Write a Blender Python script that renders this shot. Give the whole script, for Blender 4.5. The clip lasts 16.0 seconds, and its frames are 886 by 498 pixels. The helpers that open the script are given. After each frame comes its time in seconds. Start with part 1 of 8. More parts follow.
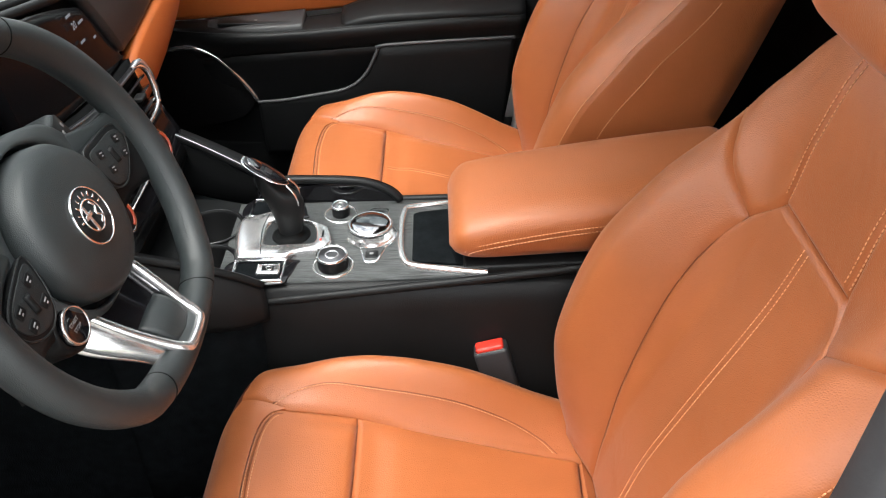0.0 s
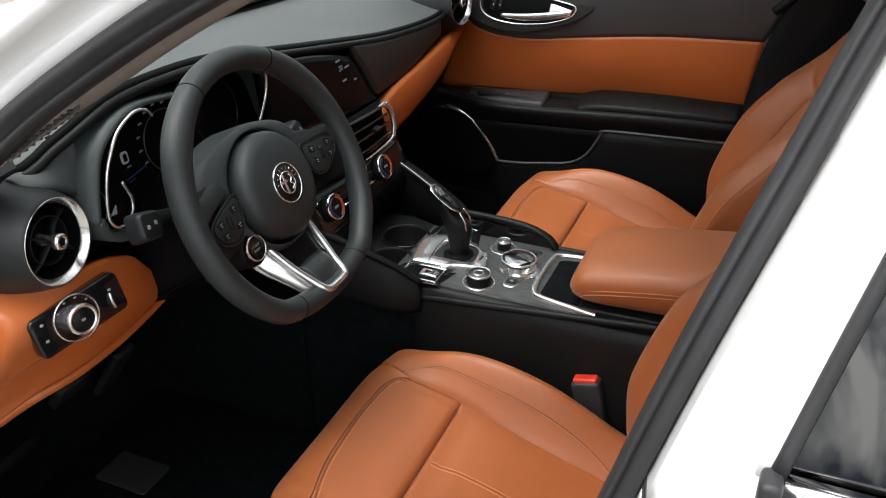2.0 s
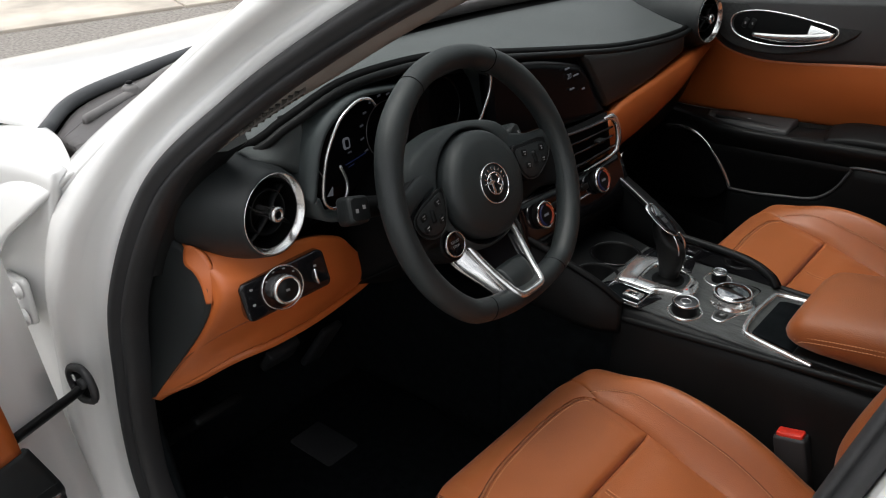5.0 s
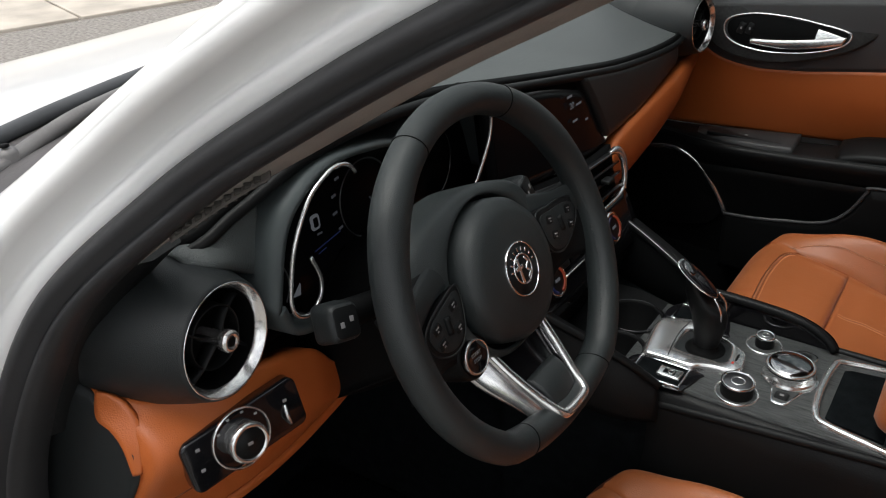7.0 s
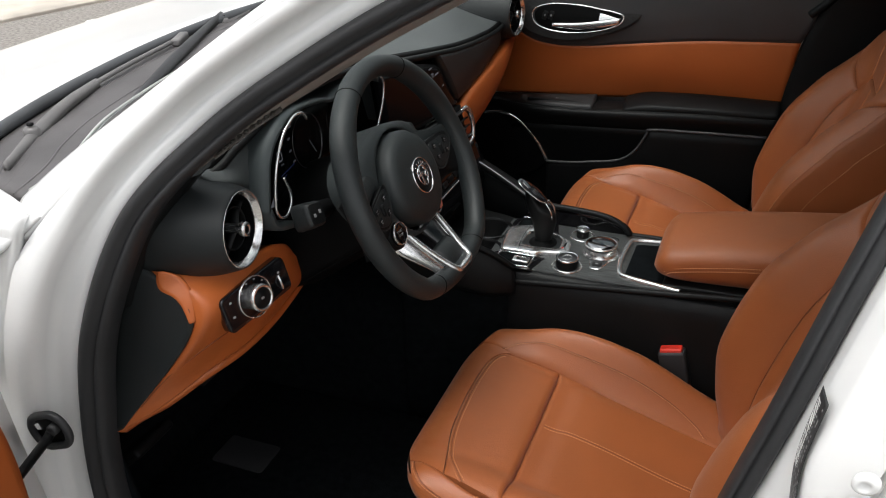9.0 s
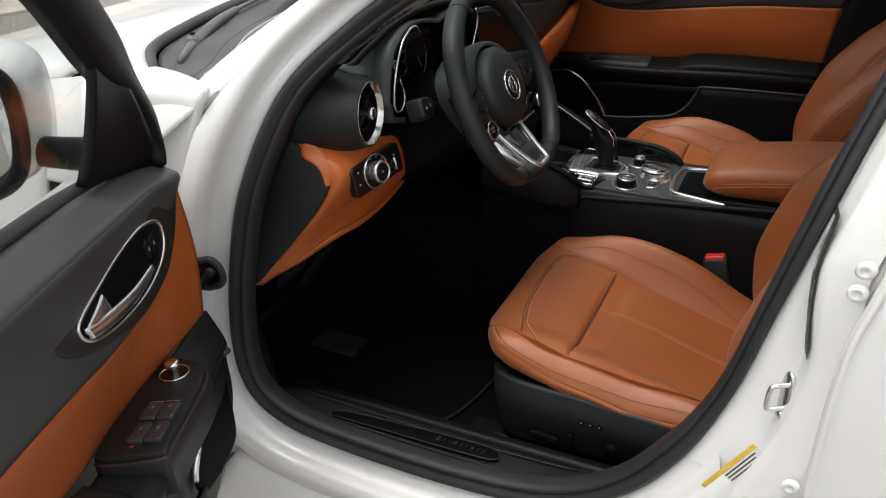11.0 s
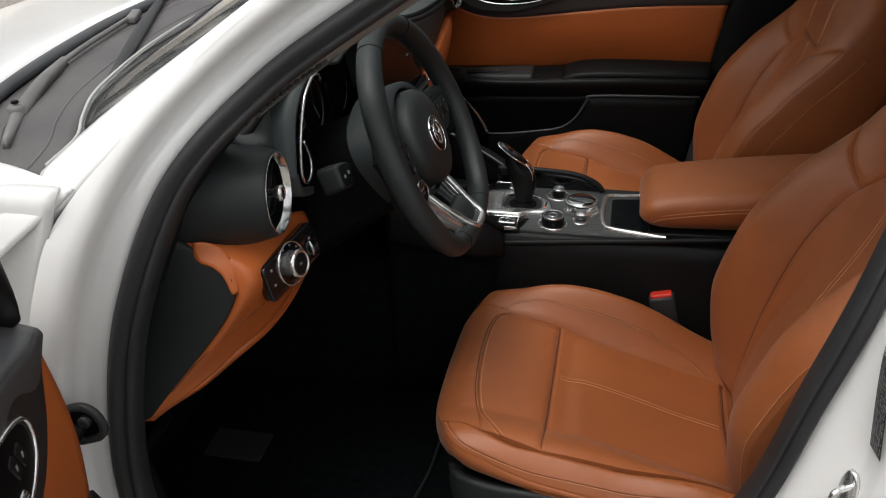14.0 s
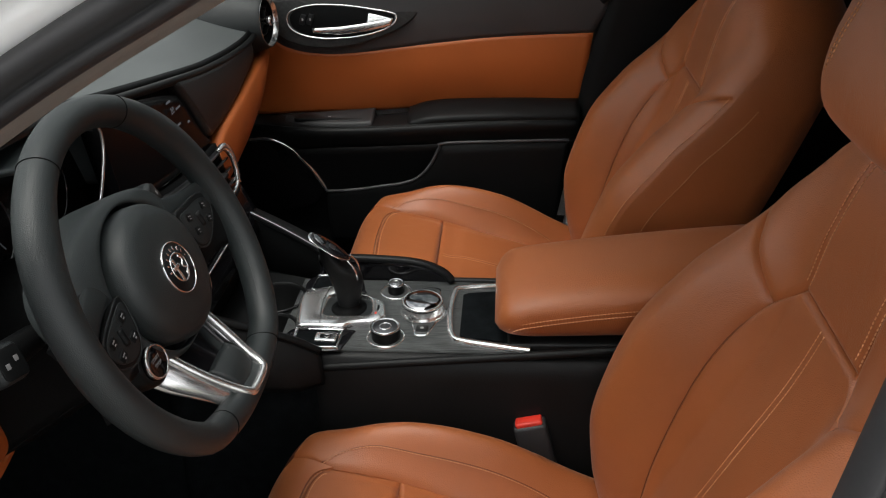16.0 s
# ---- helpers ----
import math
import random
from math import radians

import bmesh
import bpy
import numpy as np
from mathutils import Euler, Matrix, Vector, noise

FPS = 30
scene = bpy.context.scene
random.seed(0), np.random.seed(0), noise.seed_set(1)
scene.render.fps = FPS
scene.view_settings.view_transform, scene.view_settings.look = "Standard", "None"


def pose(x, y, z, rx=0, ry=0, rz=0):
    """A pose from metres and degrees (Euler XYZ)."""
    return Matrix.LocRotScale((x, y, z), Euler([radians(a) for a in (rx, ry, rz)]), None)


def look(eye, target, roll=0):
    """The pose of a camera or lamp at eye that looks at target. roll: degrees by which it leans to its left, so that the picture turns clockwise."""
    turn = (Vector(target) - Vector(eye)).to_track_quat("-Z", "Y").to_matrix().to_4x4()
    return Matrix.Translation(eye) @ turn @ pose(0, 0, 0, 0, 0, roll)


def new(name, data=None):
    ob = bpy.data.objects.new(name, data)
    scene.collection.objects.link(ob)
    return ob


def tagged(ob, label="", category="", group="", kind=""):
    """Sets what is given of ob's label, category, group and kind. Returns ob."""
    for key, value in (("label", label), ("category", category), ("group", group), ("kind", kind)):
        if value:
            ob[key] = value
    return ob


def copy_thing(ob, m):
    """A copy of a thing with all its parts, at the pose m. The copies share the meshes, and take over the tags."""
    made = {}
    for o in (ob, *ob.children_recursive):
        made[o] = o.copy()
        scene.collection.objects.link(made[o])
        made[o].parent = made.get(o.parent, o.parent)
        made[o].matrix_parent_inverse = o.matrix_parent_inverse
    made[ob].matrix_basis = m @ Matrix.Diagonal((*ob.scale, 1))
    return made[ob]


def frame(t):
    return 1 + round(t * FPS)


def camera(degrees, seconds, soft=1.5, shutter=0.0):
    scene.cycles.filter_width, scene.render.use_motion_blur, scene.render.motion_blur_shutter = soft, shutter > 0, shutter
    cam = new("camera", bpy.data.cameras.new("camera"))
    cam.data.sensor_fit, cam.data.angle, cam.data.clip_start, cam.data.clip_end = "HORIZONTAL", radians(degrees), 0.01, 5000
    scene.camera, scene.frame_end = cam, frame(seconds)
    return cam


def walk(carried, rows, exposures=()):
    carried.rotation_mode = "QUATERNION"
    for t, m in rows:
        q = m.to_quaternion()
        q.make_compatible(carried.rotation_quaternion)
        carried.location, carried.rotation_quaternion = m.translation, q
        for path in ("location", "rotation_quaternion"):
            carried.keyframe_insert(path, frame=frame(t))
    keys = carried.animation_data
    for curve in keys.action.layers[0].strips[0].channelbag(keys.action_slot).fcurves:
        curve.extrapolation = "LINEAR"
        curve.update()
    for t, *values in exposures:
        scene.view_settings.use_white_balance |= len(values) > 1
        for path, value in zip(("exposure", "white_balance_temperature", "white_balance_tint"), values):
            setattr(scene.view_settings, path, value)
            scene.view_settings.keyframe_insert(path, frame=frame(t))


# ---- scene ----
cam = camera(55.2, 16.0, 1.1)
PATH = [
    (0, (0.298, -0.975, 1.327), (0.29, 0.648, 0.158), -1.7),
    (0.5, (0.348, -1.03, 1.347), (0.293, 0.647, 0.259), -0.5),
    (1, (0.412, -1.055, 1.363), (0.104, 0.633, 0.335), -0.6),
    (1.5, (0.472, -1.098, 1.371), (-0.058, 0.555, 0.377), -0.7),
    (2, (0.573, -1.195, 1.388), (-0.125, 0.405, 0.413), -0.5),
    (2.5, (0.654, -1.259, 1.412), (-0.197, 0.268, 0.44), -0.4),
    (3, (0.696, -1.293, 1.411), (-0.278, 0.166, 0.45), -0.4),
    (3.5, (0.707, -1.287, 1.419), (-0.364, 0.11, 0.47), -0.6),
    (3.7, (0.707, -1.289, 1.415), (-0.39, 0.09, 0.469), -0.7),
    (5.8, (0.502, -1.088, 1.353), (-0.656, 0.244, 0.412), -1.4),
    (6, (0.485, -1.081, 1.351), (-0.665, 0.257, 0.41), -1.5),
    (6.5, (0.423, -1.039, 1.352), (-0.691, 0.329, 0.41), -1.7),
    (7, (0.334, -0.985, 1.335), (-0.671, 0.462, 0.387), -1.7),
    (7.5, (0.303, -0.97, 1.329), (-0.534, 0.576, 0.374), -1.8),
    (8, (0.326, -1.077, 1.368), (-0.393, 0.523, 0.407), -1.8),
    (8.5, (0.391, -1.242, 1.403), (-0.282, 0.378, 0.443), -1.5),
    (9, (0.448, -1.4, 1.42), (-0.22, 0.23, 0.471), -1.6),
    (9.5, (0.468, -1.558, 1.417), (-0.199, 0.087, 0.494), -1.1),
    (10, (0.487, -1.685, 1.395), (-0.175, -0.04, 0.471), -0.9),
    (10.2, (0.493, -1.716, 1.386), (-0.167, -0.071, 0.459), -0.8),
    (12.3, (0.458, -1.666, 1.358), (-0.463, -0.161, 0.417), -0.8),
    (12.5, (0.425, -1.621, 1.35), (-0.466, -0.099, 0.407), -1.1),
    (13, (0.361, -1.513, 1.334), (-0.33, 0.103, 0.38), -1.1),
    (13.5, (0.31, -1.474, 1.336), (-0.202, 0.208, 0.383), -1.3),
    (14, (0.248, -1.487, 1.371), (-0.129, 0.228, 0.414), -1.3),
    (14.5, (0.22, -1.482, 1.383), (-0.031, 0.253, 0.42), -1.2),
    (15, (0.229, -1.39, 1.376), (0.061, 0.356, 0.414), -1.1),
    (15.5, (0.286, -1.226, 1.365), (0.138, 0.523, 0.407), -1.3),
    (16, (0.312, -1.065, 1.341), (0.17, 0.686, 0.385), -1.2),
]

EXPO = [(0, 2.6, 6380, 10), (0.5, 2.5, 6380, 10), (1, 2.32, 6380, 10), (1.5, 2.05, 6380, 10), (2, 1.66, 6380, 10), (2.5, 1.36, 6380, 10), (3, 1.2, 6380, 10), (3.5, 1.15, 6380, 10), (6, 0.95, 6380, 10), (7, 0.96, 6380, 10), (8, 1.1, 6380, 10), (9, 1.06, 6380, 10), (10, 1, 6420, 10), (12.5, 0.76, 6500, 10), (13.5, 0.74, 6500, 10), (14.5, 0.78, 6500, 10), (15, 0.88, 6500, 10), (15.5, 0.98, 6500, 10), (16, 1.18, 6500, 10)]
walk(cam, [(t, look(eye, target, roll)) for t, eye, target, roll in PATH], EXPO)

# ---- world and sun: a bright, mostly overcast sky ----
world = bpy.data.worlds.new("sky")
scene.world = world
world.use_nodes = True
wn, wl = world.node_tree.nodes, world.node_tree.links
sky = wn.new("ShaderNodeTexSky")
sky.sky_type, sky.sun_disc = 'NISHITA', False
sky.sun_elevation, sky.sun_rotation = radians(72), radians(215)
sky.air_density, sky.dust_density, sky.ozone_density = 1.0, 3.5, 1.0
hsv = wn.new("ShaderNodeHueSaturation")
hsv.inputs["Saturation"].default_value = 0.15
wl.new(sky.outputs[0], hsv.inputs["Color"])
clouds = wn.new("ShaderNodeTexNoise")
clouds.inputs["Scale"].default_value, clouds.inputs["Detail"].default_value = 13.0, 10
clouds.inputs["Distortion"].default_value = 0.8
wl.new(wn.new("ShaderNodeTexCoord").outputs["Generated"], clouds.inputs["Vector"])
cr = wn.new("ShaderNodeValToRGB")
cr.color_ramp.elements[0].position, cr.color_ramp.elements[0].color = 0.40, (0.20, 0.235, 0.28, 1)
cr.color_ramp.elements[1].position, cr.color_ramp.elements[1].color = 0.62, (1.80, 1.73, 1.62, 1)
wl.new(clouds.outputs["Fac"], cr.inputs["Fac"])
mixc = wn.new("ShaderNodeMix")
mixc.data_type, mixc.blend_type = 'RGBA', 'MULTIPLY'
mixc.inputs[0].default_value = 1.0
wl.new(hsv.outputs[0], mixc.inputs[6]); wl.new(cr.outputs[0], mixc.inputs[7])
wl.new(mixc.outputs[2], wn["Background"].inputs[0])
wn["Background"].inputs[1].default_value = 0.15
sun = new("sun", bpy.data.lights.new("sun", 'SUN'))
sun.data.energy, sun.data.angle, sun.data.color = 0.4, radians(25), (1, 0.97, 0.92)
sun.matrix_world = look((-0.6, -1.6, 5.2), (0, 0, 0.0))

# ---- materials ----
def mat(name, col, rough=0.5, metal=0.0, var=0.0, scale=8.0, bump=0.0, bscale=60.0, coat=0.0, kind='noise', spec=0.5, stretch=(1, 1, 1), dark=None, rvar=0.0, folds=0.0, fscale=22.0):
    m = bpy.data.materials.new(name)
    m.use_nodes = True
    n, l = m.node_tree.nodes, m.node_tree.links
    b = n["Principled BSDF"]
    b.inputs["Base Color"].default_value = (*col, 1)
    b.inputs["Roughness"].default_value, b.inputs["Metallic"].default_value = rough, metal
    b.inputs["Coat Weight"].default_value, b.inputs["Coat Roughness"].default_value = coat, 0.04
    b.inputs["Specular IOR Level"].default_value = spec
    co = n.new("ShaderNodeTexCoord")
    mp = n.new("ShaderNodeMapping")
    mp.inputs["Scale"].default_value = stretch
    l.new(co.outputs["Object"], mp.inputs[0])
    if var or rvar:
        t = n.new("ShaderNodeTexNoise")
        t.inputs["Scale"].default_value, t.inputs["Detail"].default_value = scale, 6
        l.new(mp.outputs[0], t.inputs["Vector"])
        if var:
            r = n.new("ShaderNodeValToRGB")
            r.color_ramp.elements[0].position, r.color_ramp.elements[1].position = 0.3, 0.7
            lo = dark or tuple(c * (1 - var) for c in col)
            r.color_ramp.elements[0].color = (*lo, 1)
            r.color_ramp.elements[1].color = (*[min(1, c * (1 + var)) for c in col], 1)
            l.new(t.outputs["Fac"], r.inputs[0]); l.new(r.outputs[0], b.inputs["Base Color"])
        if rvar:
            mr = n.new("ShaderNodeMapRange")
            mr.inputs["To Min"].default_value, mr.inputs["To Max"].default_value = rough - rvar, rough + rvar
            l.new(t.outputs["Fac"], mr.inputs[0]); l.new(mr.outputs[0], b.inputs["Roughness"])
    if bump:
        if kind == 'voronoi':
            v = n.new("ShaderNodeTexVoronoi"); v.feature = 'DISTANCE_TO_EDGE'
            out = v.outputs["Distance"]
        else:
            v = n.new("ShaderNodeTexNoise"); v.inputs["Detail"].default_value = 4
            out = v.outputs["Fac"]
        v.inputs["Scale"].default_value = bscale
        l.new(mp.outputs[0], v.inputs["Vector"])
        bp = n.new("ShaderNodeBump")
        bp.inputs["Strength"].default_value, bp.inputs["Distance"].default_value = bump, 0.001
        l.new(out, bp.inputs["Height"]); l.new(bp.outputs[0], b.inputs["Normal"])
        if folds:
            w = n.new("ShaderNodeTexNoise")
            w.inputs["Scale"].default_value, w.inputs["Detail"].default_value, w.inputs["Distortion"].default_value = fscale, 3, 1.2
            l.new(mp.outputs[0], w.inputs["Vector"])
            b2 = n.new("ShaderNodeBump")
            b2.inputs["Strength"].default_value, b2.inputs["Distance"].default_value = folds, 0.006
            l.new(w.outputs["Fac"], b2.inputs["Height"]); l.new(b2.outputs[0], bp.inputs["Normal"])
    return m


def glass(name, tint=(1, 1, 1), gloss=0.035, rough=0.0):
    m = bpy.data.materials.new(name)
    m.use_nodes = True
    n, l = m.node_tree.nodes, m.node_tree.links
    n.remove(n["Principled BSDF"])
    tr, gl, mx, fr = n.new("ShaderNodeBsdfTransparent"), n.new("ShaderNodeBsdfGlossy"), n.new("ShaderNodeMixShader"), n.new("ShaderNodeLayerWeight")
    pw, ml = n.new("ShaderNodeMath"), n.new("ShaderNodeMath")
    tr.inputs[0].default_value = (*tint, 1)
    gl.inputs["Roughness"].default_value = rough
    fr.inputs["Blend"].default_value = 0.5
    pw.operation, pw.inputs[1].default_value = 'POWER', 4.0
    ml.operation, ml.inputs[1].default_value, ml.inputs[2].default_value = 'MULTIPLY_ADD', 0.9, gloss
    l.new(fr.outputs["Facing"], pw.inputs[0]); l.new(pw.outputs[0], ml.inputs[0]); l.new(ml.outputs[0], mx.inputs[0])
    l.new(tr.outputs[0], mx.inputs[1]); l.new(gl.outputs[0], mx.inputs[2])
    l.new(mx.outputs[0], n["Material Output"].inputs[0])
    return m


def glow(name, col, power):
    m = bpy.data.materials.new(name)
    m.use_nodes = True
    b = m.node_tree.nodes["Principled BSDF"]
    b.inputs["Base Color"].default_value = (0.01, 0.01, 0.01, 1)
    b.inputs["Emission Color"].default_value, b.inputs["Emission Strength"].default_value = (*col, 1), power
    return m


LEATHER = mat("tan_leather", (0.332, 0.096, 0.0272), 0.40, spec=0.5, var=0.13, scale=5, bump=0.4, bscale=420, kind='voronoi', rvar=0.08, folds=0.16, fscale=16)
LEATHER.node_tree.nodes["Principled BSDF"].inputs["Sheen Weight"].default_value = 0.09
LEATHER.node_tree.nodes["Principled BSDF"].inputs["Sheen Roughness"].default_value = 0.45
TRIM_TAN = mat("tan_soft_trim", (0.43, 0.106, 0.022), 0.46, var=0.08, scale=6, bump=0.3, bscale=480, kind='voronoi', rvar=0.05)
SEAM = mat("dark_tan_seam", (0.17, 0.047, 0.014), 0.7)
DSATIN = mat("dark_satin_metal", (0.16, 0.16, 0.165), 0.36, 1.0, var=0.06, scale=20)
THREAD = mat("tan_thread", (0.62, 0.29, 0.14), 0.7, bump=0.5, bscale=900)
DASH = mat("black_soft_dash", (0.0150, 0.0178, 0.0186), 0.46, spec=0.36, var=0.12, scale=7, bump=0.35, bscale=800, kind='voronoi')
# door black lifted to grey: sky light on the panel is in the colour
DOOR_TOP = mat("black_soft_door_top", (0.050, 0.051, 0.053), 0.42, var=0.12, scale=7, bump=0.3, bscale=900, kind='voronoi')
# black dash grain made paler: windscreen light on the top is in the colour
DASH_TOP = mat("lit_black_dash_grain", (0.064, 0.072, 0.072), 0.5, var=0.10, scale=7, bump=0.6, bscale=420, kind='voronoi')
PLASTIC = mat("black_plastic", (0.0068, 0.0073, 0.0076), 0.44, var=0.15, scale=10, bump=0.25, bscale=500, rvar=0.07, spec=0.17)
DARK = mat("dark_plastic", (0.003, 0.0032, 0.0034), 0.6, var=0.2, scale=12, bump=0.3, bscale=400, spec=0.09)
# hood black lifted, the light on its upper side put into the colour
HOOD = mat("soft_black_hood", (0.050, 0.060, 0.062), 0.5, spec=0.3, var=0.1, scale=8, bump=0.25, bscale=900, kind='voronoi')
SHOULDER = mat("soft_black_hub_cover", (0.030, 0.036, 0.037), 0.48, spec=0.36, var=0.1, scale=9, bump=0.3, bscale=800, kind='voronoi')
GLOSS = mat("gloss_black", (0.006, 0.006, 0.007), 0.09, var=0.1, scale=20, coat=0.25, spec=0.35)
GRIP = mat("black_wheel_leather", (0.0165, 0.0208, 0.0216), 0.47, var=0.12, scale=14, bump=0.35, bscale=700, kind='voronoi', rvar=0.05)
RUBBER = mat("black_rubber", (0.0270, 0.0275, 0.0290), 0.50, var=0.2, scale=9, bump=0.15, bscale=200, spec=0.36)
CARPET = mat("black_carpet", (0.0058, 0.0070, 0.0078), 0.95, var=0.35, scale=60, bump=1.0, bscale=700, spec=0.03)
SATIN = mat("satin_metal", (0.82, 0.82, 0.815), 0.20, 0.92, var=0.06, scale=20, rvar=0.05)
CHROME = mat("chrome", (0.85, 0.85, 0.86), 0.08, 1.0, var=0.03, scale=20)
PAINT = mat("white_paint", (0.82, 0.82, 0.81), 0.28, var=0.03, scale=3, coat=0.6)
WOOD = mat("dark_open_pore_wood", (0.055, 0.059, 0.059), 0.45, var=0.7, scale=14, bump=1.0, bscale=46, stretch=(2.0, 34, 34), rvar=0.12, spec=0.26)
DCHROME = mat("smoked_chrome", (0.42, 0.42, 0.43), 0.10, 1.0, var=0.04, scale=20)
WOOD_D = mat("dark_grained_veneer", (0.014, 0.0148, 0.0148), 0.45, var=0.7, scale=9, bump=0.6, bscale=40, stretch=(26, 3, 26), rvar=0.1)
PILLAR = mat("grey_pillar_trim", (0.21, 0.190, 0.172), 0.8, var=0.06, scale=30, bump=0.3, bscale=600)
GRILLE = mat("brown_grey_grille", (0.105, 0.094, 0.085), 0.8, var=0.06, scale=30)
VENT_SLOT = mat("olive_grey_slot", (0.040, 0.036, 0.031), 0.8, var=0.1, scale=30)
HEADLINER = mat("grey_headliner", (0.12, 0.114, 0.105), 0.95, var=0.06, scale=30, bump=0.3, bscale=700, spec=0.05)
RED = mat("red_release_button", (0.65, 0.035, 0.02), 0.4, var=0.08, scale=20)
MESHM = mat("speaker_mesh", (0.004, 0.004, 0.0045), 0.7, spec=0.1, bump=1.0, bscale=500, kind='voronoi')
MARK = mat("light_grey_print", (0.22, 0.22, 0.22), 0.6)
CONCRETE = mat("concrete", (0.50, 0.45, 0.385), 0.9, var=0.3, scale=2.2, bump=0.8, bscale=90)
ASPHALT = mat("asphalt", (0.24, 0.222, 0.20), 0.92, var=0.35, scale=40, bump=1.0, bscale=160)
GRASS = mat("grass", (0.07, 0.11, 0.025), 0.9, var=0.4, scale=14, bump=1.0, bscale=90)
TYRE = mat("tyre_rubber", (0.016, 0.016, 0.016), 0.7, var=0.2, scale=14, bump=0.4, bscale=90)
LABEL_W = mat("white_label", (0.7, 0.7, 0.68), 0.5, var=0.05, scale=40)
LABEL_Y = mat("yellow_label", (0.75, 0.5, 0.06), 0.5, var=0.08, scale=40)
LABEL_K = mat("black_label", (0.03, 0.03, 0.03), 0.45, var=0.1, scale=40)
MIRROR = mat("mirror_silvering", (0.88, 0.9, 0.9), 0.01, 1.0)
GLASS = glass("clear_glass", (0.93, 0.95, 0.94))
# far pane darkened past its own tint, added to hold back light there
SIDE_GLASS = glass("dimmed_side_glass", (0.48, 0.51, 0.50))
TINTED = glass("tinted_glass", (0.02, 0.021, 0.024), 0.075)
LED_W = glow("display_white", (0.85, 0.9, 1.0), 0.034)
LED_D = glow("display_grey", (0.8, 0.85, 1.0), 0.014)
LED_B = glow("display_blue", (0.05, 0.11, 0.6), 0.022)
LED_R = glow("display_red", (1.0, 0.12, 0.04), 0.07)
LED_O = glow("display_orange", (1.0, 0.38, 0.25), 0.036)
SCUTTLE = mat("weathered_grey_plastic", (0.092, 0.087, 0.087), 0.55, var=0.2, scale=9, bump=0.3, bscale=300)
WIPER = mat("weathered_wiper_grey", (0.15, 0.145, 0.142), 0.5, var=0.2, scale=12, bump=0.2, bscale=300)
LIP_SEAL = mat("grey_bonnet_seal", (0.062, 0.066, 0.070), 0.55, var=0.2, scale=9)
EDGE_PALE = mat("pale_glass_edge", (0.46, 0.48, 0.45), 0.3, var=0.05, scale=20)
SCREEN = mat("dark_screen", (0.0045, 0.0045, 0.005), 0.22, var=0.1, scale=10, spec=0.07)

# ---- building helpers ----
V = Vector


def finish(name, bm, material, parent=None, label="", smooth=True):
    me = bpy.data.meshes.new(name)
    bmesh.ops.recalc_face_normals(bm, faces=bm.faces)
    bm.to_mesh(me); bm.free()
    if smooth:
        me.shade_smooth()
    if material in (GLASS, SIDE_GLASS, TINTED, MIRROR):
        me.set_sharp_from_angle(angle=radians(40))
    elif material is LEATHER and smooth:
        me.set_sharp_from_angle(angle=radians(55))
    me.materials.append(material)
    ob = new(name, me)
    if parent:
        ob.parent = parent
    if label:
        ob["label"] = label
    return ob


def part(name, bm, material, parent, label="", smooth=True):
    return finish(name, bm, material, parent, label, smooth)


def thing(name, label, category, group="", kind=""):
    return tagged(new(name), label, category, group, kind)


def cr_curve(pts, n, closed=False):
    """n points along a Catmull-Rom curve through pts, spaced by chord length."""
    P = [V(p) for p in pts]
    k = len(P)
    if k == 2 and not closed:
        return [P[0].lerp(P[1], i / (n - 1)) for i in range(n)]
    segs = k if closed else k - 1
    L = [(P[(i + 1) % k] - P[i]).length for i in range(segs)]
    tot = sum(L); out = []
    for j in range(n):
        d = tot * j / (n if closed else n - 1)
        i = 0
        while i < segs - 1 and d > L[i]:
            d -= L[i]; i += 1
        t = min(1, d / max(L[i], 1e-9))
        if closed:
            a, b, c, e = P[i - 1], P[i], P[(i + 1) % k], P[(i + 2) % k]
        else:
            b, c = P[i], P[i + 1]
            a = P[i - 1] if i else b * 2 - c
            e = P[i + 2] if i + 2 < k else c * 2 - b
        out.append(0.5 * ((2 * b) + (c - a) * t + (2 * a - 5 * b + 4 * c - e) * t * t + (3 * b - a - 3 * c + e) * t ** 3))
    return out


def skin(bm, rows, close_u=False, close_v=False):
    """Quads over a grid of points, rows[v][u]."""
    R = [[bm.verts.new(p) for p in r] for r in rows]
    nv, nu = len(R), len(R[0])
    for j in range(nv if close_v else nv - 1):
        for i in range(nu if close_u else nu - 1):
            q = [R[j][i], R[j][(i + 1) % nu], R[(j + 1) % nv][(i + 1) % nu], R[(j + 1) % nv][i]]
            try:
                bm.faces.new(q)
            except ValueError:
                pass
    return R


def cap(bm, ring):
    try:
        bm.faces.new(ring)
    except ValueError:
        pass


def tube(pts, r, seg=10, n=None, closed=False, bm=None, flat=1.0, smoothed=True):
    """A round bar along a curve. r: one radius or one for each end."""
    bm = bm or bmesh.new()
    C = cr_curve(pts, n or 8 * len(pts), closed) if smoothed else [V(p) for p in pts]
    m = len(C)
    rings = []
    up = None
    for i, c in enumerate(C):
        t = (C[(i + 1) % m] - C[i - 1]) if closed else (C[min(i + 1, m - 1)] - C[max(i - 1, 0)])
        t.normalize()
        if up is None:
            up = t.orthogonal().normalized()
        up = (up - t * up.dot(t)).normalized()
        side = t.cross(up)
        rr = r if not isinstance(r, (tuple, list)) else r[0] + (r[1] - r[0]) * i / (m - 1)
        rings.append([c + (up * math.cos(a) + side * math.sin(a) * flat) * rr for a in (2 * math.pi * k / seg for k in range(seg))])
    R = skin(bm, rings, True, closed)
    if not closed:
        cap(bm, R[0]); cap(bm, R[-1])
    return bm


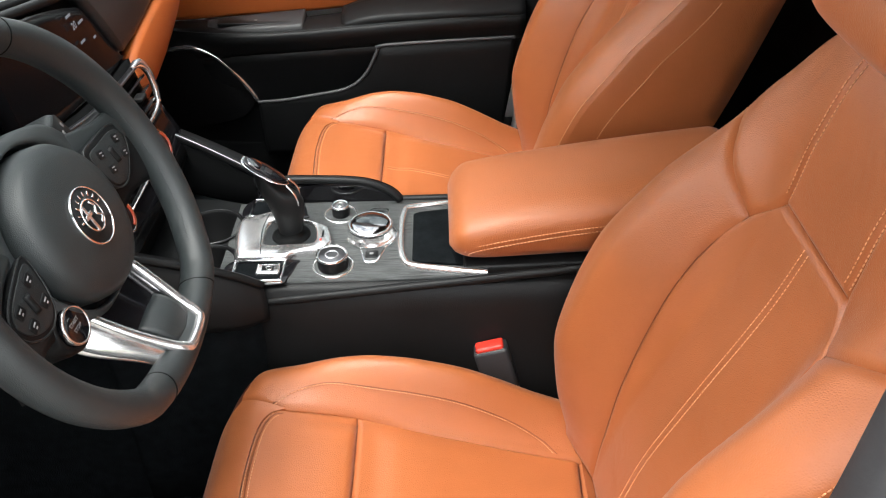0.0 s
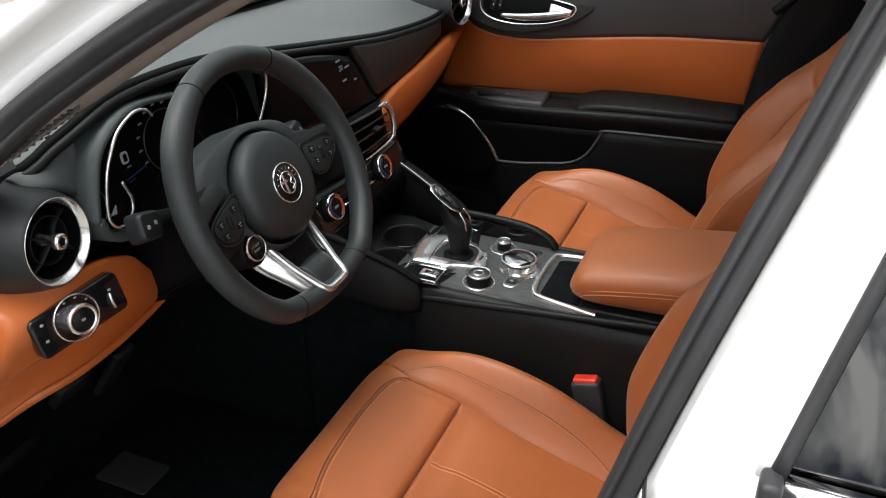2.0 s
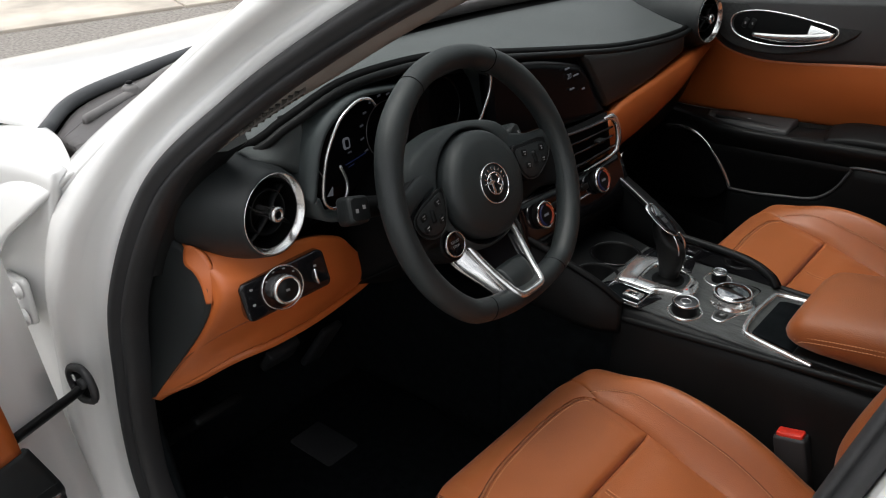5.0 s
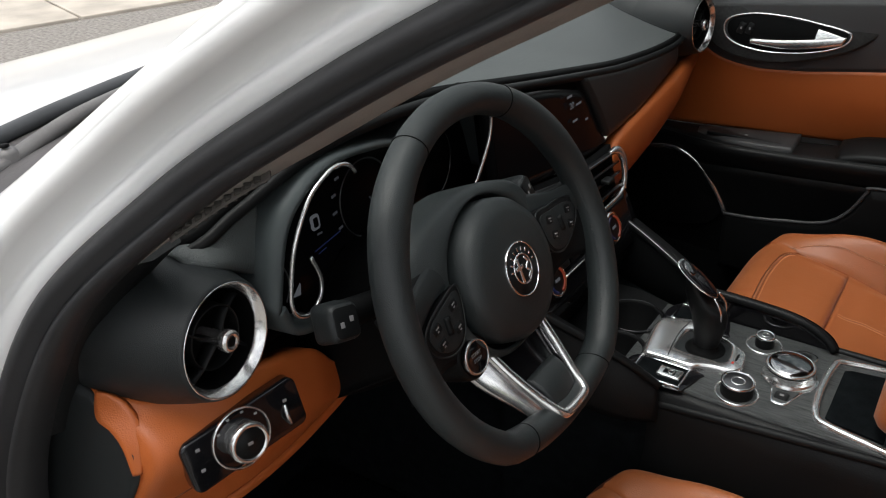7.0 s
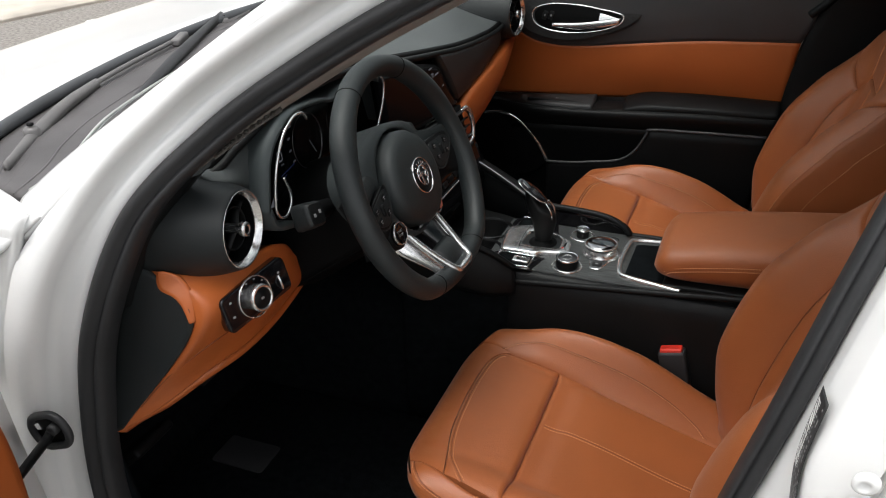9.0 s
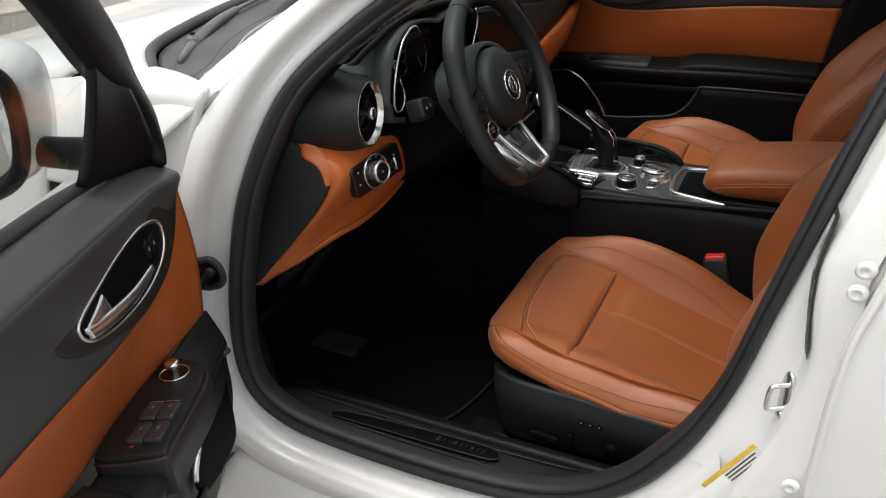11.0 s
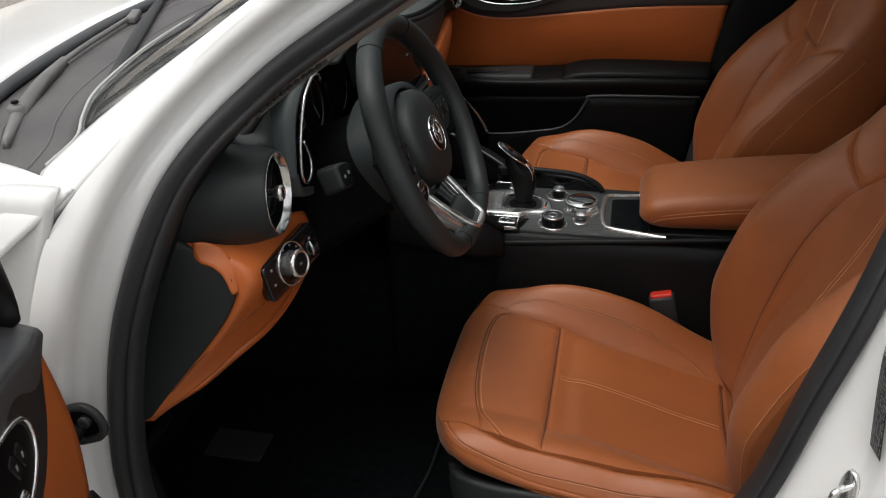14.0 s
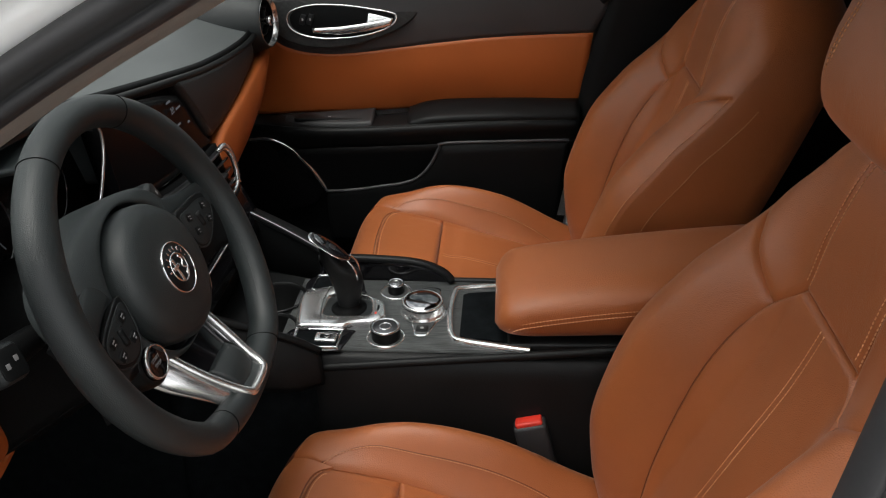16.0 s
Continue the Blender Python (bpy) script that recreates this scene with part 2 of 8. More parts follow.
def basis(o, ax, ay, az):
    m = Matrix((ax, ay, az)).transposed().to_4x4()
    m.translation = o
    return m


def revolve(profile, m=None, seg=40, bm=None):
    """Turns (radius, height) pairs about the local z axis, and puts the result at m."""
    bm = bm or bmesh.new()
    m = m or Matrix()
    rows = [[m @ V((max(r, 1e-4) * math.cos(a), max(r, 1e-4) * math.sin(a), h)) for a in (2 * math.pi * k / seg for k in range(seg))] for r, h in profile]
    R = skin(bm, rows, True)
    if profile[0][0] < 0.002:
        cap(bm, R[0])
    if profile[-1][0] < 0.002:
        cap(bm, R[-1])
    return bm


def rbox(sx, sy, sz, r=0.004, m=None, bm=None, seg=3, taper=0.0):
    """A box with rounded edges, centred, at m."""
    bm = bm or bmesh.new()
    t = bmesh.new()
    bmesh.ops.create_cube(t, size=1)
    for v in t.verts:
        k = 1 - taper * (v.co.z + 0.5)
        v.co = V((v.co.x * sx * k, v.co.y * sy * k, v.co.z * sz))
    bmesh.ops.bevel(t, geom=t.edges[:], offset=r, segments=seg, affect='EDGES', profile=0.5)
    me = bpy.data.meshes.new("tmp")
    if m:
        t.transform(m)
    t.to_mesh(me); t.free()
    bm.from_mesh(me)
    bpy.data.meshes.remove(me)
    return bm


def slab(outline, th, m=None, bm=None, r=0.0015, steps=2, hole=None):
    """A plate with rounded upper edge: outline in local xy, from z=0 up to th."""
    bm = bm or bmesh.new()
    m = m or Matrix()
    P = [V((p[0], p[1], 0)) for p in outline]
    k = len(P)
    area = sum(P[i].x * P[(i + 1) % k].y - P[(i + 1) % k].x * P[i].y for i in range(k))
    if area < 0:
        P.reverse()
    N = []
    for i in range(k):
        d = (P[(i + 1) % k] - P[i - 1])
        N.append(V((-d.y, d.x, 0)).normalized())
    rows = [(0, 0), (0, th - r)] + [(r * (1 - math.cos(a)), th - r + r * math.sin(a)) for a in (math.pi / 2 * s / steps for s in range(1, steps + 1))]
    R = skin(bm, [[m @ (p + nn * o + V((0, 0, z))) for p, nn in zip(P, N)] for o, z in rows], True)
    cap(bm, R[0]); cap(bm, R[-1])
    return bm


def rrect(w, h, r, n=5):
    out = []
    for cx, cy, a0 in ((w / 2 - r, h / 2 - r, 0), (-w / 2 + r, h / 2 - r, 90), (-w / 2 + r, -h / 2 + r, 180), (w / 2 - r, -h / 2 + r, 270)):
        out += [(cx + r * math.cos(radians(a0 + 90 * i / n)), cy + r * math.sin(radians(a0 + 90 * i / n))) for i in range(n + 1)]
    return out


def smooth_outline(pts, n=60):
    return [(p.x, p.y) for p in cr_curve([(x, y, 0) for x, y in pts], n, True)]


def sheet(A, B, nu=40, nv=16, bulge=0.0, th=0.004, mid=None, roll=0.0, bm=None, out=None):
    """A panel between two 3D curves (and one between them), curved by bulge to its outer side, with its thickness inwards.
    out: the way that side faces; without it, the open door of the car."""
    bm = bm or bmesh.new()
    a, b = cr_curve(A, nu), cr_curve(B, nu)
    c = cr_curve(mid, nu) if mid else None
    rows = []
    for j in range(nv):
        v = j / (nv - 1)
        if c:
            rows.append([cr_curve([a[i], c[i], b[i]], nv)[j] for i in range(nu)])
        else:
            rows.append([a[i].lerp(b[i], v) for i in range(nu)])
    nrm = [[None] * nu for _ in range(nv)]
    for j in range(nv):
        for i in range(nu):
            du = rows[j][min(i + 1, nu - 1)] - rows[j][max(i - 1, 0)]
            dv = rows[min(j + 1, nv - 1)][i] - rows[max(j - 1, 0)][i]
            w = du.cross(dv)
            nrm[j][i] = w.normalized() if w.length > 1e-12 else V((0, 0, 0))
    mj, mi = nv // 2, nu // 2
    way = V(out) if out else V((0.35, -1.2, 1.1)) - rows[mj][mi]
    if sum(nrm[j][i].dot(way) for j in (mj, nv // 4) for i in (mi, nu // 4, 3 * nu // 4)) < 0:
        nrm = [[-w for w in r] for r in nrm]
    if bulge or roll:
        for j in range(nv):
            v = j / (nv - 1)
            for i in range(nu):
                u = i / (nu - 1)
                k = bulge * math.sin(math.pi * v) ** 0.8
                if roll:
                    e = min(v, 1 - v, u * 2.5, (1 - u) * 2.5)
                    k += roll * (1 - max(0, 1 - e / 0.12) ** 2)
                rows[j][i] = rows[j][i] + nrm[j][i] * k
    top = skin(bm, rows)
    bot = skin(bm, [[rows[j][i] - nrm[j][i] * th for i in range(nu)] for j in range(nv)])
    edge = lambda M: M[0] + [r[-1] for r in M[1:]] + M[-1][-2::-1] + [r[0] for r in M[-2:0:-1]]
    e0, e1 = edge(top), edge(bot)
    for i in range(len(e0)):
        try:
            bm.faces.new((e0[i - 1], e0[i], e1[i], e1[i - 1]))
        except ValueError:
            pass
    return bm


def stitches(curve, gap=0.0048, length=0.0034, r=0.00082, lift=(0, 0, 1), offs=(0,)):
    """Short raised threads along a curve."""
    bm = bmesh.new()
    C = [V(p) for p in curve]
    acc = 0.0
    lift = V(lift)
    for i in range(len(C) - 1):
        d = C[i + 1] - C[i]
        L = d.length
        if L < 1e-6:
            continue
        t = d / L
        up = (lift - t * lift.dot(t)).normalized()
        s = t.cross(up)
        pos = -acc
        while pos + gap <= L + 1e-9:
            pos += gap
            for o in offs:
                c = C[i] + t * (pos - gap / 2) + s * o
                h = length / 2
                ring = [[c + t * (k * h) + (s * math.cos(a) + up * math.sin(a)) * r * (0.55 if abs(k) > 0.9 else 1) for a in (0, 1.571, 3.142, 4.712)] for k in (-1, -0.5, 0.5, 1)]
                R = skin(bm, ring, True)
                cap(bm, R[0]); cap(bm, R[-1])
        acc = L - pos if pos < L else 0.0
    return bm


def lerp1(x, pairs):
    """Smooth interpolation in a table of (x, value), flat beyond its ends."""
    if x <= pairs[0][0]:
        return pairs[0][1]
    if x >= pairs[-1][0]:
        return pairs[-1][1]
    k = next(i for i in range(len(pairs) - 1) if x <= pairs[i + 1][0])
    slope = [(b[1] - a[1]) / (b[0] - a[0]) for a, b in zip(pairs, pairs[1:])]
    def tangent(i):
        if i == 0 or i == len(pairs) - 1:
            return slope[0] if i == 0 else slope[-1]
        a, b = slope[i - 1], slope[i]
        return 0.0 if a * b <= 0 else 2 * a * b / (a + b)
    (x0, y0), (x1, y1) = pairs[k], pairs[k + 1]
    h = x1 - x0
    t = (x - x0) / h
    return (2 * t ** 3 - 3 * t ** 2 + 1) * y0 + (t ** 3 - 2 * t ** 2 + t) * h * tangent(k) + (3 * t ** 2 - 2 * t ** 3) * y1 + (t ** 3 - t ** 2) * h * tangent(k + 1)


def text(body, size, m, material, parent, name="lettering", depth=0.0002):
    cu = bpy.data.curves.new("tmp_text", 'FONT')
    cu.body, cu.size, cu.extrude, cu.align_x, cu.align_y = body, size, depth, 'CENTER', 'CENTER'
    ob = bpy.data.objects.new("tmp_text", cu)
    scene.collection.objects.link(ob)
    me = bpy.data.meshes.new_from_object(ob.evaluated_get(bpy.context.evaluated_depsgraph_get()))
    bpy.data.objects.remove(ob)
    me.transform(m)
    me.materials.clear(); me.materials.append(material)
    o = new(name, me)
    o.parent = parent
    return o

# ---- front seats ----
def sm(a, b, x):
    t = max(0.0, min(1.0, (x - a) / (b - a)))
    return t * t * (3 - 2 * t)


def cush_h(x, s):
    a = abs(s)
    z = lerp1(x, [(0.0, 0.505), (0.012, 0.528), (0.03, 0.545), (0.06, 0.553), (0.10, 0.549), (0.18, 0.530), (0.30, 0.500), (0.46, 0.460), (0.54, 0.445)])
    B = lerp1(x, [(0.03, 0.002), (0.08, 0.016), (0.16, 0.044), (0.26, 0.058), (0.36, 0.052), (0.45, 0.034), (0.54, 0.010)])
    if s < 0:
        B = lerp1(x, [(0.03, 0.002), (0.08, 0.014), (0.16, 0.026), (0.26, 0.039), (0.36, 0.045), (0.45, 0.034), (0.54, 0.010)])
    if s > 0:
        B += 0.014 * sm(0.10, 0.20, x) * (1 - sm(0.30, 0.42, x))
    z += B * sm(0.125, 0.185, a)
    z -= (0.024 + (0.5 if s > 0 else 0.5 - 0.38 * sm(0.10, 0.26, x)) * B) * max(0.0, (a - 0.180) / 0.045) ** 2
    if s < 0:
        z -= 0.45 * B * sm(0.14, 0.19, a)
        z += 0.030 * sm(0.28, 0.44, x) * sm(0.15, 0.21, a)
    z -= 0.006 * (1 - min(1, a / 0.14) ** 2) * sm(0.15, 0.25, x)
    inside = (1 - sm(0.105, 0.137, s)) * (1 - sm(0.120, 0.195, -s))
    z += inside * (0.0065 * sm(0.10, 0.165, x) if x <= 0.18 else 0.0065 * sm(0.20, 0.235, x) * (1 - sm(0.25, 0.40, x)) - 0.001)
    return z


def cush_map(a, b, h):
    return V((a, b, h))


R_BACK = radians(22.5)
UPB, NB, OB = V((math.sin(R_BACK), 0, math.cos(R_BACK))), V((-math.cos(R_BACK), 0, math.sin(R_BACK))), V((0.490, 0, 0.470))


def back_h(w, h):
    a = abs(w)
    d = lerp1(h, [(-0.02, 0.010), (0.05, 0.026), (0.15, 0.036), (0.25, 0.034), (0.35, 0.031), (0.43, 0.036), (0.50, 0.050), (0.56, 0.056), (0.60, 0.052), (0.64, 0.032), (0.67, 0.0)])
    Bd = lerp1(h, [(0, 0.030), (0.06, 0.058), (0.13, 0.081), (0.25, 0.090), (0.35, 0.070), (0.42, 0.036), (0.48, 0.006), (0.55, -0.018), (0.65, -0.02)])
    d += Bd * sm(0.075, 0.17, a)
    ed = lerp1(h, [(0, 0.195), (0.12, 0.220), (0.25, 0.233), (0.35, 0.233), (0.45, 0.226), (0.53, 0.212), (0.60, 0.165), (0.64, 0.11), (0.66, 0.08)])
    d -= 0.022 * max(0.0, (a - ed + 0.045) / 0.045) ** 2
    return d


def back_map(a, b, h):
    return OB + V((0, a, 0)) + UPB * b + NB * h


def pad(c0, c1, hf, mp, nu=56, nv=28, groove=0.0034, wid=0.008, th=0.02, edges="uv", puff=0.0018, ease=0.0):
    """An upholstered panel between two plan curves: its edges dip into the seams."""
    a, b = cr_curve([(*p, 0) for p in c0], nu), cr_curve([(*p, 0) for p in c1], nu)
    L = sum((a[i + 1].lerp(b[i + 1], 0.5) - a[i].lerp(b[i], 0.5)).length for i in range(nu - 1))
    rows, low = [], []
    for j in range(nv):
        v = j / (nv - 1)
        v = v + (-math.sin(2 * math.pi * v) / (2 * math.pi)) * 0.75
        r, q = [], []
        for i in range(nu):
            u = i / (nu - 1)
            p = a[i].lerp(b[i], v)
            W = (b[i] - a[i]).length
            d = 9.0
            if "u" in edges:
                d = min(d, u * L, (1 - u) * L)
            if "v" in edges:
                d = min(d, v * W, (1 - v) * W)
            h = hf(p.x, p.y) + puff - (groove + puff) * max(0, 1 - d / wid) ** 2.2 * (min(1, u / ease) if ease else 1)
            r.append(mp(p.x, p.y, h)); q.append(mp(p.x, p.y, h - th))
        rows.append(r); low.append(q)
    bm = bmesh.new()
    T, Bt = skin(bm, rows), skin(bm, low)
    edge = lambda M: M[0] + [r[-1] for r in M[1:]] + M[-1][-2::-1] + [r[0] for r in M[-2:0:-1]]
    e0, e1 = edge(T), edge(Bt)
    for i in range(len(e0)):
        try:
            bm.faces.new((e0[i - 1], e0[i], e1[i], e1[i - 1]))
        except ValueError:
            pass
    return bm


def along(pts, hf, mp, n=60, lift=0.0):
    return [mp(p.x, p.y, hf(p.x, p.y) + lift) for p in cr_curve([(*p, 0) for p in pts], n)]


def mir(pts):
    return [(a, -b) for a, b in pts]


def mirw(pts):
    return [(-a, b) for a, b in pts]


def build_seat(name, label):
    seat = thing(name, label, "car seat", "front seats")
    # cushion
    U = [(0.092, -0.184), (0.080, -0.140), (0.066, -0.084), (0.060, -0.02), (0.058, 0.04), (0.062, 0.100), (0.072, 0.128), (0.092, 0.138)]
    lip = [(0.030, -0.163), (0.014, -0.125), (0.007, -0.07), (0.004, 0), (0.007, 0.07), (0.014, 0.125), (0.034, 0.156)]
    front = [(0.056, -0.205), (0.026, -0.165), (0.008, -0.10), (0.004, 0), (0.008, 0.10), (0.026, 0.165), (0.056, 0.205)]
    step = [(0.18, -0.195), (0.18, -0.13), (0.18, -0.07), (0.18, 0), (0.18, 0.07), (0.18, 0.137)]
    part("cushion_front_roll", pad(lip, U, cush_h, cush_map, 72, 16, edges=""), LEATHER, seat)
    part("cushion_front_panel", pad([(0.093, -0.1845)] + U[1:-1] + [(0.085, 0.137)], step, cush_h, cush_map, 72, 30, ease=0.07), LEATHER, seat)
    part("cushion_center_panel", pad([(x + 0.0006, y) for x, y in step], [(0.462, -0.182), (0.460, -0.10), (0.458, 0), (0.460, 0.10), (0.462, 0.124)], cush_h, cush_map, 64, 48, ease=0.07), LEATHER, seat)
    outer = [(0.034, 0.170), (0.056, 0.205), (0.108, 0.218), (0.18, 0.225), (0.30, 0.228), (0.43, 0.226), (0.53, 0.215)]
    inner = [(0.034, 0.156), (0.060, 0.148), (0.092, 0.138), (0.18, 0.137), (0.30, 0.125), (0.43, 0.123), (0.53, 0.115)]
    outside = [(0.030, -0.163), (0.060, -0.171), (0.092, -0.184), (0.135, -0.196), (0.18, -0.196), (0.30, -0.194), (0.43, -0.186), (0.53, -0.175)]
    part("cushion_bolster", pad(inner, outer, cush_h, cush_map, 80, 28, edges="v", puff=0.0022), LEATHER, seat)
    part("cushion_bolster", pad(outside, mir(outer), cush_h, cush_map, 80, 20, edges="v", groove=0.0010, puff=0.0016, wid=0.006), LEATHER, seat)
    part("cushion_rear_panel", pad([(0.4626, -0.182), (0.4606, 0), (0.4626, 0.124)], [(0.56, -0.16), (0.56, 0), (0.56, 0.11)], cush_h, cush_map, 40, 12), LEATHER, seat)
    outer = outer[2:]
    # skirt round the cushion
    loop = mir(outer)[::-1] + front + outer
    C = cr_curve([(*p, 0) for p in loop], 120)
    prof = [(0.002, 0.0015), (-0.001, -0.004), (-0.003, -0.012), (-0.002, -0.024), (0.004, -0.036), (0.014, -0.042)]
    rows = []
    for o, dz in prof:
        r = []
        for i, p in enumerate(C):
            d = C[min(i + 1, 119)] - C[max(i - 1, 0)]
            n = V((-d.y, d.x, 0)).normalized()
            n = n if n.dot(V((0.27, 0, 0)) - p) > 0 else -n
            q = p + n * o
            fr = max(0, 1 - p.x / 0.10)
            r.append(V((q.x + 0.016 * fr * (dz / -0.042), q.y, cush_h(p.x, p.y) - 0.003 + dz * (1 + 1.0 * fr if p.y > 0 else 0.45 + 0.55 * (1 - sm(0.04, 0.22, p.x)) + 0.95 * (1 - sm(0.0, 0.055, p.x))))))
        rows.append(r)
    bm = bmesh.new(); skin(bm, rows)
    inn = [[V((p.x * 0.94 + 0.016, p.y * 0.9, p.z)) for p in r] for r in (rows[-1],)]
    skin(bm, [rows[-1], inn[0]])
    part("cushion_skirt", bm, LEATHER, seat)
    up = (0, 0, 1)
    st = []
    mid = [(0.076, 0.144), (0.100, 0.158), (0.141, 0.163), (0.202, 0.159), (0.302, 0.157), (0.373, 0.152), (0.414, 0.142), (0.434, 0.129)]
    rim = [(0.040, -0.168), (0.052, -0.190), (0.076, -0.208), (0.137, -0.2175), (0.217, -0.2195), (0.296, -0.2175), (0.40, -0.215)]
    hoop = [(0.122, -0.188), (0.106, -0.170)] + [(x + 0.006, y * 0.985) for x, y in U[1:-1]] + [(0.090, 0.131)]
    spine = [(0.190, 0.004), (0.26, 0.008), (0.35, 0.008), (0.452, 0.006)]
    st.append(stitches(along(hoop, cush_h, cush_map, 80, 0.0016), lift=up, offs=(-0.0034, 0.0034)))
    st.append(stitches(along(spine, cush_h, cush_map, 60, 0.0018), lift=up, offs=(-0.0034, 0.0034)))
    st.append(stitches(along(mid, cush_h, cush_map, 80, 0.0020), lift=up, offs=(-0.0034, 0.0034)))
    st.append(stitches(along(rim, cush_h, cush_map, 80, 0.0018), lift=up, offs=(0.0036,)))
    for b in st:
        part("stitching", b, THREAD, seat, "light tan stitching")
    for c in (spine, mid, rim, hoop):
        part("seam", tube(along(c, cush_h, cush_map, 80, 0.0012), 0.0010, 6, None, smoothed=False), SEAM, seat, "dark line in a seam fold")
    # backrest
    side = [(0.090, -0.015), (0.098, 0.10), (0.108, 0.22), (0.112, 0.33), (0.102, 0.392)]
    cside = side + [(0.072, 0.432)]
    part("backrest_center_panel", pad(mirw(cside), cside, back_h, back_map, 64, 40), LEATHER, seat)
    osd = [(0.190, -0.015), (0.216, 0.10), (0.232, 0.22), (0.235, 0.34), (0.222, 0.470)]
    for f in (lambda p: p, mirw):
        part("backrest_bolster", pad(f(side), f(osd), back_h, back_map, 64, 32), LEATHER, seat)
        part("backrest_shoulder_panel", pad(f([(0.102, 0.392), (0.076, 0.428), (0.071, 0.47), (0.066, 0.655)]), f([(0.222, 0.470), (0.207, 0.545), (0.160, 0.615), (0.085, 0.655)]), back_h, back_map, 40, 24), LEATHER, seat)
        part("stitching", stitches(along(f([(0.069, 0.44), (0.069, 0.50), (0.066, 0.645)]), back_h, back_map, 40, 0.0020), lift=NB, offs=(-0.005, 0.005)), THREAD, seat, "light tan stitching")
        part("stitching", stitches([p for p in along(f([(a - 0.004, b) for a, b in osd]), back_h, back_map, 70, 0.002)], lift=NB), THREAD, seat, "light tan stitching")
    part("backrest_top_panel", pad([(-0.072, 0.432), (-0.071, 0.47), (-0.066, 0.655)], [(0.072, 0.432), (0.071, 0.47), (0.066, 0.655)], back_h, back_map, 40, 28), LEATHER, seat)
    part("stitching", stitches(along([(0, 0.0), (0, 0.2), (0, 0.426)], back_h, back_map, 60, 0.0020), lift=NB, offs=(-0.0045, 0.0045)), THREAD, seat, "light tan stitching")
    # thin dark lines in the bolster folds, the crease shade put into colour
    for f in (lambda p: p, mirw):
        part("seam", tube(along(f([(a, b) for a, b in side]), back_h, back_map, 60, -0.0024), 0.0006, 6, None, smoothed=False), SEAM, seat, "dark line in a seam fold")
    # sides and back of the backrest
    ol = osd + [(0.207, 0.545), (0.160, 0.615), (0.085, 0.655)]
    full = [(p.x, p.y) for p in cr_curve([(*p, 0) for p in (mirw(ol) + ol[::-1])], 110)]
    prof = [(0.0, 0.0), (1.008, 0.010), (1.012, 0.04), (1.0, 0.085), (0.95, 0.115), (0.8, 0.125), (0.4, 0.13), (0.02, 0.13)]
    rows = []
    for k, dd in prof:
        r = []
        for a, b in full:
            h = back_h(a, b) - 0.002
            if k == 0.0:
                r.append(back_map(a, b, h))
            else:
                bb = (b - 0.27) * k + 0.27
                r.append(back_map(a * k, bb, (h * (1 - sm(0.0, 0.1, dd)) + 0.02 * sm(0, 0.1, dd)) - dd))
        rows.append(r)
    bm = bmesh.new()
    R = skin(bm, rows, True)
    part("backrest_cover", bm, LEATHER, seat)
    for sgn in (1, -1):
        c = []
        for i in range(50):
            p = cr_curve([(*q, 0) for q in osd], 50)[i]
            c.append(back_map(sgn * (p.x + 0.0035), p.y, back_h(p.x, p.y) - 0.040))
        part("stitching", stitches(c, lift=(0, sgn, 0)), THREAD, seat, "light tan stitching")
    # headrest
    bm = bmesh.new()
    rows = []
    for j in range(25):
        th = -math.pi / 2 + math.pi * j / 24
        r = []
        for i in range(48):
            ph = 2 * math.pi * i / 48
            f = lambda c, e: math.copysign(abs(c) ** e, c)
            y = 0.146 * f(math.cos(th), 0.45) * f(math.cos(ph), 0.5)
            d = 0.050 * f(math.cos(th), 0.45) * f(math.sin(ph), 0.6)
            z = 0.102 * f(math.sin(th), 0.55)
            y *= 1 - 0.16 * sm(0.0, 0.1, -z)
            r.append(OB + UPB * (0.700 + z) + NB * (0.098 + d) + V((0, y, 0)))
        rows.append(r)
    skin(bm, rows, True)
    bmesh.ops.remove_doubles(bm, verts=bm.verts, dist=1e-5)
    part("headrest", bm, LEATHER, seat)
    for sg in (-1, 1):
        c = cr_curve([OB + UPB * (0.70 + z) + NB * (0.098 + dd) + V((0, sg * y, 0)) for y, z, dd in ((0.082, 0.085, 0.034), (0.084, 0.05, 0.047), (0.084, -0.04, 0.048), (0.076, -0.075, 0.040), (0.060, -0.088, 0.030))], 40)
        part("stitching", stitches(c, lift=NB, offs=(-0.003, 0.003)), THREAD, seat, "light tan stitching")
    for y in (-0.06, 0.06):
        part("headrest_post", tube([OB + UPB * 0.63 + NB * 0.0 + V((0, y, 0)), OB + UPB * 0.69 + NB * 0.07 + V((0, y, 0))], 0.007, 12), CHROME, seat, "chrome headrest post")
    # plastic base with switches, slide rails
    A = [(0.085, -0.196, 0.487), (0.11, -0.219, 0.480), (0.30, -0.226, 0.462), (0.50, -0.224, 0.430)]
    Bc = [(0.062, -0.165, 0.350), (0.082, -0.205, 0.350), (0.13, -0.222, 0.35), (0.30, -0.230, 0.365), (0.50, -0.226, 0.375)]
    for sgn in (1, -1):
        f = lambda P: [(x, y * sgn, z) for x, y, z in P]
        if sgn > 0:
            A = [(0.038, -0.160, 0.470), (0.056, -0.196, 0.480), (0.11, -0.219, 0.486), (0.20, -0.226, 0.490), (0.30, -0.230, 0.487), (0.36, -0.230, 0.484), (0.43, -0.228, 0.473), (0.50, -0.222, 0.458)]
        else:
            A = [(0.085, -0.196, 0.487), (0.11, -0.219, 0.480), (0.30, -0.226, 0.462), (0.50, -0.224, 0.430)]
        ZB = [0.36] * len(A)
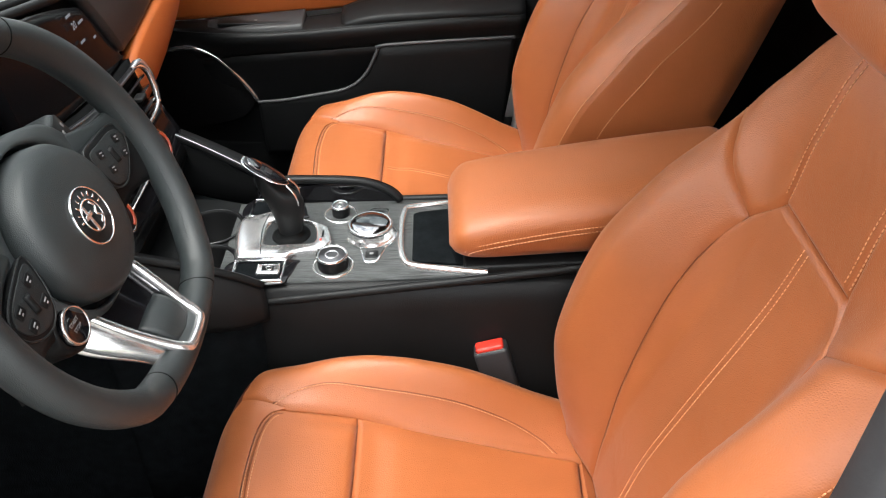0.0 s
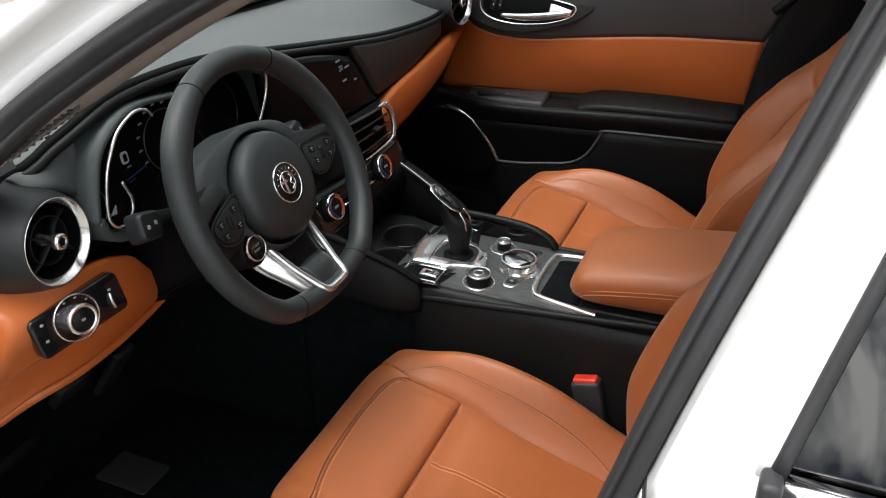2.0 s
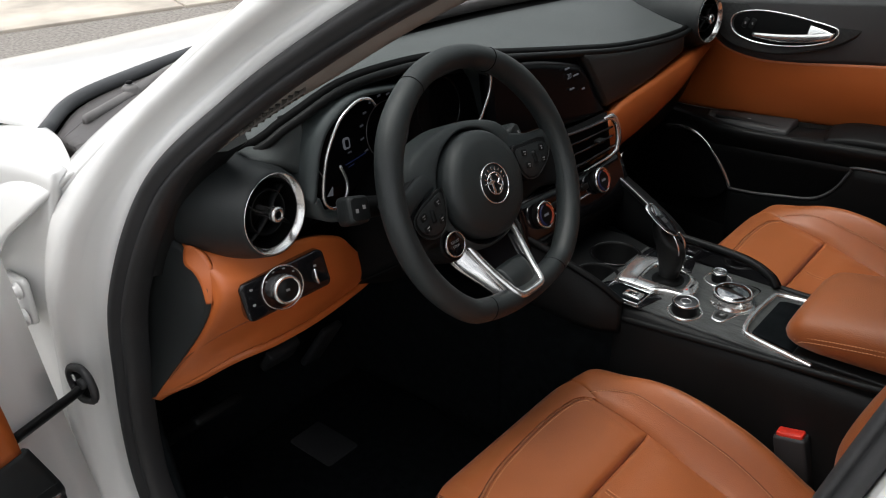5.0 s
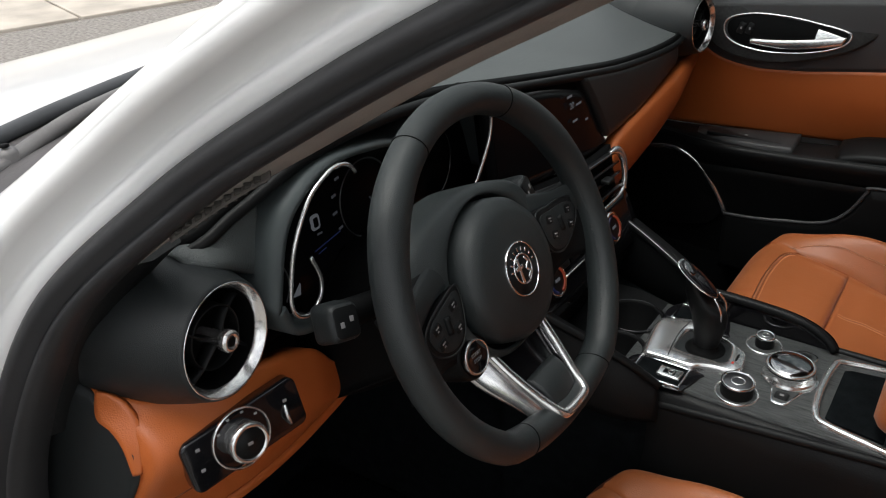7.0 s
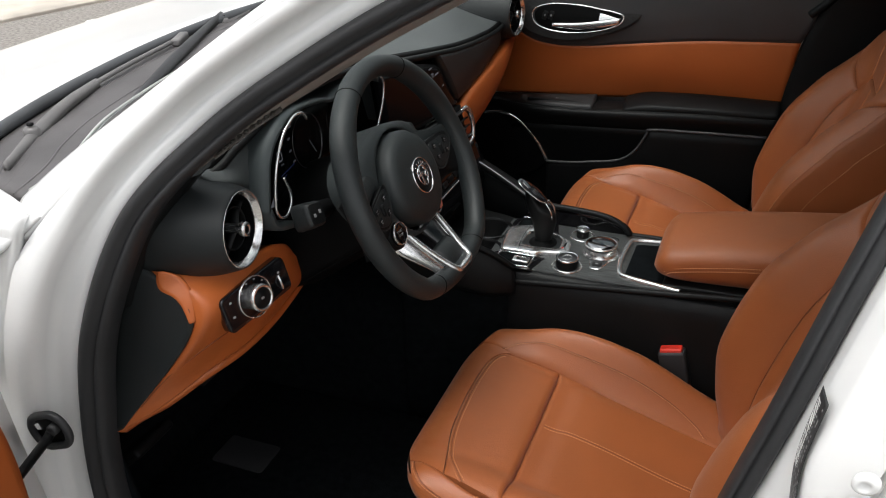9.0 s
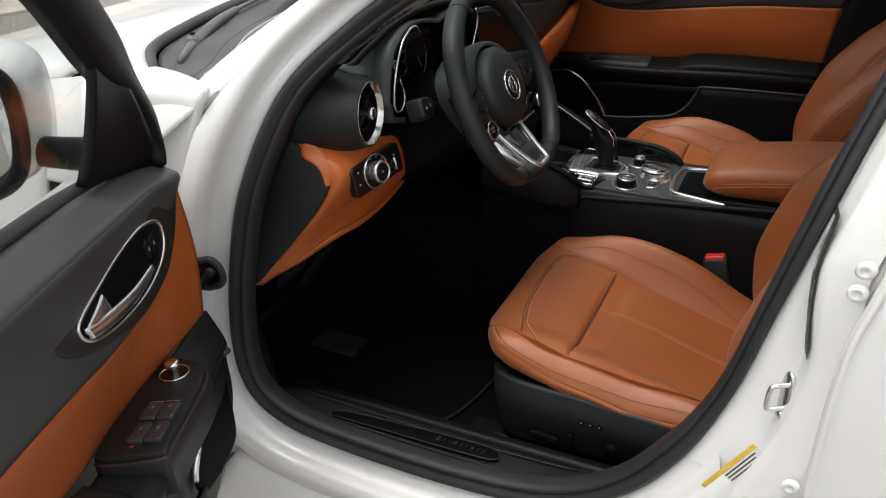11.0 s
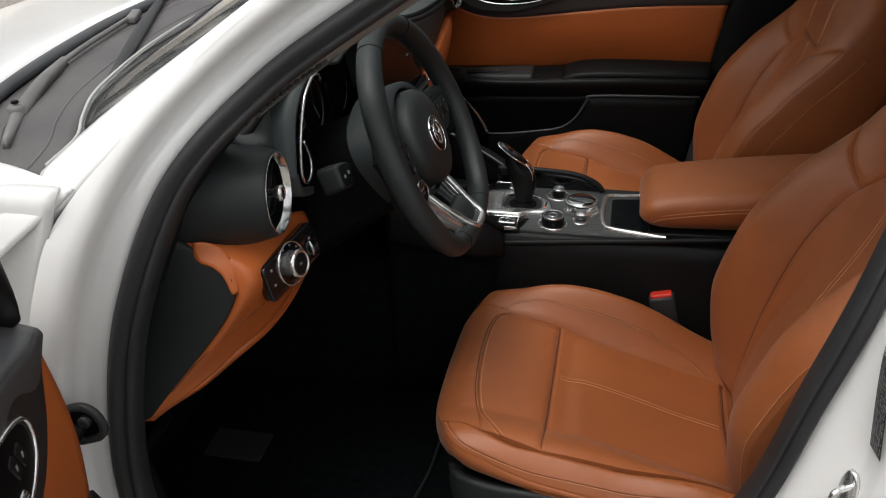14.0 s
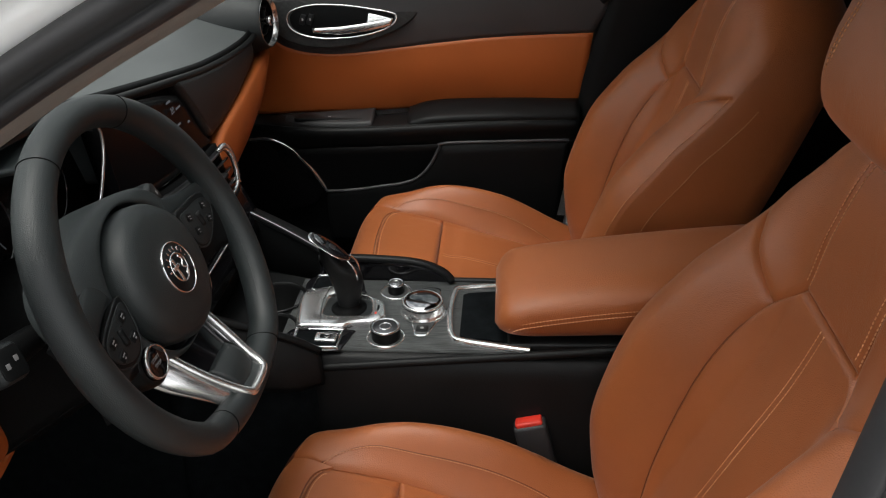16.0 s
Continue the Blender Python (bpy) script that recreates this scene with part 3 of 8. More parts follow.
        b = part("side_valance", sheet(f(A), f([(x - 0.012, y * 0.93, z) for x, y, z in Bc]), 50, 18, 0.0, 0.02, mid=f([(x + 0.004, y - 0.008, z * 0.62 + zb * 0.38) for (x, y, z), zb in zip(A, ZB)]), out=(0, -sgn, 0)), DASH, seat, "black plastic seat side cover")
    sw = lambda x, z: basis(V((x, -0.2265 - 0.09 * (z - 0.40), z)), V((1, 0, -0.08)), V((0.08, 0, 1)), V((0, -1, 0)))
    part("seat_switch", slab(rrect(0.050, 0.013, 0.005), 0.012, sw(0.160, 0.395)), DARK, seat)
    part("seat_switch", slab(rrect(0.013, 0.028, 0.005), 0.012, sw(0.204, 0.402)), DARK, seat)
    part("lumbar_switch", revolve([(0.0, 0), (0.014, 0), (0.013, 0.009), (0.0, 0.010)], sw(0.277, 0.404), 24), DARK, seat)
    for i in range(3):
        part("memory_button", rbox(0.010, 0.010, 0.014, 0.002, sw(0.224 + 0.0155 * i, 0.449)), DARK, seat)
        part("button_mark", rbox(0.003, 0.003, 0.001, 0.0004, sw(0.224 + 0.0155 * i, 0.449) @ pose(0, 0, 0.0072)), MARK, seat, "small pale printed mark")
    for y in (-0.185, 0.185):
        part("seat_rail", rbox(0.50, 0.03, 0.035, 0.004, pose(0.32, y, 0.305)), DARK, seat)
    part("seat_pan", rbox(0.44, 0.40, 0.05, 0.01, pose(0.32, 0, 0.425, 0, 8, 0)), DARK, seat)
    part("rail_cover", rbox(0.10, 0.055, 0.034, 0.006, pose(0.040, -0.168, 0.312, 0, -6, 0), taper=0.15), PLASTIC, seat, "black cover over the slide rail end")
    return seat


driver_seat = build_seat("driver_seat", "tan leather driver seat with light stitching and black plastic base")
passenger_seat = copy_thing(driver_seat, pose(0.005, 0.37, 0.017))
passenger_seat.name = "passenger_seat"
driver_seat.matrix_basis = pose(0, -0.37, 0)
passenger_seat["label"] = "tan leather front passenger seat beyond the center console"

# ---- rear bench ----
def build_rear_bench():
    t = thing("rear_bench", "tan leather rear bench seat behind the front seats", "car seat")
    part("bench_cushion", sheet([(0.98, -0.56, 0.50), (0.97, 0, 0.52), (0.98, 0.56, 0.50)], [(1.42, -0.56, 0.46), (1.42, 0, 0.47), (1.42, 0.56, 0.46)], 40, 16, 0.03, 0.10, out=(0, 0, 1)), LEATHER, t)
    part("bench_backrest", sheet([(1.38, -0.56, 0.46), (1.38, 0, 0.46), (1.38, 0.56, 0.46)], [(1.62, -0.54, 0.98), (1.62, 0, 0.98), (1.62, 0.54, 0.98)], 40, 16, 0.03, 0.10, out=(-1, 0, 0.4)), LEATHER, t)
    part("bench_front", rbox(0.03, 1.1, 0.2, 0.01, pose(1.0, 0, 0.40)), DARK, t)


build_rear_bench()

# ---- center console ----
ZC = 0.652
console = thing("center_console", "dark wood-grain center console with satin metal trim between the seats", "console")
YC = -0.006
# body: side walls falling to the floor, with a rounded shoulder
def console_body():
    prof = lambda x: [(0.096, ZC - 0.004), (0.104, ZC - 0.010), (0.110, ZC - 0.026), (0.112, ZC - 0.040), (0.114, 0.56), (0.122, 0.47), (0.128, 0.38), (0.130, 0.29)]
    rows = []
    for i in range(24):
        x = 0.012 + 0.838 * i / 23
        p = prof(x)
        drop = 0.0
        L = [V((x, YC - y, z - drop)) for y, z in p]
        Rr = [V((x, YC + y, z - drop)) for y, z in reversed(p)]
        rows.append(L[::-1] + Rr[::-1])
    bm = bmesh.new()
    R = skin(bm, rows, True)
    cap(bm, R[0]); cap(bm, R[-1])
    return bm


part("console_body", console_body(), PLASTIC, console, "black plastic console side")
part("top_panel", slab([(-0.005, -0.096), (0.345, -0.094), (0.345, 0.094), (-0.005, 0.096)], 0.007, pose(0, YC, ZC - 0.006), r=0.003), WOOD, console, "dark open-pore wood console panel")
part("side_lip", tube([(0.03, YC - 0.106, 0.624), (0.19, YC - 0.105, 0.640), (0.35, YC - 0.102, 0.654), (0.62, YC - 0.098, 0.680)], 0.006, 10, 40), PLASTIC, console)
part("side_lip", tube([(0.03, YC + 0.108, ZC - 0.012), (0.2, YC + 0.107, ZC - 0.006), (0.36, YC + 0.104, ZC - 0.003), (0.62, YC + 0.10, ZC + 0.006)], 0.006, 10, 40), PLASTIC, console)
# wings that climb to the dashboard
for sg in (-1, 1):
    A = [(-0.145, YC + sg * 0.160, 0.755), (-0.06, YC + sg * 0.142, 0.722), (0.02, YC + sg * 0.122, 0.685), (0.060, YC + sg * 0.108, 0.655)]
    Bc = [(-0.145, YC + sg * 0.168, 0.640), (-0.06, YC + sg * 0.156, 0.622), (0.02, YC + sg * 0.140, 0.608), (0.064, YC + sg * 0.116, 0.605)]
    part("console_wing", sheet(A, Bc, 24, 10, 0.006, 0.022), PLASTIC, console, "black console flank rising to the dashboard")
    # recess below the wing: its shade is put into this sheet's black
    part("console_lower_flank", sheet([(x, y - sg * 0.012, z + 0.004) for x, y, z in Bc], [(-0.145, YC + sg * 0.160, 0.30), (-0.06, YC + sg * 0.150, 0.30), (0.02, YC + sg * 0.138, 0.30), (0.064, YC + sg * 0.122, 0.30)], 24, 8, 0.0, 0.012), CARPET, console, "black recessed lower console flank")
    part("wing_trim", tube([V(p) + V((0, 0, 0.002)) for p in A], 0.0055, 10, 30), PLASTIC, console)
    if sg > 0:
        part("wing_strip", tube([V(p) + V((0, -0.003, 0.0065)) for p in A], 0.0020, 8, 30), DSATIN, console, "thin satin strip")
# low wall on the passenger side
W = [(0.02, YC + 0.098, 0.688), (0.08, YC + 0.098, 0.690), (0.17, YC + 0.096, 0.686), (0.215, YC + 0.093, 0.672), (0.232, YC + 0.09, 0.655)]
part("console_side_wall", sheet(W, [(x, y, 0.62) for x, y, z in W], 30, 6, 0, 0.014), GLOSS, console, "gloss black knee pad edge")
part("side_wall_edge", tube(W, 0.006, 10, 40), PLASTIC, console)
# cup holders
def cup(x, y, r):
    m = pose(x, y, ZC)
    part("cup_holder", revolve([(r + 0.004, 0.003), (r, 0.004), (r - 0.003, 0.0), (r - 0.006, -0.06), (0.0, -0.062)], m, 40), DARK, console, "round black cup holder")
    part("cup_rim", revolve([(r + 0.002, 0.0015), (r + 0.0025, 0.0035), (r + 0.0005, 0.0045), (r - 0.001, 0.002)], m, 40), GLOSS, console)
cup(-0.034, YC + 0.034, 0.042); cup(-0.022, YC - 0.050, 0.036)
def cup_tray():
    bm = bmesh.new()
    loops = [[(x, y + YC) for x, y in smooth_outline([(-0.115, -0.10), (0.0, -0.100), (0.014, -0.03), (0.014, 0.04), (0.0, 0.095), (-0.115, 0.095)], 60)]]
    loops += [[(x + r * math.cos(2 * math.pi * k / 40), y + r * math.sin(2 * math.pi * k / 40)) for k in range(40)] for x, y, r in ((-0.034, YC + 0.034, 0.043), (-0.022, YC - 0.050, 0.037))]
    edges = []
    for L in loops:
        v = [bm.verts.new((x, y, ZC + 0.0005)) for x, y in L]
        edges += [bm.edges.new((v[i - 1], v[i])) for i in range(len(v))]
    bmesh.ops.triangle_fill(bm, use_beauty=True, edges=edges)
    return bm
part("cup_tray", cup_tray(), PLASTIC, console, "black tray with two round openings", smooth=False)

# selector surround: a bright frame round a dark well
def flat_frame(outer, inner, th, m, n=80):
    """A raised frame between two outlines, with rounded edges and an open middle."""
    a, b = smooth_outline(outer, n), smooth_outline(inner, n)
    ca = V((sum(p[0] for p in a) / n, sum(p[1] for p in a) / n, 0))
    ang = lambda p: math.atan2(p[1] - ca.y, p[0] - ca.x)
    a.sort(key=ang); b.sort(key=ang)
    rows = []
    for f, z in ((0, 0.0), (0, th * 0.7), (0.06, th * 0.93), (0.15, th), (0.85, th), (0.94, th * 0.93), (1, th * 0.7), (1, 0.0)):
        rows.append([m @ V((p[0] + (q[0] - p[0]) * f, p[1] + (q[1] - p[1]) * f, z)) for p, q in zip(a, b)])
    bm = bmesh.new(); skin(bm, rows, True)
    return bm


def shifter_plate():
    m = pose(0, YC, ZC + 0.001)
    out = [(0.014, -0.050), (0.009, -0.020), (0.005, 0.012), (0.006, 0.034), (0.016, 0.043), (0.046, 0.055), (0.056, 0.054), (0.084, 0.040), (0.114, 0.024), (0.131, 0.015), (0.137, 0.004), (0.141, -0.018), (0.138, -0.033), (0.128, -0.039), (0.106, -0.042), (0.092, -0.047), (0.078, -0.054), (0.046, -0.055), (0.020, -0.056)]
    inn = [(0.050, -0.022), (0.048, 0.000), (0.049, 0.022), (0.055, 0.030), (0.068, 0.035), (0.088, 0.031), (0.106, 0.026), (0.114, 0.016), (0.118, -0.004), (0.119, -0.020), (0.112, -0.026), (0.090, -0.026), (0.066, -0.027)]
    part("selector_frame", flat_frame(out, inn, 0.012, m, 140), SATIN, console, "satin metal selector surround")
    part("selector_well", slab(smooth_outline([(x + (0.003 if x > 0.08 else -0.003), y * 1.08) for x, y in inn], 80), 0.0055, m, r=0.001), DASH, console, "dark grey selector well")
    part("selector_groove", tube([m @ V(p) for p in ((0.049, -0.050, 0.0120), (0.045, -0.020, 0.0124), (0.043, 0.015, 0.0124), (0.046, 0.046, 0.0120))], 0.0006, 6, 40), DARK, console)
    part("selector_mark", rbox(0.003, 0.016, 0.001, 0.0004, m @ pose(0.1285, -0.006, 0.0118)), DARK, console)
    part("selector_mark", rbox(0.003, 0.005, 0.001, 0.0004, m @ pose(0.1265, -0.020, 0.0118)), RED, console, "red gear letter mark")
shifter_plate()
# switch boxes either side of the selector
def switch_box(sg):
    y = sg * 0.0765
    m = pose(0, YC, ZC + 0.001)
    o = [(0.014, y - sg * 0.021), (0.016, y + sg * 0.020), (0.020, y + sg * 0.0235), (0.078, y + sg * 0.0235), (0.083, y + sg * 0.020), (0.084, y - sg * 0.019), (0.081, y - sg * 0.0225), (0.018, y - sg * 0.0235)]
    part("switch_bezel", slab(smooth_outline([(0.010, y - sg * 0.024), (0.013, y + sg * 0.024), (0.080, y + sg * 0.026), (0.090, y + sg * 0.014), (0.098, y - sg * 0.016), (0.094, y - sg * 0.026)], 60), 0.0022, m, r=0.001), GLOSS, console, "gloss black switch bezel")
    part("switch_frame", flat_frame(o, [(0.0485 + (a - 0.0485) * 0.915, y + (b - y) * 0.86) for a, b in o], 0.0055, m, 120), CHROME, console, "chrome-edged switch frame")
    part("switch_recess", slab(rrect(0.060, 0.036, 0.003), 0.0010, m @ pose(0.0485, y, 0.0022), r=0.0004), CARPET, console)
    s = part("parking_brake_switch", rbox(0.031, 0.020, 0.007, 0.0022, m @ pose(0.0625, y, 0.0042)), SATIN, console, "satin metal rocker switch")
    part("switch_symbol", rbox(0.016, 0.010, 0.001, 0.0004, m @ pose(0.0625, y, 0.0076)), DARK, s)
    part("switch_symbol", revolve([(0.0042, 0), (0.0042, 0.0006), (0.0032, 0.0006), (0.003, 0)], m @ pose(0.0645, y, 0.0080), 20), SATIN, s)
switch_box(-1); switch_box(1)

# knobs
def knob(x, y, r, h, top, name, label, base_r, ring=True):
    m = pose(x, y, ZC)
    b = part("knob_base", revolve([(base_r + 0.001, 0), (base_r + 0.001, 0.0030), (base_r, 0.0042), (base_r - 0.0016, 0.0038), (base_r - 0.0024, 0.0018), (base_r - 0.0026, 0)], m, 48), SATIN, console, "thin bright ring round the knob")
    part("knob_well", revolve([(base_r - 0.001, 0.0012), (base_r * 0.8, 0.0022), (0, 0.0022)], m, 40), WOOD, console)
    k = part(name, revolve([(r * 0.97, 0.002), (r, 0.004), (r, h - 0.004), (r * 0.99, h - 0.003)], m, 48), PLASTIC, console, label)
    part("knob_ring", revolve([(r * 0.985, h - 0.004), (r + 0.0006, h - 0.003), (r + 0.0004, h - 0.0005), (r - 0.0015, h), (r - 0.003, h - 0.0008)], m, 48), CHROME, k, "chrome knob rim")
    part("knob_face", revolve([(r - 0.002, h - 0.002), (r - 0.0035, h - 0.0012), (0, h - 0.001)], m, 48), top, k)
    part("knob_mark", revolve([(r * 0.36, h - 0.0012), (r * 0.40, h - 0.0004), (r * 0.44, h - 0.0012)], m, 32), SATIN, k)
    return k
knob(0.147, YC - 0.066, 0.0205, 0.022, DSATIN, "drive_mode_knob", "black drive mode knob with chrome rim", 0.0265)
knob(0.147, YC + 0.058, 0.0125, 0.020, DSATIN, "volume_knob", "small black volume knob with chrome cap", 0.0235)
m = pose(0.194, YC, ZC)
RP = [(-0.034, 0.008), (-0.030, 0.022), (-0.016, 0.032), (-0.008, 0.056), (-0.004, 0.069), (0.006, 0.072), (0.019, 0.070), (0.023, 0.062), (0.021, 0.040), (0.030, 0.022), (0.036, 0.006), (0.032, -0.012), (0.023, -0.026), (0.013, -0.056), (0.008, -0.061), (-0.004, -0.061), (-0.008, -0.056), (-0.016, -0.026), (-0.029, -0.016), (-0.034, -0.004)]
part("rotary_plate", slab(smooth_outline(RP, 110), 0.0030, m, r=0.001), CHROME, console, "chrome-edged control plate")
part("rotary_plate_face", slab(smooth_outline([(0.002 + (x - 0.002) * 0.90, 0.004 + (y - 0.004) * 0.945) for x, y in RP], 110), 0.0010, m @ pose(0, 0, 0.0026), r=0.0005), WOOD, console, "dark panel inside the control plate")
for yy, w in ((-0.044, 0.018), (0.054, 0.016)):
    part("menu_button", slab(rrect(w, 0.018, 0.004), 0.0012, m @ pose(0.003 if yy < 0 else 0.008, yy, 0.0034)), PLASTIC, console)
    part("button_mark", rbox(0.005, 0.004, 0.0006, 0.0002, m @ pose(0.003 if yy < 0 else 0.008, yy, 0.0048)), MARK, console)
k = part("rotary_selector", revolve([(0.0325, 0.002), (0.0335, 0.004), (0.0335, 0.0065), (0.0318, 0.0085), (0.0312, 0.0100), (0.0300, 0.0180), (0.0302, 0.0192)], m, 64), SATIN, console, "silver infotainment rotary selector")
part("rotary_groove", revolve([(0.0300, 0.0184), (0.0290, 0.0190), (0.0290, 0.0202), (0.0300, 0.0208)], m, 56), DARK, k)
part("rotary_ring", revolve([(0.0295, 0.0204), (0.0306, 0.0208), (0.0308, 0.0228), (0.0298, 0.0244), (0.0282, 0.0248), (0.0270, 0.0240)], m, 64), SATIN, k, "silver knob ring")
part("rotary_face", revolve([(0.0276, 0.0242), (0.0264, 0.0256), (0.0220, 0.0270), (0.0140, 0.0282), (0.0, 0.0288)], m, 56), DCHROME, k, "domed smoked chrome knob face")

# tray in front of the armrest, with its bright rim
rim = [(0.352, YC - 0.088), (0.262, YC - 0.070), (0.246, YC - 0.058), (0.240, YC - 0.010), (0.243, YC + 0.052), (0.256, YC + 0.066), (0.352, YC + 0.080)]
C = cr_curve([(x, y, 0) for x, y in rim], 60)
rows = []
for o, z in [(0, 0.0), (0, 0.005), (0.0018, 0.0080), (0.0072, 0.0080), (0.0092, 0.006), (0.0098, -0.003)]:
    r = []
    for i, p in enumerate(C):
        d = C[min(i + 1, 59)] - C[max(i - 1, 0)]
        n = V((-d.y, d.x, 0)).normalized()
        r.append(V((p.x, p.y, ZC)) + n * o + V((0, 0, z)))
    rows.append(r)
bm = bmesh.new(); R = skin(bm, rows); part("tray_rim", bm, SATIN, console, "satin metal rim of the storage tray")
# flat floor; the shade of a deep tray is put into its black
part("storage_tray", slab([(0.252, -0.058), (0.26, -0.064), (0.355, -0.078), (0.355, 0.07), (0.26, 0.056), (0.252, 0.05)], 0.004, pose(0, YC, ZC + 0.0005), r=0.001), CARPET, console, "black storage tray")

# armrest lid
armrest = thing("armrest", "tan leather padded armrest lid on the console", "armrest")
rows = []
n = 56
for i in range(n):
    u = i / (n - 1)
    x = 0.302 + 0.385 * u
    hw = 0.094 * (1 - 0.0 * u)
    arc = lambda s: math.sqrt(max(0, 1 - (1 - min(1, (u + 0.0005) / s)) ** 2))
    fr, fl = arc(0.075), arc(0.16)
    bk = math.sqrt(max(0, 1 - max(0, (u - 0.93) / 0.07) ** 2)) * 0.6 + 0.4
    zb = 0.657 + 0.010 * u
    zt = lerp1(u, [(0, 0.718), (0.055, 0.730), (0.306, 0.750), (0.7, 0.772), (1, 0.785)])
    zm = 0.5 * (zb + zt)
    hh = (zt - zb) / 2 * bk
    w = hw * (0.72 + 0.28 * fr)
    ring = []
    for k in range(48):
        a = 2 * math.pi * k / 48
        f = lambda c, e: math.copysign(abs(c) ** e, c)
        y, z = f(math.cos(a), 0.5), f(math.sin(a), 0.55)
        zz = zm + z * hh * (1 - 0.10 * abs(y) ** 3) * ((0.30 + 0.70 * fr) if z > 0 else (0.10 + 0.90 * fl))
        if z < 0:
            y *= 1 - 0.08 * abs(z)
        ring.append(V((x, YC + y * w, zz)))
    rows.append(ring)
bm = bmesh.new(); R = skin(bm, rows, True); cap(bm, R[0]); cap(bm, R[-1])
part("armrest_pad", bm, LEATHER, armrest)
for sg in (-1, 1):
    c = [V((0.322, YC + sg * 0.0915, 0.686)), V((0.345, YC + sg * 0.0945, 0.697)), V((0.45, YC + sg * 0.0952, 0.716)), V((0.58, YC + sg * 0.0955, 0.731)), V((0.67, YC + sg * 0.094, 0.737))]
    part("stitching", stitches(cr_curve(c, 60), lift=(0, sg, 0.3), offs=(-0.003, 0.003)), THREAD, armrest, "light tan double stitching")
part("armrest_base", rbox(0.36, 0.175, 0.02, 0.004, pose(0.50, YC, 0.656, 0, -1.5, 0)), PLASTIC, armrest)

# gear selector
lever = thing("gear_selector", "black leather gear selector lever with chrome edging", "gear lever")
rows = []
path = [(0.083, 0.655, 0.0165, 0.0155), (0.084, 0.680, 0.0160, 0.0155), (0.0835, 0.700, 0.0170, 0.0165), (0.080, 0.718, 0.0210, 0.0178), (0.073, 0.735, 0.0275, 0.0190), (0.064, 0.750, 0.0325, 0.0188), (0.0585, 0.760, 0.0325, 0.0172), (0.0575, 0.764, 0.026, 0.0130)]
P = cr_curve([(x, z, 0) for x, z, a, b in path], 30); Q = cr_curve([(a, b, 0) for x, z, a, b in path], 30)
for i in range(30):
    t = P[min(i + 1, 29)] - P[max(i - 1, 0)]
    ang = math.atan2(-t.x, t.y) * 0.6 + (0.55 * sm(0.72, 0.765, P[i].y))
    ex, ez = math.cos(ang), math.sin(ang)
    rows.append([V((P[i].x + ex * 0.9 * Q[i].x * math.cos(a), YC + 0.002 + 0.9 * Q[i].y * math.sin(a), P[i].y - ez * 0.9 * Q[i].x * math.cos(a))) for a in (2 * math.pi * k / 24 for k in range(24))])
bm = bmesh.new(); R = skin(bm, rows, True); cap(bm, R[0]); cap(bm, R[-1])
part("lever_grip", bm, PLASTIC, lever)
tm = basis(V((0.0595, YC + 0.002, 0.7605)), V((0.82, 0, -0.57)), V((0, 1, 0)), V((0.57, 0, 0.82)))
part("lever_cap_rim", slab(smooth_outline([(-0.034, 0), (-0.029, 0.012), (-0.006, 0.0170), (0.022, 0.0130), (0.036, 0), (0.022, -0.0130), (-0.006, -0.0170), (-0.029, -0.012)], 50), 0.002, tm @ pose(0, 0, 0.0010), r=0.001), CHROME, lever, "chrome rim of the lever head")
capo = part("lever_cap", slab(smooth_outline([(-0.031, 0), (-0.0265, 0.0100), (-0.006, 0.0146), (0.0200, 0.0110), (0.0330, 0), (0.0200, -0.0110), (-0.006, -0.0146), (-0.0265, -0.0100)], 50), 0.003, tm @ pose(0, 0, 0.0022), r=0.0018), GLOSS, lever, "gloss black lever head")
part("release_key", slab(smooth_outline([(-0.027, 0.002), (-0.022, 0.0075), (-0.008, 0.0085), (-0.008, -0.0085), (-0.022, -0.0075)], 40), 0.0014, tm @ pose(0, 0, 0.0046), r=0.0005), DCHROME, capo, "smoked chrome release key")
part("lever_mark", rbox(0.010, 0.010, 0.0008, 0.0003, tm @ pose(0.004, 0, 0.0052)), DSATIN, capo)
for sg in (-1, 1):
    part("lever_trim", tube([(0.088, YC + 0.002 + sg * 0.009, 0.744), (0.097, YC + 0.002 + sg * 0.011, 0.732), (0.1005, YC + 0.002 + sg * 0.010, 0.718), (0.0985, YC + 0.002 + sg * 0.007, 0.702)], 0.0017, 8, 24), CHROME, lever, "chrome lever edging")
part("lever_boot", revolve([(0.0270, -0.002), (0.0265, 0.0012), (0.0235, 0.0020), (0.0175, 0.0025), (0.0160, 0.010)], pose(0.083, YC + 0.002, ZC + 0.0065), 40), DARK, lever)

# belt buckles
def buckle(y, sg):
    t = thing("seat_belt_buckle", "black seat belt buckle with red release button", "seat belt buckle", "buckles")
    m = basis(V((0.365, y, 0.505)), V((0.93, 0, 0.0)).normalized(), V((0, 1, 0)), V((0, 0, 1))) @ pose(0, 0, 0, 0, -14, 0)
    part("buckle_housing", rbox(0.046, 0.026, 0.105, 0.005, m), RUBBER, t)
    part("release_button", rbox(0.038, 0.018, 0.014, 0.003, m @ pose(0, 0, 0.051)), RED, t, "red release button")
    part("buckle_strap", rbox(0.030, 0.012, 0.10, 0.004, m @ pose(0.004, 0, -0.09)), DARK, t)
buckle(-0.131, -1); buckle(0.125, 1)

# ---- dashboard ----
dash = thing("dashboard", "black soft dashboard with tan trim band and round vents", "dashboard")
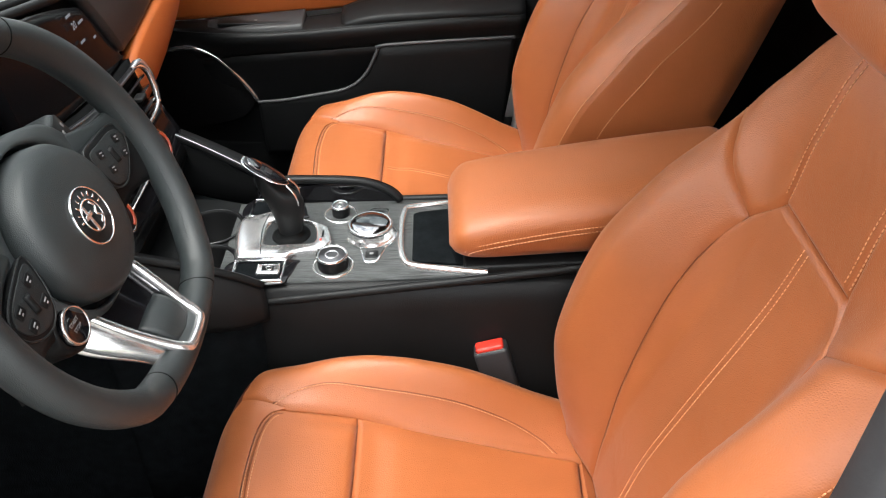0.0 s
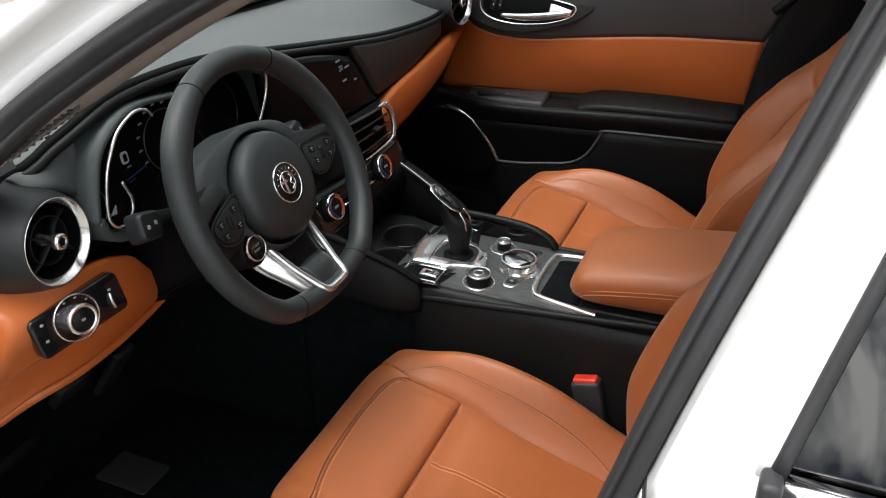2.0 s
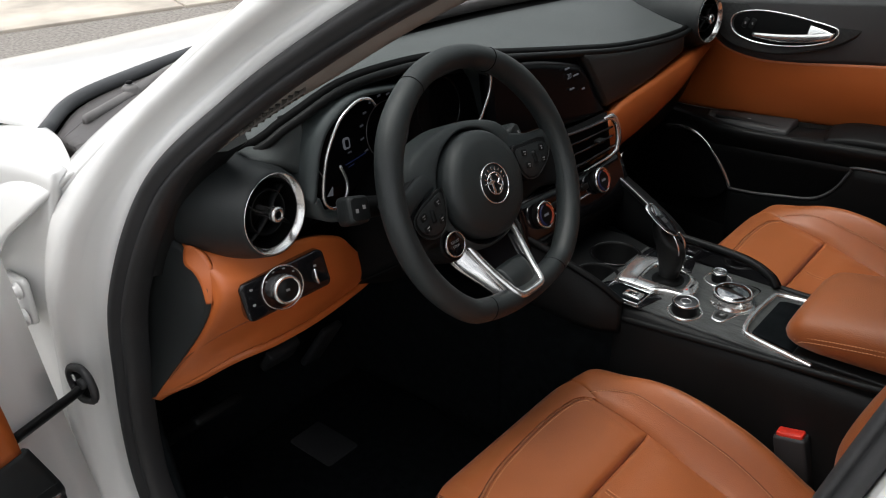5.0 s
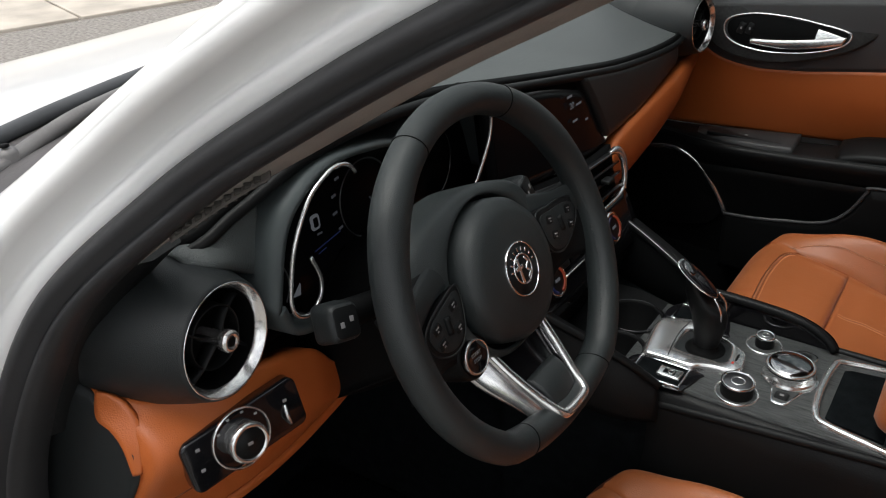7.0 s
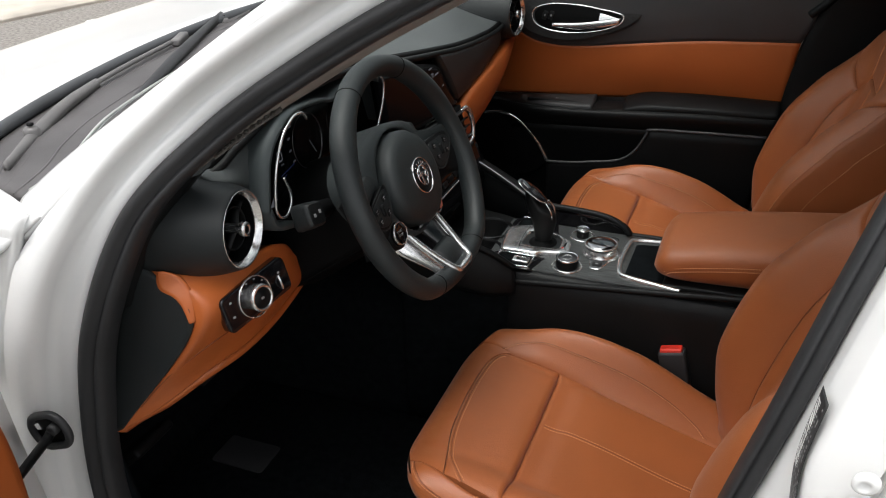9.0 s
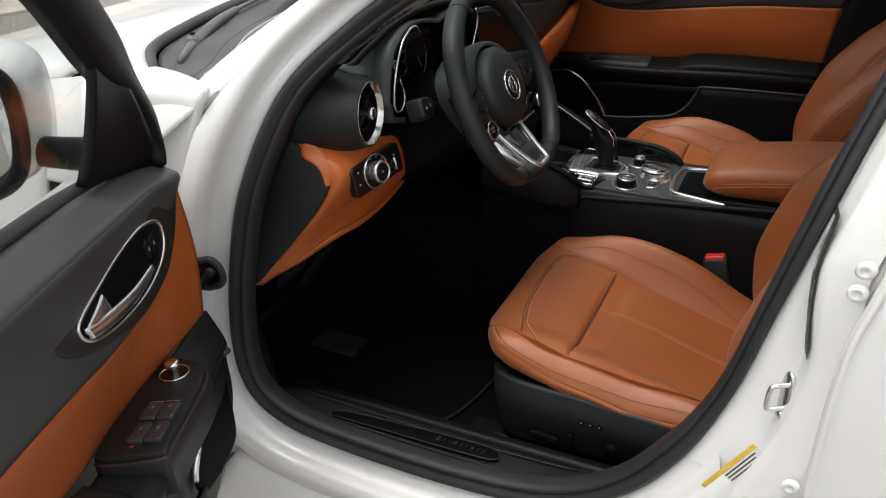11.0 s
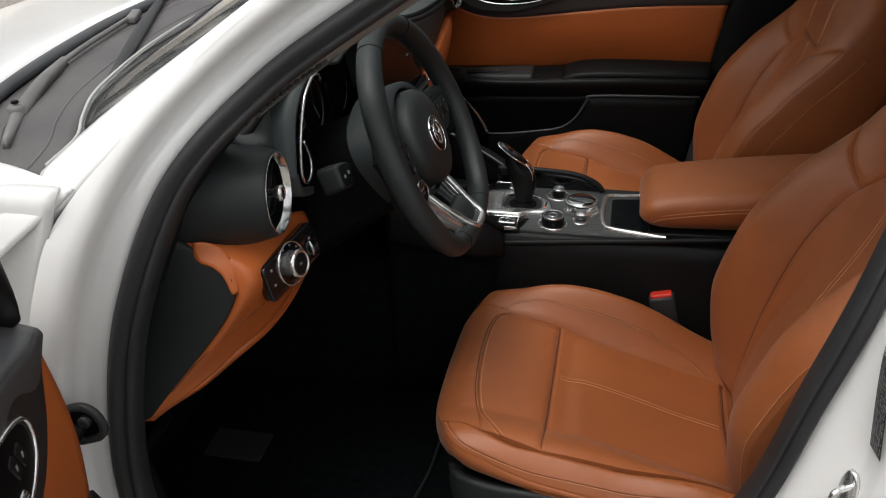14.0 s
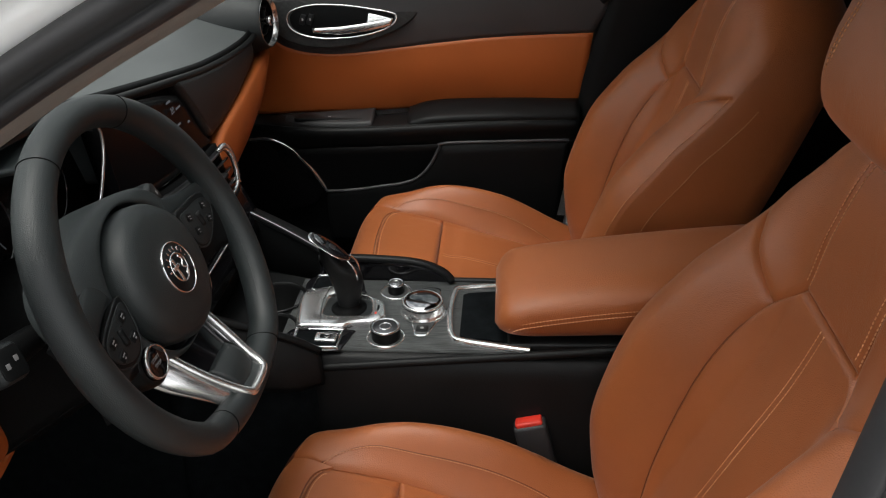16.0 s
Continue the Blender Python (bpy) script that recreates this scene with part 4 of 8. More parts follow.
# upper pad: rises from the windscreen to a lip above the dials and falls to the passenger side
LIP = [(-0.38, -0.700, 0.962), (-0.216, -0.606, 1.000), (-0.185, -0.545, 1.030), (-0.17, -0.47, 1.058), (-0.165, -0.38, 1.062), (-0.165, -0.27, 1.052), (-0.17, -0.11, 1.020), (-0.172, 0.09, 0.982), (-0.175, 0.26, 0.952), (-0.18, 0.45, 0.930), (-0.185, 0.56, 0.928), (-0.20, 0.64, 0.945), (-0.22, 0.70, 0.95)]
MIDP = [(-0.36, y * 1.0, 1.000 + 0.4 * (z - 1.0)) for x, y, z in LIP]
SCR = [(-0.55 + 0.12 * (y / 0.7) ** 2, y * 0.97, 0.962) for x, y, z in LIP]
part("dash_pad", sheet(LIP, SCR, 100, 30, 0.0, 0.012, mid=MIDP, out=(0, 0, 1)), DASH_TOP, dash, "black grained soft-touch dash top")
# face under the lip, set back, its shade put into a near-black colour
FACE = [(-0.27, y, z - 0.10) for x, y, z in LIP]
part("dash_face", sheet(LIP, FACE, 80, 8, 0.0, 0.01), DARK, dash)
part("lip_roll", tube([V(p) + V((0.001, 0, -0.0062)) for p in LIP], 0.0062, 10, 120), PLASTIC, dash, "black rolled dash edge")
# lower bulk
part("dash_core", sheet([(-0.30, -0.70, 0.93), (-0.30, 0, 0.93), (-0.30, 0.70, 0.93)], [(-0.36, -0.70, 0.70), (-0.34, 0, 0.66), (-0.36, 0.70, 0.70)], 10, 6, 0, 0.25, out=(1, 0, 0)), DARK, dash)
part("glove_box_panel", sheet([(-0.20, 0.16, 0.775), (-0.20, 0.40, 0.79), (-0.22, 0.70, 0.82)], [(-0.34, 0.16, 0.58), (-0.34, 0.40, 0.58), (-0.34, 0.70, 0.60)], 24, 10, 0.02, 0.02), PLASTIC, dash)

# tan band right of the screen, running round under the vents
TOPB = [(-0.126, 0.085, 0.787), (-0.130, 0.12, 0.790), (-0.142, 0.172, 0.842), (-0.150, 0.25, 0.857), (-0.158, 0.376, 0.862), (-0.170, 0.52, 0.868), (-0.192, 0.66, 0.868), (-0.205, 0.715, 0.860)]
LOWB = [(-0.134, 0.085, 0.766), (-0.140, 0.12, 0.764), (-0.148, 0.172, 0.764), (-0.152, 0.25, 0.770), (-0.158, 0.376, 0.784), (-0.170, 0.52, 0.806), (-0.195, 0.66, 0.836), (-0.210, 0.715, 0.842)]
part("trim_band", sheet(TOPB, LOWB, 90, 12, 0.008, 0.02), TRIM_TAN, dash, "tan leather dashboard band")
part("veneer_panel", sheet([(-0.166, 0.10, 0.974), (-0.168, 0.22, 0.951), (-0.171, 0.35, 0.933), (-0.178, 0.52, 0.922)], [(-0.150, 0.165, 0.866), (-0.156, 0.25, 0.864), (-0.163, 0.35, 0.868), (-0.178, 0.52, 0.884)], 40, 12, 0.003, 0.02), WOOD_D, dash, "dark grained wood veneer panel")

# round vents
def round_vent(name, x, y, z, sg):
    ax = V((0.985, sg * -0.10, 0.06)).normalized()
    ay = V((0, 0, 1)).cross(ax).normalized()
    m = basis(V((x, y, z)), ay, ax.cross(ay), ax)
    t = part(name, revolve([(0.0498, 0.0095), (0.0512, 0.0090), (0.0526, 0.006), (0.0580, -0.012), (0.0655, -0.04), (0.0715, -0.075), (0.0735, -0.098), (0.0728, -0.102), (0.0745, -0.106), (0.0750, -0.13), (0.070, -0.17), (0.05, -0.21), (0.0, -0.212)], m, 64), DASH, dash, "black conical vent housing")
    part("vent_ring", revolve([(0.0500, 0.0085), (0.0498, 0.0098), (0.0490, 0.0101), (0.0483, 0.0094), (0.0438, 0.0032), (0.0430, 0.0010)], m, 72), SATIN, t, "satin metal bell-shaped vent ring")
    part("vent_bore", revolve([(0.0432, 0.0016), (0.0428, -0.004), (0.0418, -0.030), (0.036, -0.045), (0.0, -0.046)], m, 48), DARK, t)
    part("vent_collar", revolve([(0.0262, -0.020), (0.0268, -0.004), (0.0277, -0.0025), (0.0286, -0.004), (0.0290, -0.020)], m, 48), PLASTIC, t, "inner ring of the vent")
    for a in (38, 142, 218, 322):
        b = m @ Matrix.Rotation(radians(a), 4, 'Z')
        part("vent_fin", sheet([b @ V(p) for p in ((0.006, 0.0, 0.000), (0.016, 0.0022, -0.002), (0.028, 0.0022, -0.003), (0.0420, -0.001, -0.004))], [b @ V(p) for p in ((0.006, 0.0, -0.014), (0.016, 0.0022, -0.016), (0.028, 0.0022, -0.018), (0.0412, -0.001, -0.020))], 12, 3, 0, 0.0016, out=(0, 0, 1)), PLASTIC, t)
    part("vent_knob", revolve([(0.0070, -0.02), (0.0070, 0.004), (0.0095, 0.006), (0.0100, 0.012), (0.0084, 0.0150), (0.0056, 0.0152), (0.0048, 0.0135), (0.0, 0.0135)], m, 32), SATIN, t, "bright vent knob")
    part("vent_knob_dot", revolve([(0.0046, 0.0133), (0.0044, 0.0142), (0, 0.0143)], m, 20), DARK, t)


round_vent("side_vent", -0.158, -0.608, 0.939, -1)
round_vent("side_vent", -0.172, 0.612, 0.938, 1)

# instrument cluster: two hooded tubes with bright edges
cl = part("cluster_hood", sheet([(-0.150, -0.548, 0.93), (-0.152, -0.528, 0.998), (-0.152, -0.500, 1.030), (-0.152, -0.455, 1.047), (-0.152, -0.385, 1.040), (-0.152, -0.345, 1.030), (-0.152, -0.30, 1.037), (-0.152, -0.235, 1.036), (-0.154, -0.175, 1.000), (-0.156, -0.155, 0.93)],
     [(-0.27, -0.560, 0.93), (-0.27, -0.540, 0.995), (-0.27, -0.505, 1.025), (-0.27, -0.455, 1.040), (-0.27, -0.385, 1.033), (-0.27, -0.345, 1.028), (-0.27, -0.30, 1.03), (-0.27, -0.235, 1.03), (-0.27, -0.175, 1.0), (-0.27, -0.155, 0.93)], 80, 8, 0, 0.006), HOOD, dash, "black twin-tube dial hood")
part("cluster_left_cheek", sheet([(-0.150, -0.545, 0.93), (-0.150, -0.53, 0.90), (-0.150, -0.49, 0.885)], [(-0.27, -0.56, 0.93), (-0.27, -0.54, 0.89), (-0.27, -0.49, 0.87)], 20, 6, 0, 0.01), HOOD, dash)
part("cluster_screen", sheet([(-0.205, -0.54, 1.03), (-0.205, -0.16, 1.03)], [(-0.185, -0.54, 0.88), (-0.185, -0.16, 0.88)], 4, 4, 0, 0.006), SCREEN, dash, "dark digital instrument screen")
part("dial_trim", tube([(-0.149, -0.430, 1.026), (-0.148, -0.440, 1.037), (-0.148, -0.455, 1.041), (-0.148, -0.471, 1.038), (-0.148, -0.495, 1.024), (-0.148, -0.517, 0.992), (-0.148, -0.528, 0.958), (-0.148, -0.531, 0.932), (-0.148, -0.523, 0.917), (-0.148, -0.508, 0.913), (-0.150, -0.491, 0.923), (-0.153, -0.486, 0.940), (-0.157, -0.492, 0.962)], 0.0022, 10, 90), SATIN, dash, "satin metal dial edging")
part("dial_trim", tube([(-0.142, -0.204, 1.022), (-0.140, -0.199, 1.007), (-0.140, -0.204, 0.984), (-0.140, -0.218, 0.961), (-0.140, -0.233, 0.942), (-0.140, -0.253, 0.925)], 0.0020, 10, 60), SATIN, dash, "satin metal dial edging")
sm_ = lambda y, z: basis(V((-0.1985 + (1.0 - z) * 0.13 + 0.0075, y, z)), V((0, 1, 0)), V((-0.13, 0, 1)).normalized(), V((1, 0, 0.13)).normalized())
part("speed_digit", slab(rrect(0.0125, 0.016, 0.004), 0.001, sm_(-0.450, 0.972)), LED_W, dash)
part("digit_gap", slab(rrect(0.0072, 0.0107, 0.002), 0.0016, sm_(-0.450, 0.972)), SCREEN, dash)
part("unit_bar", rbox(0.007, 0.002, 0.001, 0.0003, sm_(-0.447, 0.959)), LED_D, dash)
part("trip_graph", rbox(0.040, 0.0011, 0.001, 0.0003, sm_(-0.438, 0.947) @ pose(0, 0, 0, 0, 0, 8)), LED_B, dash)
part("trip_graph", rbox(0.012, 0.0009, 0.001, 0.0003, sm_(-0.448, 0.941) @ pose(0, 0, 0, 0, 0, 8)), LED_B, dash)
for i in range(7):
    a = radians(205 - 22 * i)
    part("dial_number", rbox(0.0065, 0.0026, 0.001, 0.0003, sm_(-0.375 + 0.046 * math.cos(a), 0.972 + 0.046 * math.sin(a)) @ pose(0, 0, 0, 0, 0, 8)), LED_D, dash)
for yc, r in ((-0.372, 0.040), (-0.262, 0.046)):
    part("dial_ring", revolve([(r + 0.0015, 0), (r + 0.002, 0.001), (r + 0.0005, 0.001), (r, 0)], sm_(yc, 0.968), 48), DSATIN if r < 0.045 else GLOSS, dash, "thin ring of a dial")
part("dial_needle", rbox(0.026, 0.0014, 0.001, 0.0004, sm_(-0.362, 0.956) @ pose(0, 0, 0.001, 0, 0, -62)), LED_D, dash)
part("gauge_arc", tube([sm_(-0.512, 0.932) @ V(p) for p in ((0.004, -0.018, 0.001), (0.011, -0.006, 0.001), (0.012, 0.008, 0.001), (0.006, 0.022, 0.001), (0.000, 0.030, 0.001))], 0.0008, 6, 30), DSATIN, dash, "fine arc of the fuel gauge")
part("small_gauge_mark", slab([(-0.006, -0.004), (0.006, 0.006), (0.004, -0.006)], 0.001, sm_(-0.492, 0.918)), LED_W, dash)

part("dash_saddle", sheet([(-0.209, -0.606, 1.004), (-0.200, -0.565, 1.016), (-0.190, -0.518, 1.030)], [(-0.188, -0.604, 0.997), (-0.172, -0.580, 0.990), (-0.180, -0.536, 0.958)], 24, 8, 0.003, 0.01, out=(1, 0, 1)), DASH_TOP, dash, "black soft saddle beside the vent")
# center screen
part("center_screen", sheet([(-0.150, -0.19, 1.018), (-0.158, -0.06, 0.998), (-0.162, 0.06, 0.966), (-0.162, 0.098, 0.945), (-0.158, 0.155, 0.872)], [(-0.135, -0.19, 0.902), (-0.138, -0.06, 0.884), (-0.140, 0.06, 0.870), (-0.142, 0.10, 0.866), (-0.146, 0.15, 0.864)], 50, 10, 0.0, 0.02), SCREEN, dash, "dark infotainment screen")
sc = lambda y, z: basis(V((-0.1395 - 0.155 * (z - 0.87) + 0.0005, y, z)), V((0, 1, 0)), V((-0.155, 0, 1)).normalized(), V((1, 0, 0.155)).normalized())
text("MW FM", 0.010, sc(-0.115, 0.962), LED_O, dash)
text("20", 0.013, sc(0.035, 0.952), LED_W, dash)
for y, z, w in ((-0.125, 0.975, 0.020), (-0.12, 0.950, 0.016), (0.03, 0.966, 0.014), (0.055, 0.950, 0.016), (0.04, 0.930, 0.014), (-0.06, 0.900, 0.008), (0.075, 0.922, 0.008), (-0.09, 0.895, 0.006)):
    part("screen_text_bar", rbox(w, 0.003, 0.0008, 0.0002, sc(y, z)), LED_O if y < 0 else LED_W, dash)
for y in (-0.13, -0.10, -0.07):
    part("screen_icon", revolve([(0.0045, 0), (0.0045, 0.0008), (0.0032, 0.0008), (0.003, 0)], sc(y, 0.918), 20), LED_O, dash)

# center vents under the screen
part("center_vent_box", sheet([(-0.138, -0.145, 0.895), (-0.138, 0.0, 0.869), (-0.140, 0.150, 0.860)], [(-0.122, -0.145, 0.822), (-0.122, 0.0, 0.795), (-0.126, 0.150, 0.790)], 30, 4, 0, 0.012), DARK, dash, "black center air vent")
for i in range(4):
    f = 0.14 + 0.24 * i
    A = [V((-0.138, -0.14, 0.895)).lerp(V((-0.122, -0.14, 0.822)), f), V((-0.138, 0.0, 0.869)).lerp(V((-0.122, 0.0, 0.795)), f), V((-0.138, 0.143, 0.858)).lerp(V((-0.124, 0.143, 0.793)), f)]
    part("vent_slat", sheet([p + V((0.012, 0, 0.004)) for p in A], [p + V((-0.004, 0, -0.002)) for p in A], 24, 4, 0, 0.003), GLOSS if i else DSATIN, dash, "gloss black vent slat" if i else "grey metal vent bar")
for y in (-0.04, 0.085):
    part("vent_tab", rbox(0.014, 0.020, 0.006, 0.002, pose(-0.113, y, 0.838 - 0.09 * y)), PLASTIC, dash)
part("vent_end_trim", tube([(-0.112, 0.148, 0.797), (-0.110, 0.118, 0.791), (-0.108, 0.03, 0.792)], (0.0036, 0.0012), 10, 40), SATIN, dash, "satin metal vent edging")
part("vent_end_blade", sheet([(-0.126, 0.118, 0.862), (-0.124, 0.145, 0.862), (-0.121, 0.163, 0.845), (-0.115, 0.165, 0.815), (-0.110, 0.151, 0.792)], [(-0.124, 0.120, 0.857), (-0.121, 0.140, 0.852), (-0.116, 0.150, 0.838), (-0.112, 0.151, 0.816), (-0.109, 0.143, 0.798)], 40, 6, 0.002, 0.006, out=(1, 0, 0)), SATIN, dash, "bright blade at the vent end")
# climate panel and lower stack
part("climate_panel", sheet([(-0.118, -0.165, 0.800), (-0.118, 0.0, 0.788), (-0.118, 0.165, 0.788)], [(-0.085, -0.165, 0.715), (-0.085, 0.0, 0.715), (-0.085, 0.165, 0.715)], 24, 6, 0.002, 0.03), GLOSS, dash, "gloss black climate control panel")
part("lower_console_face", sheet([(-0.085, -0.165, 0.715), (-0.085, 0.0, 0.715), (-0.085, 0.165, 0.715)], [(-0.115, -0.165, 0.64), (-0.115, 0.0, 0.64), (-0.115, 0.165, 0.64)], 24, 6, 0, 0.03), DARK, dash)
def climate_knob(y):
    ax = V((0.93, 0, 0.36)).normalized()
    m = basis(V((-0.104, y, 0.762)), V((0, 1, 0)), ax.cross(V((0, 1, 0))), ax)
    k = part("climate_knob", revolve([(0.0225, 0), (0.0225, 0.012), (0.021, 0.014), (0.017, 0.0145), (0.0, 0.0145)], m, 40), PLASTIC, dash, "black climate dial")
    part("dial_rim", revolve([(0.0225, 0.009), (0.0235, 0.011), (0.023, 0.0145), (0.0208, 0.0155), (0.0195, 0.0145)], m, 40), CHROME, k, "chrome dial rim")
    for a0, a1, mt in ((100, 255, LED_B), (-75, 80, LED_R)):
        c = [m @ V((0.0165 * math.cos(radians(a)), 0.0165 * math.sin(radians(a)), 0.0150)) for a in range(a0, a1 + 1, 12)]
        part("dial_arc", tube(c, 0.0017, 6, 24), mt, k, "blue to red temperature arc")
    part("dial_readout", rbox(0.012, 0.004, 0.001, 0.0003, m @ pose(0, 0, 0.0147)), LED_W, k)
climate_knob(-0.112); climate_knob(0.068)
for i, y in enumerate((-0.06, -0.03, 0.0, 0.03)):
    part("climate_button", rbox(0.004, 0.022, 0.010, 0.0015, basis(V((-0.103, y - 0.005, 0.765)), V((0.93, 0, 0.36)).normalized(), V((0, 1, 0)), V((-0.36, 0, 0.93)).normalized())), PLASTIC, dash)
part("climate_strip", tube([(-0.096, -0.075, 0.752), (-0.096, 0.035, 0.752)], 0.0016, 8, 12), SATIN, dash)

# driver's knee panel in tan, with the light switch
KT = [(-0.245, -0.682, 0.906), (-0.205, -0.665, 0.897), (-0.168, -0.62, 0.890), (-0.160, -0.57, 0.885), (-0.165, -0.50, 0.862), (-0.174, -0.455, 0.815), (-0.182, -0.412, 0.790)]
KM = [(-0.182, -0.694, 0.838), (-0.163, -0.684, 0.846), (-0.152, -0.64, 0.838), (-0.148, -0.58, 0.830), (-0.156, -0.51, 0.800), (-0.172, -0.455, 0.778), (-0.182, -0.408, 0.768)]
KB = [(-0.318, -0.722, 0.652), (-0.252, -0.700, 0.700), (-0.205, -0.655, 0.738), (-0.188, -0.60, 0.744), (-0.184, -0.53, 0.748), (-0.190, -0.458, 0.752), (-0.196, -0.410, 0.756)]
part("knee_panel", sheet(KT, KB, 60, 26, 0.0, 0.022, mid=KM), TRIM_TAN, dash, "tan leather lower dash panel")
part("knee_panel_return", sheet(KB, [(-0.36, -0.72, 0.64), (-0.34, -0.70, 0.68), (-0.30, -0.655, 0.715), (-0.29, -0.60, 0.712), (-0.28, -0.53, 0.71), (-0.27, -0.458, 0.715), (-0.27, -0.41, 0.72)], 40, 6, 0, 0.01), TRIM_TAN, dash)
part("dash_end_cap", sheet([(-0.385, -0.705, 0.905), (-0.33, -0.70, 0.920), (-0.28, -0.694, 0.915), (-0.240, -0.687, 0.904)], [(-0.39, -0.722, 0.62), (-0.36, -0.722, 0.63), (-0.34, -0.722, 0.64), (-0.314, -0.721, 0.658)], 24, 20, 0, 0.02, mid=[(-0.385, -0.712, 0.79), (-0.32, -0.708, 0.80), (-0.25, -0.704, 0.815), (-0.183, -0.697, 0.838)], out=(0.3, -1, 0.2)), DASH, dash, "black grained dashboard end cap")
part("knee_panel_corner", sheet([(-0.2300, -0.6860, 0.904), (-0.2295, -0.6905, 0.891), (-0.2215, -0.6950, 0.8840), (-0.206, -0.6950, 0.8795), (-0.193, -0.6960, 0.868), (-0.1835, -0.6985, 0.845)], [(-0.222, -0.6820, 0.905), (-0.206, -0.6790, 0.900), (-0.196, -0.6780, 0.893), (-0.188, -0.6790, 0.884), (-0.181, -0.6850, 0.870), (-0.1775, -0.6930, 0.846)], 30, 6, 0.001, 0.006, out=(0.4, -1, 0.2)), TRIM_TAN, dash, "blunt outer corner of the tan panel")
part("panel_seam", tube([(-0.280, -0.714, 0.699), (-0.235, -0.706, 0.751), (-0.199, -0.689, 0.783), (-0.178, -0.666, 0.799), (-0.170, -0.646, 0.803)], 0.0009, 6, 50), SEAM, dash, "fine seam in the tan panel")
lx = V((0.96, -0.20, 0.18)).normalized(); ly = V((0, 0, 1)).cross(lx).normalized()
lm = basis(V((-0.151, -0.609, 0.845)) + lx * 0.010, ly, lx.cross(ly), lx)
sw = part("light_switch_panel", slab(rrect(0.118, 0.050, 0.008), 0.014, lm @ pose(0, 0, -0.011, 0, 0, 6), r=0.002), GLOSS, dash, "gloss black light switch panel")
part("light_switch_ring", revolve([(0.0282, 0.002), (0.0286, 0.0048), (0.0276, 0.0056), (0.0268, 0.0046), (0.0266, 0.003)], lm @ pose(-0.006, 0, 0), 48), SATIN, sw, "satin ring of the light switch")
part("light_switch_knob", revolve([(0.0172, 0.002), (0.0172, 0.012), (0.0186, 0.014), (0.0186, 0.0175), (0.0172, 0.0195), (0.0148, 0.0195), (0.0142, 0.0175), (0.0, 0.0175)], lm @ pose(-0.006, 0, 0), 48), SATIN, sw, "silver rotary light switch")
part("light_switch_face", revolve([(0.0144, 0.0170), (0.0142, 0.0182), (0.0, 0.0184)], lm @ pose(-0.006, 0, 0), 32), PLASTIC, sw)
part("switch_symbol", rbox(0.005, 0.003, 0.0008, 0.0002, lm @ pose(-0.006, 0, 0.0184)), MARK, sw)
for p in ((-0.046, 0.010), (-0.046, -0.010), (0.042, 0.012)):
    part("switch_symbol", rbox(0.004, 0.003, 0.0008, 0.0002, lm @ pose(p[0], p[1], 0.0030)), MARK, sw)
for a in (40, 75, 110, 145):
    part("switch_symbol", rbox(0.003, 0.002, 0.0008, 0.0002, lm @ pose(-0.006 + 0.0235 * math.cos(radians(a)), 0.0235 * math.sin(radians(a)), 0.0032)), MARK, sw)
part("dimmer_wheel", tube([lm @ V((0.043, -0.012, 0.003)), lm @ V((0.040, -0.002, 0.006)), lm @ V((0.041, 0.008, 0.003))], 0.002, 8, 16), SATIN, sw)

# ---- steering wheel ----
RK = radians(23.7)
WN, WU, WC = V((math.cos(RK), 0, math.sin(RK))), V((-math.sin(RK), 0, math.cos(RK))), V((-0.0135, -0.37, 0.9315))
WM = basis(WC, V((0, 1, 0)), WU, WN)
wheel = thing("steering_wheel", "black leather steering wheel with metal lower spoke", "steering wheel")
rimp = []
for k in range(96):
    a = 2 * math.pi * k / 96
    u, v = 0.1665 * math.cos(a), 0.1665 * math.sin(a)
    if v < -0.135:
        v = -0.135 - (-0.135 - v) * 0.52
    rimp.append(V((u, v, 0)))
rows = []
for k, p in enumerate(rimp):
    a = 2 * math.pi * k / 96
    d = rimp[(k + 1) % 96] - rimp[k - 1]
    nn = V((d.y, -d.x, 0)).normalized()
    deg = math.degrees(a)
    thick = 1 + 0.16 * max(math.exp(-((deg - 38) / 16) ** 2), math.exp(-((deg - 142) / 16) ** 2))
    seam = 1.0
    for sdeg in (62, 118, 242, 298):
        if abs(deg - sdeg) < 1.0:
            seam = 0.93
    rows.append([WM @ (p + (nn * math.cos(t) * 0.0155 * thick * seam + V((0, 0, 1)) * math.sin(t) * 0.0175 * seam)) for t in (2 * math.pi * j / 20 for j in range(20))])
bm = bmesh.new(); skin(bm, rows, True, True)
part("rim", bm, GRIP, wheel, "black leather rim")
inner = [WM @ (p * 0.912 + V((0, 0, 0.0055))) for p in rimp]
for a0, a1 in ((0, 14), (36, 60), (84, 96)):
    part("rim_stitching", stitches(inner[a0:a1], 0.0045, 0.003, 0.0006, lift=WN), GRIP, wheel)
for sdeg in (62, 118, 242, 298):
    k = round(sdeg / 360 * 96)
    p = rimp[k]; nn = p.normalized()
    ring = [WM @ (p + nn * math.cos(t) * 0.0158 + V((0, 0, 1)) * math.sin(t) * 0.0178) for t in (2 * math.pi * j / 24 for j in range(24))]
    part("rim_seam", tube(ring, 0.0006, 5, 24, True, smoothed=False), DARK, wheel)
